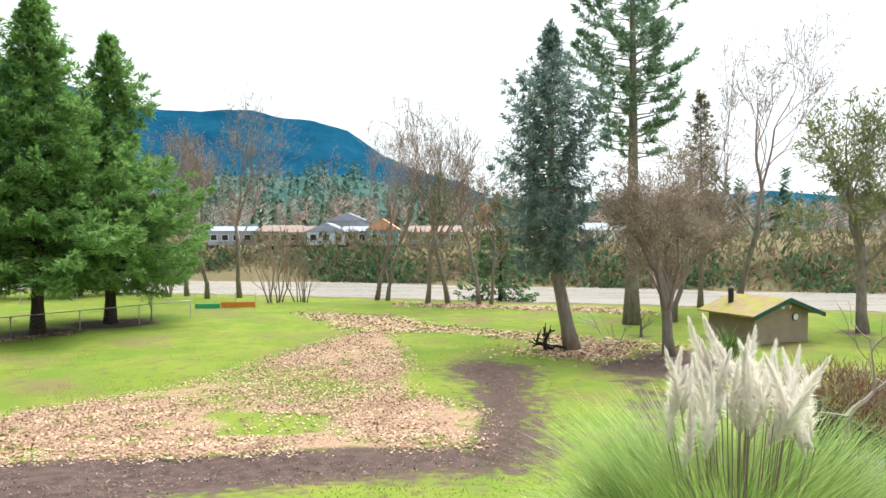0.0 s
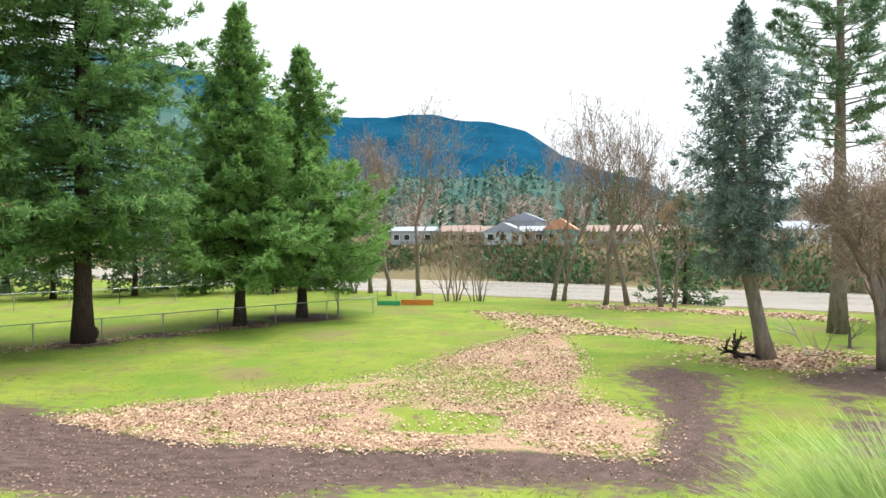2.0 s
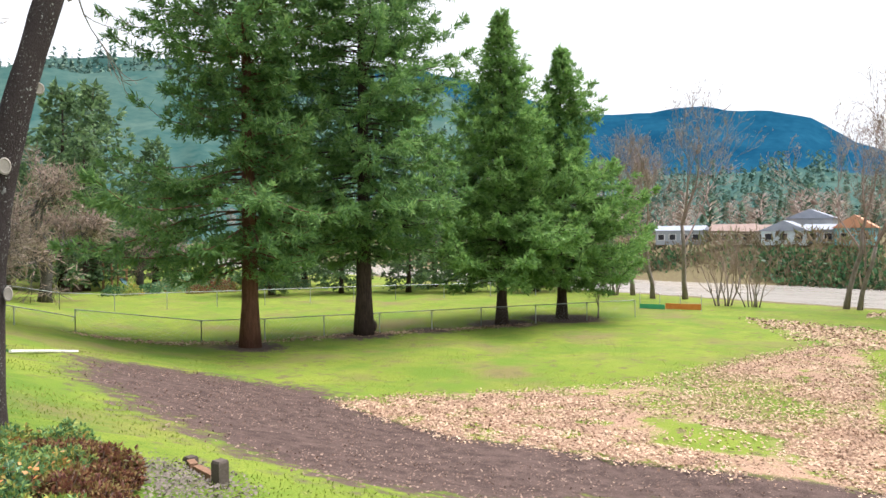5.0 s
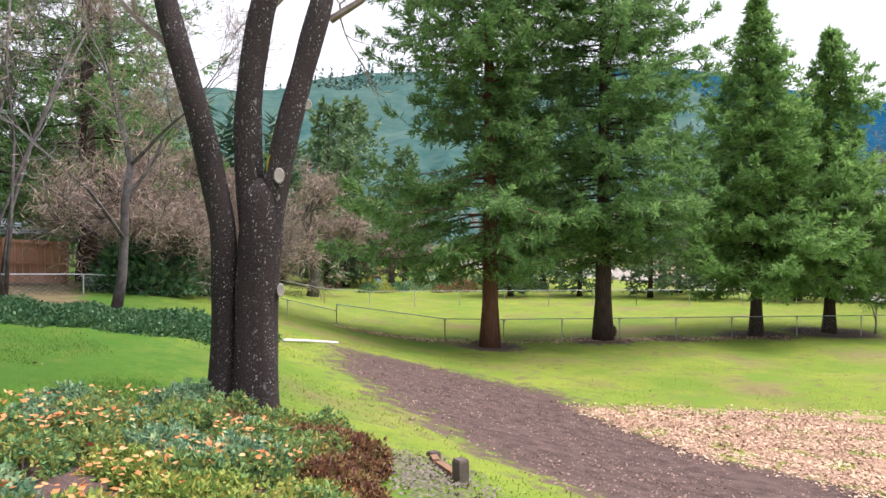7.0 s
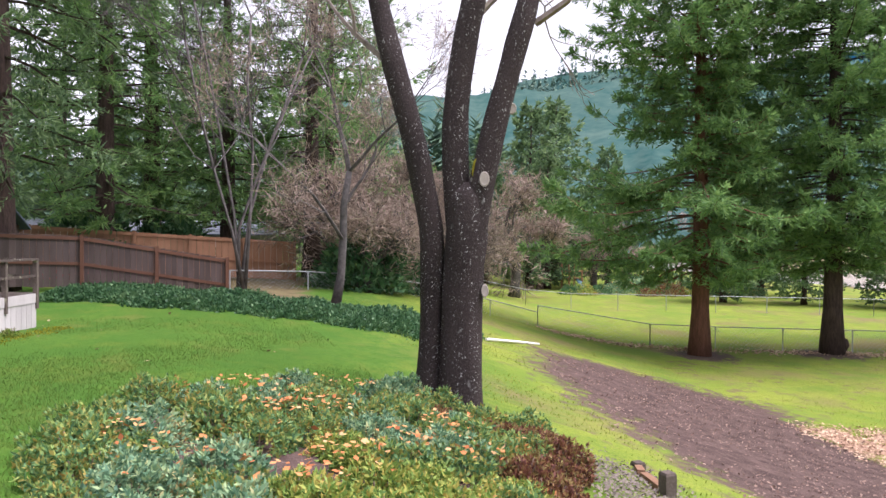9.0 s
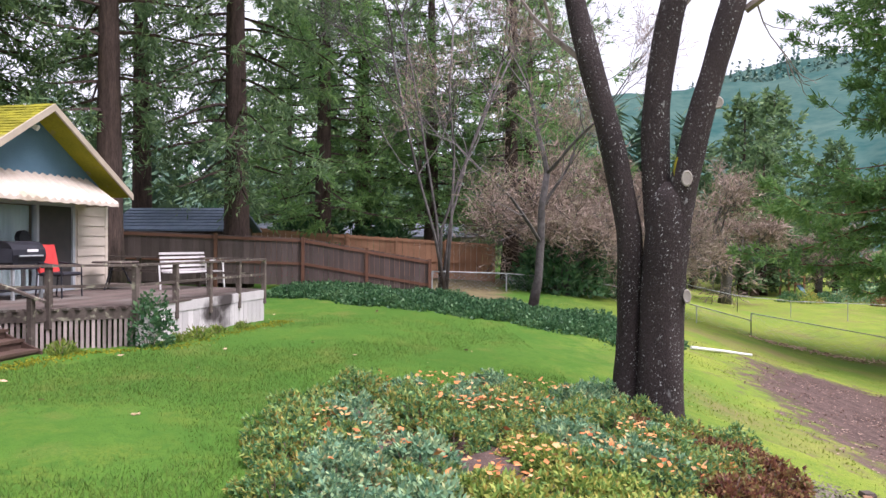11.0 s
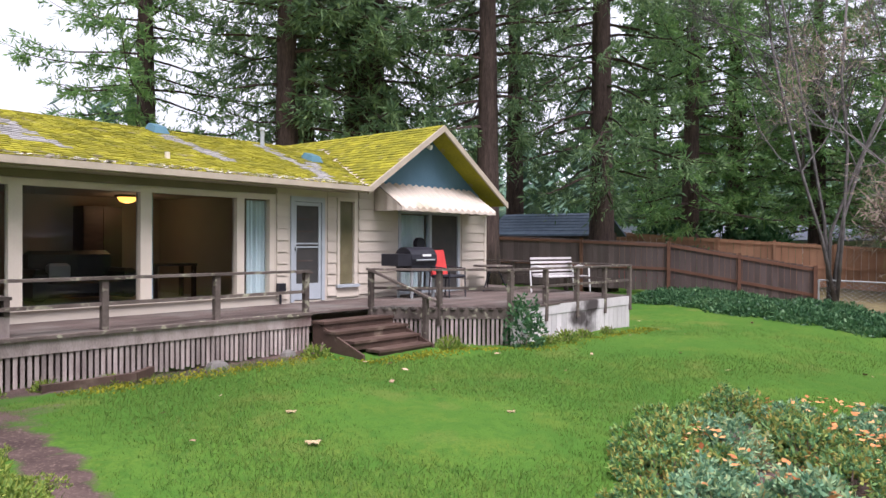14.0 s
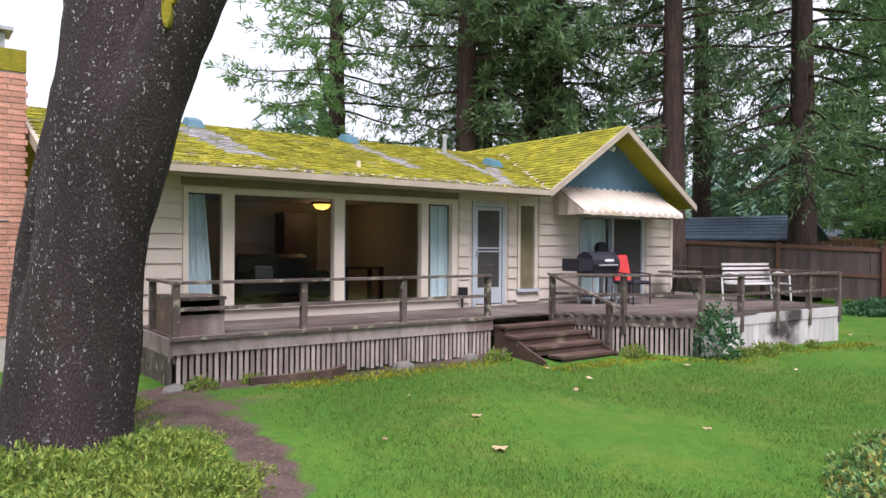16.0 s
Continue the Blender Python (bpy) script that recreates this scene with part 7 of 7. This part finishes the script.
for x_, y_, me in ((10.3, 18.2, hedge_m), (10.5, 18.6, hedge_b), (12.6, 18.4, hedge_m), (12.9, 18.0, hedge_b)):
    shrub("hedge_bush", "brown twiggy leafless hedge bush", x_, y_, me, fr.uniform(0, 360), 1.0, "hedge by the pool fence")
pv = Mesh()
pv.v = [(x_, y_, gz(x_, y_) + 0.06) for x_, y_ in ((8.2, 12.6), (14, 11.5), (15, 16), (9.2, 16.6))]
pv.v += [(a_, b_, c_ - 0.3) for a_, b_, c_ in pv.v]
pv.f = [(0, 1, 2, 3), (0, 4, 5, 1), (1, 5, 6, 2), (2, 6, 7, 3), (3, 7, 4, 0)]
solo("pavement", pv, M_ASPHALT, "grey pool terrace", "pavement", "", "structure")
pf = thing("iron_fence", pose(0, 0, 0), "black iron bar fence round the pool terrace", "fence")
fa, fb = Vector((8.9, 16.4, 0)), Vector((7.9, 12.0, 0))
for i_ in range(38):
    q = fa + (fb - fa) * (i_ / 37)
    z_ = gz(q.x, q.y)
    ms = Mesh()
    ms.tube([(q.x, q.y, z_), (q.x, q.y, z_ + 1.35)], [0.011 if i_ % 12 else 0.03] * 2, 5)
    part("bar" if i_ % 12 else "post", ms, M_BLACK, pf)
for h_ in (0.12, 1.28):
    ms = Mesh()
    ms.tube([(fa.x, fa.y, gz(fa.x, fa.y) + h_), (fb.x, fb.y, gz(fb.x, fb.y) + h_)], [0.022] * 2, 5)
    part("rail", ms, M_BLACK, pf)
# a mossy bare branch over the terrace
lb = Mesh()
limbs_from(fr, lb, [((7.9, 13.4, -1.9), (-0.6, -0.2, 0.05)), ((7.9, 13.4, -1.9), (0.6, 0.3, 0.3))], 3, 1.5, 0.06)
lb.tube([(8.2, 13.6, gz(8.2, 13.6) - 0.1), (7.95, 13.45, -2.6), (7.9, 13.4, -1.85)], [0.11, 0.09, 0.07], 8)
solo("ornamental_tree", lb, M_BARK_GREY, "small crooked mossy tree beside the terrace", "tree")

# ---- things in the field ----
lr = np.random.default_rng(17)


def litter(name, label, count, sampler, ln, material=L_LITTER, lift=0.02):
    pts = []
    while len(pts) < count:
        pts.extend(sampler(2000))
    p_ = np.array(pts[:count])
    z_ = ground_z(p_[:, 0], p_[:, 1]) + lift + lr.uniform(0, 0.03, count)
    c_ = np.stack([p_[:, 0], p_[:, 1], z_], 1)
    d_ = lr.normal(0, 1, (count, 3)) * np.array([1, 1, 0.28])
    d_ /= np.linalg.norm(d_, axis=1)[:, None]
    l_ = ln * lr.uniform(0.6, 1.35, count)
    s_ = np.cross(d_, np.array([0, 0, 1.0]) + lr.normal(0, 0.35, (count, 3)))
    s_ *= (l_ * 0.36 / (np.linalg.norm(s_, axis=1) + 1e-6))[:, None]
    return solo(name, bladedata(name, kites(c_ - d_ * (l_ / 2)[:, None], c_ + d_ * (l_ / 2)[:, None], s_), material), None, label, "leaves", "", "stuff")


def in_poly(poly, keep=0.0, spots=()):
    xs, ys = [q[0] for q in poly], [q[1] for q in poly]

    def pick(n_):
        x_, y_ = lr.uniform(min(xs) - 1, max(xs) + 1, n_), lr.uniform(min(ys) - 1, max(ys) + 1, n_)
        d_ = inside(poly, x_, y_)
        hole = inside(GRASS_HOLE, x_, y_)
        thin = np.clip(blot(x_, y_, [(-6.5, 26.5, 3.0), (-4.5, 24, 2.6), (-7, 22.5, 1.6)]), 0, 1)
        ok = (lr.random(n_) < np.clip(0.55 + d_ / 1.3, 0.0, 1) * np.where(hole > 0, 0.15, 1) * (1 - 0.45 * thin))
        return list(zip(x_[ok], y_[ok]))
    return pick


def in_bed(n_):
    x_, y_ = lr.uniform(-11.5, -5, n_), lr.uniform(-0.8, 5, n_)
    spots = [(-7.2, 0.5, 0.9), (-6.4, 1.4, 0.8), (-8.6, 1.6, 0.7), (-7.0, 2.8, 0.7), (-9.6, 1.2, 0.6), (-8.0, 3.4, 0.5), (-10.2, 2.6, 0.5)]
    ok = (inside(BED, x_, y_) > 0.35) & (blot(x_, y_, [(a_, b_, 0.5) for a_, b_ in TRENCH]) < 0) & ((blot(x_, y_, spots) > 0) | (lr.random(n_) < 0.03))
    return list(zip(x_[ok], y_[ok]))


litter("fallen_leaves", "thick drift of tan fallen maple leaves on the field", 36000, in_poly(LEAF_ZONE), 0.088)
litter("fallen_leaves", "scattered band of fallen leaves across the grass", 5000, in_poly(LEAF_BAND), 0.18)
litter("fallen_leaves", "brown leaves round the leaning spruce", 1800, lambda n_: list(zip(6.2 + lr.normal(0, 1.5, n_), 32.2 + lr.normal(0, 1.2, n_))), 0.18)
litter("fallen_leaves", "leaves along the top of the riverbank", 2600, lambda n_: [(a_, bank_near(a_) - 3 + b_) for a_, b_ in zip(lr.uniform(-4, 14, n_), lr.normal(0, 0.9, n_))], 0.22)
litter("fallen_leaves", "leaves and chips strewn on the dirt track", 9000, in_poly(DIRT_ZONE), 0.055, leafmat("dirt_chips", [(0.09, 0.058, 0.046), (0.16, 0.105, 0.083), (0.24, 0.165, 0.13), (0.34, 0.25, 0.195)], 0.9, 0.1))
litter("fallen_leaves", "leaves blown along the chain-link fence", 2500, lambda n_: [(-33.7 + 17.4 * f_ + a_, 18.3 + 27.2 * f_ + b_) for f_, a_, b_ in zip(lr.uniform(0, 0.75, n_), lr.normal(0.6, 0.4, n_), lr.normal(-0.4, 0.4, n_))], 0.15)
litter("fallen_leaves", "orange leaves caught in the planting bed", 480, in_bed, 0.07, leafmat("orange_leaves", [(0.28, 0.09, 0.035), (0.46, 0.17, 0.06), (0.56, 0.28, 0.11), (0.58, 0.38, 0.20)], 0.8, 0.1), 0.31)
litter("fallen_leaves", "odd leaves on the lawn", 45, lambda n_: list(zip(lr.uniform(-22, -3.5, n_), lr.uniform(-6.5, 3, n_))), 0.10)
for x_, y_, sz in ((-6.0, -3.72, 0.17), (-6.9, -4.6, 0.13), (-8.2, -2.4, 0.11)):
    ms = Mesh()
    z_ = gz(x_, y_) + 0.05
    ring = [(x_ + sz * (1 + 0.28 * math.cos(5 * a)) * math.cos(a) * 0.4, y_ + sz * (1 + 0.28 * math.cos(5 * a)) * math.sin(a) * 0.4, z_ - 0.015 + 0.008 * math.sin(3 * a)) for a in np.linspace(0, 6.283, 20, endpoint=False)]
    ms.v = ring + [(a_, b_, c_ + 0.006) for a_, b_, c_ in ring]
    ms.f = [tuple(range(19, -1, -1)), tuple(range(20, 40))] + [(k, (k + 1) % 20, 20 + (k + 1) % 20, 20 + k) for k in range(20)]
    solo("maple_leaf", ms, M_LEAFTAN, "large pale fallen maple leaf on the lawn", "leaf", "large leaves on the lawn")
# grass blades on the near lawn
n = 290000
x, y = lr.uniform(-19, -2.6, n), lr.uniform(-7.6, 3.5, n)
ok = (inside(BED, x, y) < -0.05) & (blot(x, y, [(q[0], q[1], 0.27) for q in PATH_CURVE]) < 0) & (lr.random(n) < np.clip(1.35 - np.hypot(x, y) / 15, 0.12, 1))
hx, hy = (x + 12.254) * -0.9563 + (y + 8.321) * 0.2924, x * 0.2924 + y * 0.9563 + 11.54
ok &= ~((hx > -6.6) & (hx < 2.3) & (hy < 2.1)) & ~((hx > 0.2) & (hy < 4.1) & (hx < 8)) & ~((hx > -1.1) & (hx < 1) & (hy < 3.2))
x, y = x[ok], y[ok]
n = len(x)
b = np.stack([x, y, ground_z(x, y) - 0.005], 1)
d = lr.normal(0, 0.45, (n, 3)) + np.array([0, 0, 1.0])
d /= np.linalg.norm(d, axis=1)[:, None]
sd = np.cross(d, lr.normal(0, 1, (n, 3)))
sd *= (0.0035 / (np.linalg.norm(sd, axis=1) + 1e-6))[:, None]
solo("grass", bladedata("grass", kites(b, b + d * lr.uniform(0.03, 0.075, n)[:, None], sd), L_GRASS), None, "short lush green lawn grass", "grass", "", "stuff")

# tufts over the nearer field
n = 90000
x, y = lr.uniform(-26, 9, n), lr.uniform(5.5, 36, n)
ok = (inside(DIRT_ZONE, x, y) < -0.3) & (inside(LEAF_ZONE, x, y) < 0.2) & (inside(BED, x, y) < -0.3) & (lr.random(n) < np.clip(1.5 - np.hypot(x, y) / 28, 0.2, 1))
x, y = x[ok], y[ok]
n = len(x)
b = np.stack([x, y, ground_z(x, y) - 0.01], 1)
d = lr.normal(0, 0.55, (n, 3)) + np.array([0, 0, 0.9])
d /= np.linalg.norm(d, axis=1)[:, None]
sd = np.cross(d, lr.normal(0, 1, (n, 3)))
sd *= (0.011 / (np.linalg.norm(sd, axis=1) + 1e-6))[:, None]
solo("grass", bladedata("grass", kites(b, b + d * lr.uniform(0.03, 0.07, n)[:, None], sd), leafmat("field_blades", [(0.13, 0.18, 0.03), (0.18, 0.25, 0.035), (0.24, 0.30, 0.05), (0.30, 0.28, 0.10)], 0.7, 0.3)), None, "patchy yellow-green field grass", "grass", "", "stuff")

# timber edging below the planting bed
litter("gravel", "pale gravel between the planting bed and the edging timber", 2600, in_poly([(-9.2, 5.75), (-7.6, 5.0), (-6.5, 4.9), (-7.0, 5.7), (-8.3, 6.1)]), 0.05, leafmat("gravel_stones", [(0.10, 0.085, 0.072), (0.17, 0.145, 0.125), (0.25, 0.215, 0.185)], 0.9, 0.1), 0.005)
ed = [(-8.25, 6.2), (-7.85, 6.0), (-7.2, 5.82)]
for (x0, y0), (x1, y1) in zip(ed, ed[1:]):
    ms = Mesh()
    ms.beam((x0, y0, gz(x0, y0) + 0.02), (x1 - 0.05, y1, gz(x1, y1) + 0.03), 0.10, 0.11)
    solo("edging_timber", ms, M_TIMBER, "old rotting brown edging timber on the ground", "timber", "edging timbers")
for x_, y_, h_ in ((-7.05, 5.75, 0.3), (-8.35, 6.27, 0.1)):
    ms = Mesh()
    z_ = gz(x_, y_)
    ms.tube_rings([[(x_ + sx * 0.075 * k_, y_ + sy * 0.075 * k_, z_ + zz) for sx, sy in ((-1, -1), (1, -1), (1, 1), (-1, 1))] for k_, zz in ((1, -0.1), (1, h_ - 0.03), (0.85, h_))])
    solo("edging_post", ms, M_RAIL, "short weathered edging post", "post", "edging posts")
ms = Mesh()
for a_, b_ in (((-5.6, 2.25, 0), (-4.4, 2.25, 0)), ((-4.4, 2.25, 0), (-4.0, 1.95, 0))):
    pa, pb = hw(*a_), hw(*b_)
    ms.beam((pa.x, pa.y, -0.06), (pb.x, pb.y, -0.06), 0.08, 0.16)
solo("edging_board", ms, M_STEP, "dark edging board along the deck bed", "timber")
for u_, o_, r_ in ((-3.0, 2.05, 0.2), (-1.6, 1.95, 0.16), (-4.7, 1.95, 0.15), (-6.5, 2.0, 0.2)):
    ms = Mesh()
    ms.lathe([(r_ * 0.9, -0.1), (r_, 0.02), (r_ * 0.75, 0.12), (r_ * 0.3, 0.16)], sides=7)
    p_ = hw(u_, o_, -0.17)
    solo("stone", ms, M_STONE, "grey stone at the deck skirt", "stone", "stones along the deck", m=pose(p_.x, p_.y, p_.z, 0, 8, u_ * 50))
# moss fringe along the deck
n = 2600
f = lr.uniform(0, 1, n)
uu = -5.5 + 12.3 * f
oo = np.interp(uu, [-5.5, -1.2, -1.1, 1.0, 2.4, 6.9], [2.5, 2.45, 3.4, 3.5, 4.55, 4.6]) + lr.normal(0, 0.14, n)
hx_, hy_ = -12.254 - uu * 0.9563 + oo * 0.2924, -8.321 + uu * 0.2924 + oo * 0.9563
b = np.stack([hx_, hy_, ground_z(hx_, hy_)], 1)
d = lr.normal(0, 0.6, (n, 3)) + np.array([0, 0, 0.8])
d /= np.linalg.norm(d, axis=1)[:, None]
sd = np.cross(d, lr.normal(0, 1, (n, 3)))
sd *= (0.022 / (np.linalg.norm(sd, axis=1) + 1e-6))[:, None]
solo("moss", bladedata("moss", kites(b, b + d * 0.035, sd), leafmat("moss_tufts", [(0.13, 0.14, 0.01), (0.22, 0.22, 0.015), (0.30, 0.28, 0.02)], 0.9, 0.2)), None, "yellow-green moss along the deck edge", "moss", "", "stuff")

# fallen branch, root clump, barrier net
ms = Mesh()
limbs_from(lr, ms, [((7.6, 33.5, -3.5), (0.3, -1.0, 0.12)), ((7.6, 33.5, -3.5), (-0.1, 0.9, 0.3))], 2, 1.8, 0.05)
solo("fallen_branch", ms, M_SCAR, "pale bare fallen branch on the grass", "branch")
ms = Mesh()
limbs_from(lr, ms, [((4.6 + 0.35 * k, 32.2, -3.5), (lr.normal(), lr.normal() * 0.4, 0.1)) for k in range(4)], 2, 0.8, 0.12)
solo("brush_pile", ms, M_BARK, "dark pile of roots and brush beside the spruce", "brush pile")
ob = thing("barrier", pose(-14.8, 51.5, -3.6, 0, 0, 8), "orange and green plastic barrier at the riverbank", "barrier")
ms = Mesh()
ms.box(-1.4, 1.0, -0.02, 0.02, 0.05, 0.45)
part("orange_panel", ms, M_ORANGE, ob, "orange plastic panel")
ms = Mesh()
ms.box(-3.2, -1.45, -0.02, 0.02, 0.0, 0.35)
part("net", ms, M_NET, ob, "green plastic net")
for k in range(4):
    ms = Mesh()
    ms.tube([(-3.2 + 1.4 * k, 0.05, -0.1), (-3.2 + 1.4 * k, 0.05, 1.1)], [0.025] * 2, 6)
    part("post", ms, M_STEEL, ob)

# ---- deck furniture ----
gr = thing("grill", HOUSE @ pose(-2.9, 0.75, DZ), "black barrel grill on a cart", "grill")
ms = Mesh()
ms.tube_rings([[(xx, 0.27 * math.cos(a), 0.86 + 0.27 * math.sin(a)) for a in np.linspace(0, 6.283, 16, endpoint=False)] for xx in (-0.42, -0.38, 0.38, 0.42)])
part("lid", ms, M_BLACK, gr, smooth=False)
for nm, bx_ in (("side_shelf", (0.42, 0.85, -0.25, 0.25, 0.72, 0.98)), ("fire_box", (-0.4, 0.4, -0.24, 0.24, 0.58, 0.8)), ("lower_shelf", (-0.4, 0.4, -0.22, 0.22, 0.16, 0.2))):
    ms = Mesh()
    ms.box(*bx_)
    part(nm, ms, M_BLACK, gr)
for sx in (-0.36, 0.36):
    for sy in (-0.2, 0.2):
        ms = Mesh()
        ms.box(sx - 0.025, sx + 0.025, sy - 0.025, sy + 0.025, 0, 0.6)
        part("leg", ms, M_STEEL, gr)
ms = Mesh()
ms.tube([(-0.3, 0.3, 0.84), (0.3, 0.3, 0.84)], [0.018] * 2, 6)
part("handle", ms, M_STEEL, gr)
ms = Mesh()
ms.box(-0.22, 0.06, 0.255, 0.262, 0.92, 0.97)
part("emblem", ms, M_WHITE, gr, "white plain badge bars")
rc_ = thing("patio_chair", HOUSE @ pose(-3.48, 1.2, DZ, 0, 0, 4) @ Matrix.Scale(1.08, 4), "dark metal patio chair with red fabric back", "chair")
ms = Mesh()
softbox(ms, -0.27, 0.27, -0.25, 0.27, 0.40, 0.47, 0.03)
part("seat", ms, M_BLACK, rc_, "dark seat")
ms = Mesh()
ms.hexa([(-0.27, -0.24, 0.46), (0.27, -0.24, 0.46), (0.27, -0.19, 0.46), (-0.27, -0.19, 0.46), (-0.27, -0.36, 0.98), (0.27, -0.36, 0.98), (0.27, -0.31, 0.98), (-0.27, -0.31, 0.98)])
part("backrest", ms, M_RED, rc_)
for sx in (-0.29, 0.29):
    ms = Mesh()
    ms.tube([(sx, 0.25, 0), (sx, 0.24, 0.6), (sx, -0.22, 0.64)], [0.016] * 3, 6)
    part("front_leg", ms, M_BLACK, rc_)
    ms = Mesh()
    ms.tube([(sx, -0.28, 0), (sx, -0.24, 0.45), (sx, -0.37, 0.98)], [0.016] * 3, 6)
    part("back_leg", ms, M_BLACK, rc_)
# round-headed black fan on a stand, behind the grill
fan = thing("patio_fan", HOUSE @ pose(-3.55, 0.25, DZ), "black round-headed fan behind the grill", "fan")
ms = Mesh()
ms.tube([(0, 0, 0.02), (0, 0, 1.1)], [0.02, 0.02], 6)
ms.lathe([(0.16, 0), (0.16, 0.03), (0.02, 0.05)], sides=12)
part("stand", ms, M_BLACK, fan)
ms = Mesh()
ms.tube([(0, -0.05, 1.2), (0, 0.07, 1.2)], [0.15, 0.15], 16)
part("head", ms, M_BLACK, fan)
bench = thing("glider_bench", HOUSE @ pose(-6.75, 2.2, DZ, 0, 0, -12), "white metal glider bench with slatted back", "bench")
for k in range(5):
    ms = Mesh()
    ms.box(-0.75, 0.75, -0.27 - 0.02 * k, -0.245 - 0.02 * k, 0.42 + 0.1 * k, 0.475 + 0.1 * k)
    part("back_slat", ms, M_SKIRT, bench)
for k in range(5):
    ms = Mesh()
    ms.box(-0.75, 0.75, -0.22 + 0.1 * k, -0.15 + 0.1 * k, 0.39, 0.415)
    part("seat_slat", ms, M_SKIRT, bench)
for sx in (-0.78, 0.78):
    for pts in ([(sx, -0.25, 0), (sx, -0.3, 0.6), (sx, -0.1, 0.66)], [(sx, -0.1, 0.66), (sx, 0.25, 0.62), (sx, 0.3, 0)]):
        ms = Mesh()
        ms.tube(pts, [0.022] * 3, 6)
        part("side_frame", ms, M_WHITE, bench)
tbl = thing("patio_table", HOUSE @ pose(-5.9, 0.7, DZ), "low dark round patio table", "table")
ms = Mesh()
ms.lathe([(0.5, 0.62), (0.52, 0.64), (0.5, 0.66)], sides=20)
part("tabletop", ms, M_RAIL, tbl)
for k in range(3):
    ms = Mesh()
    a = k * 2.094
    ms.tube([(0.1 * math.cos(a), 0.1 * math.sin(a), 0.62), (0.4 * math.cos(a), 0.4 * math.sin(a), 0)], [0.02] * 2, 6)
    part("leg", ms, M_BLACK, tbl)

# ---- neighbours behind the fence ----
def outbuilding(label, x, y, w, dp, h, rise, wallm, roofm, rot, z0=-0.2):
    ob_ = thing("neighbour_shed", pose(x, y, z0, 0, 0, rot), label, "shed")
    ms_ = Mesh()
    ms_.box(-w / 2, w / 2, -dp / 2, dp / 2, 0, h)
    part("wall", ms_, wallm, ob_)
    for sy in (-1, 1):
        ms_ = slab([(-w / 2 - 0.3, 0, h + rise), (w / 2 + 0.3, 0, h + rise), (w / 2 + 0.3, sy * (dp / 2 + 0.4), h - 0.1), (-w / 2 - 0.3, sy * (dp / 2 + 0.4), h - 0.1)][::-sy], 0.08)
        rf_ = part("roof", ms_, roofm, ob_)
        for k_ in range(6):
            f_ = (k_ + 1) / 7
            ms_ = Mesh()
            ms_.beam((-w / 2 - 0.3, sy * (dp / 2 + 0.4) * f_, h + rise - (rise + 0.1) * f_ + 0.02), (w / 2 + 0.3, sy * (dp / 2 + 0.4) * f_, h + rise - (rise + 0.1) * f_ + 0.02), 0.05, 0.02)
            part("shingle_course", ms_, roofm, rf_)
    return ob_


outbuilding("dark shed with blue-grey shingle roof", -32.2, -8.0, 4.6, 3.2, 2.5, 0.85, M_FENCE, M_BLUEROOF, 78)
outbuilding("small shed with blue roof behind the house", -27.5, -13.2, 3.0, 3.0, 2.2, 0.8, M_FENCE, M_BLUEROOF, 70)
outbuilding("red outbuilding with white roof edge", -38.5, -6.2, 6.0, 4.0, 2.2, 0.4, M_RED, M_WHITE, 80)
outbuilding("pale neighbouring house under the trees", -50, -1.0, 16, 7.0, 2.4, 0.8, M_WHITE, M_GREYR, 86)
play = thing("play_tower", pose(-70, 42, gz(-70, 42)), "wooden play tower with small blue slide", "playset")
for sx in (-0.8, 0.8):
    for sy in (-0.8, 0.8):
        ms = Mesh()
        ms.box(sx - 0.08, sx + 0.08, sy - 0.08, sy + 0.08, 0, 2.8)
        part("post", ms, M_FENCE_NEW, play)
for z_ in (1.2, 2.0):
    ms = Mesh()
    ms.box(-0.9, 0.9, -0.9, 0.9, z_, z_ + 0.12)
    part("platform", ms, M_FENCE_NEW, play)
ms = Mesh()
ms.beam((0.9, 0.2, 1.2), (2.4, 0.2, 0.1), 0.5, 0.12)
part("slide", ms, M_VENT, play, "blue slide")
pt = thing("picnic_table", pose(-72, 38.5, gz(-72, 38.5), 0, 0, 30), "dark wooden picnic table", "table")
for nm, bx_ in (("tabletop", (-0.9, 0.9, -0.4, 0.4, 0.72, 0.78)), ("bench", (-0.9, 0.9, -0.85, -0.58, 0.42, 0.47)), ("bench", (-0.9, 0.9, 0.58, 0.85, 0.42, 0.47)), ("leg_frame", (-0.7, -0.62, -0.8, 0.8, 0, 0.7)), ("leg_frame", (0.62, 0.7, -0.8, 0.8, 0, 0.7))):
    ms = Mesh()
    ms.box(*bx_)
    part(nm, ms, M_STEP, pt)
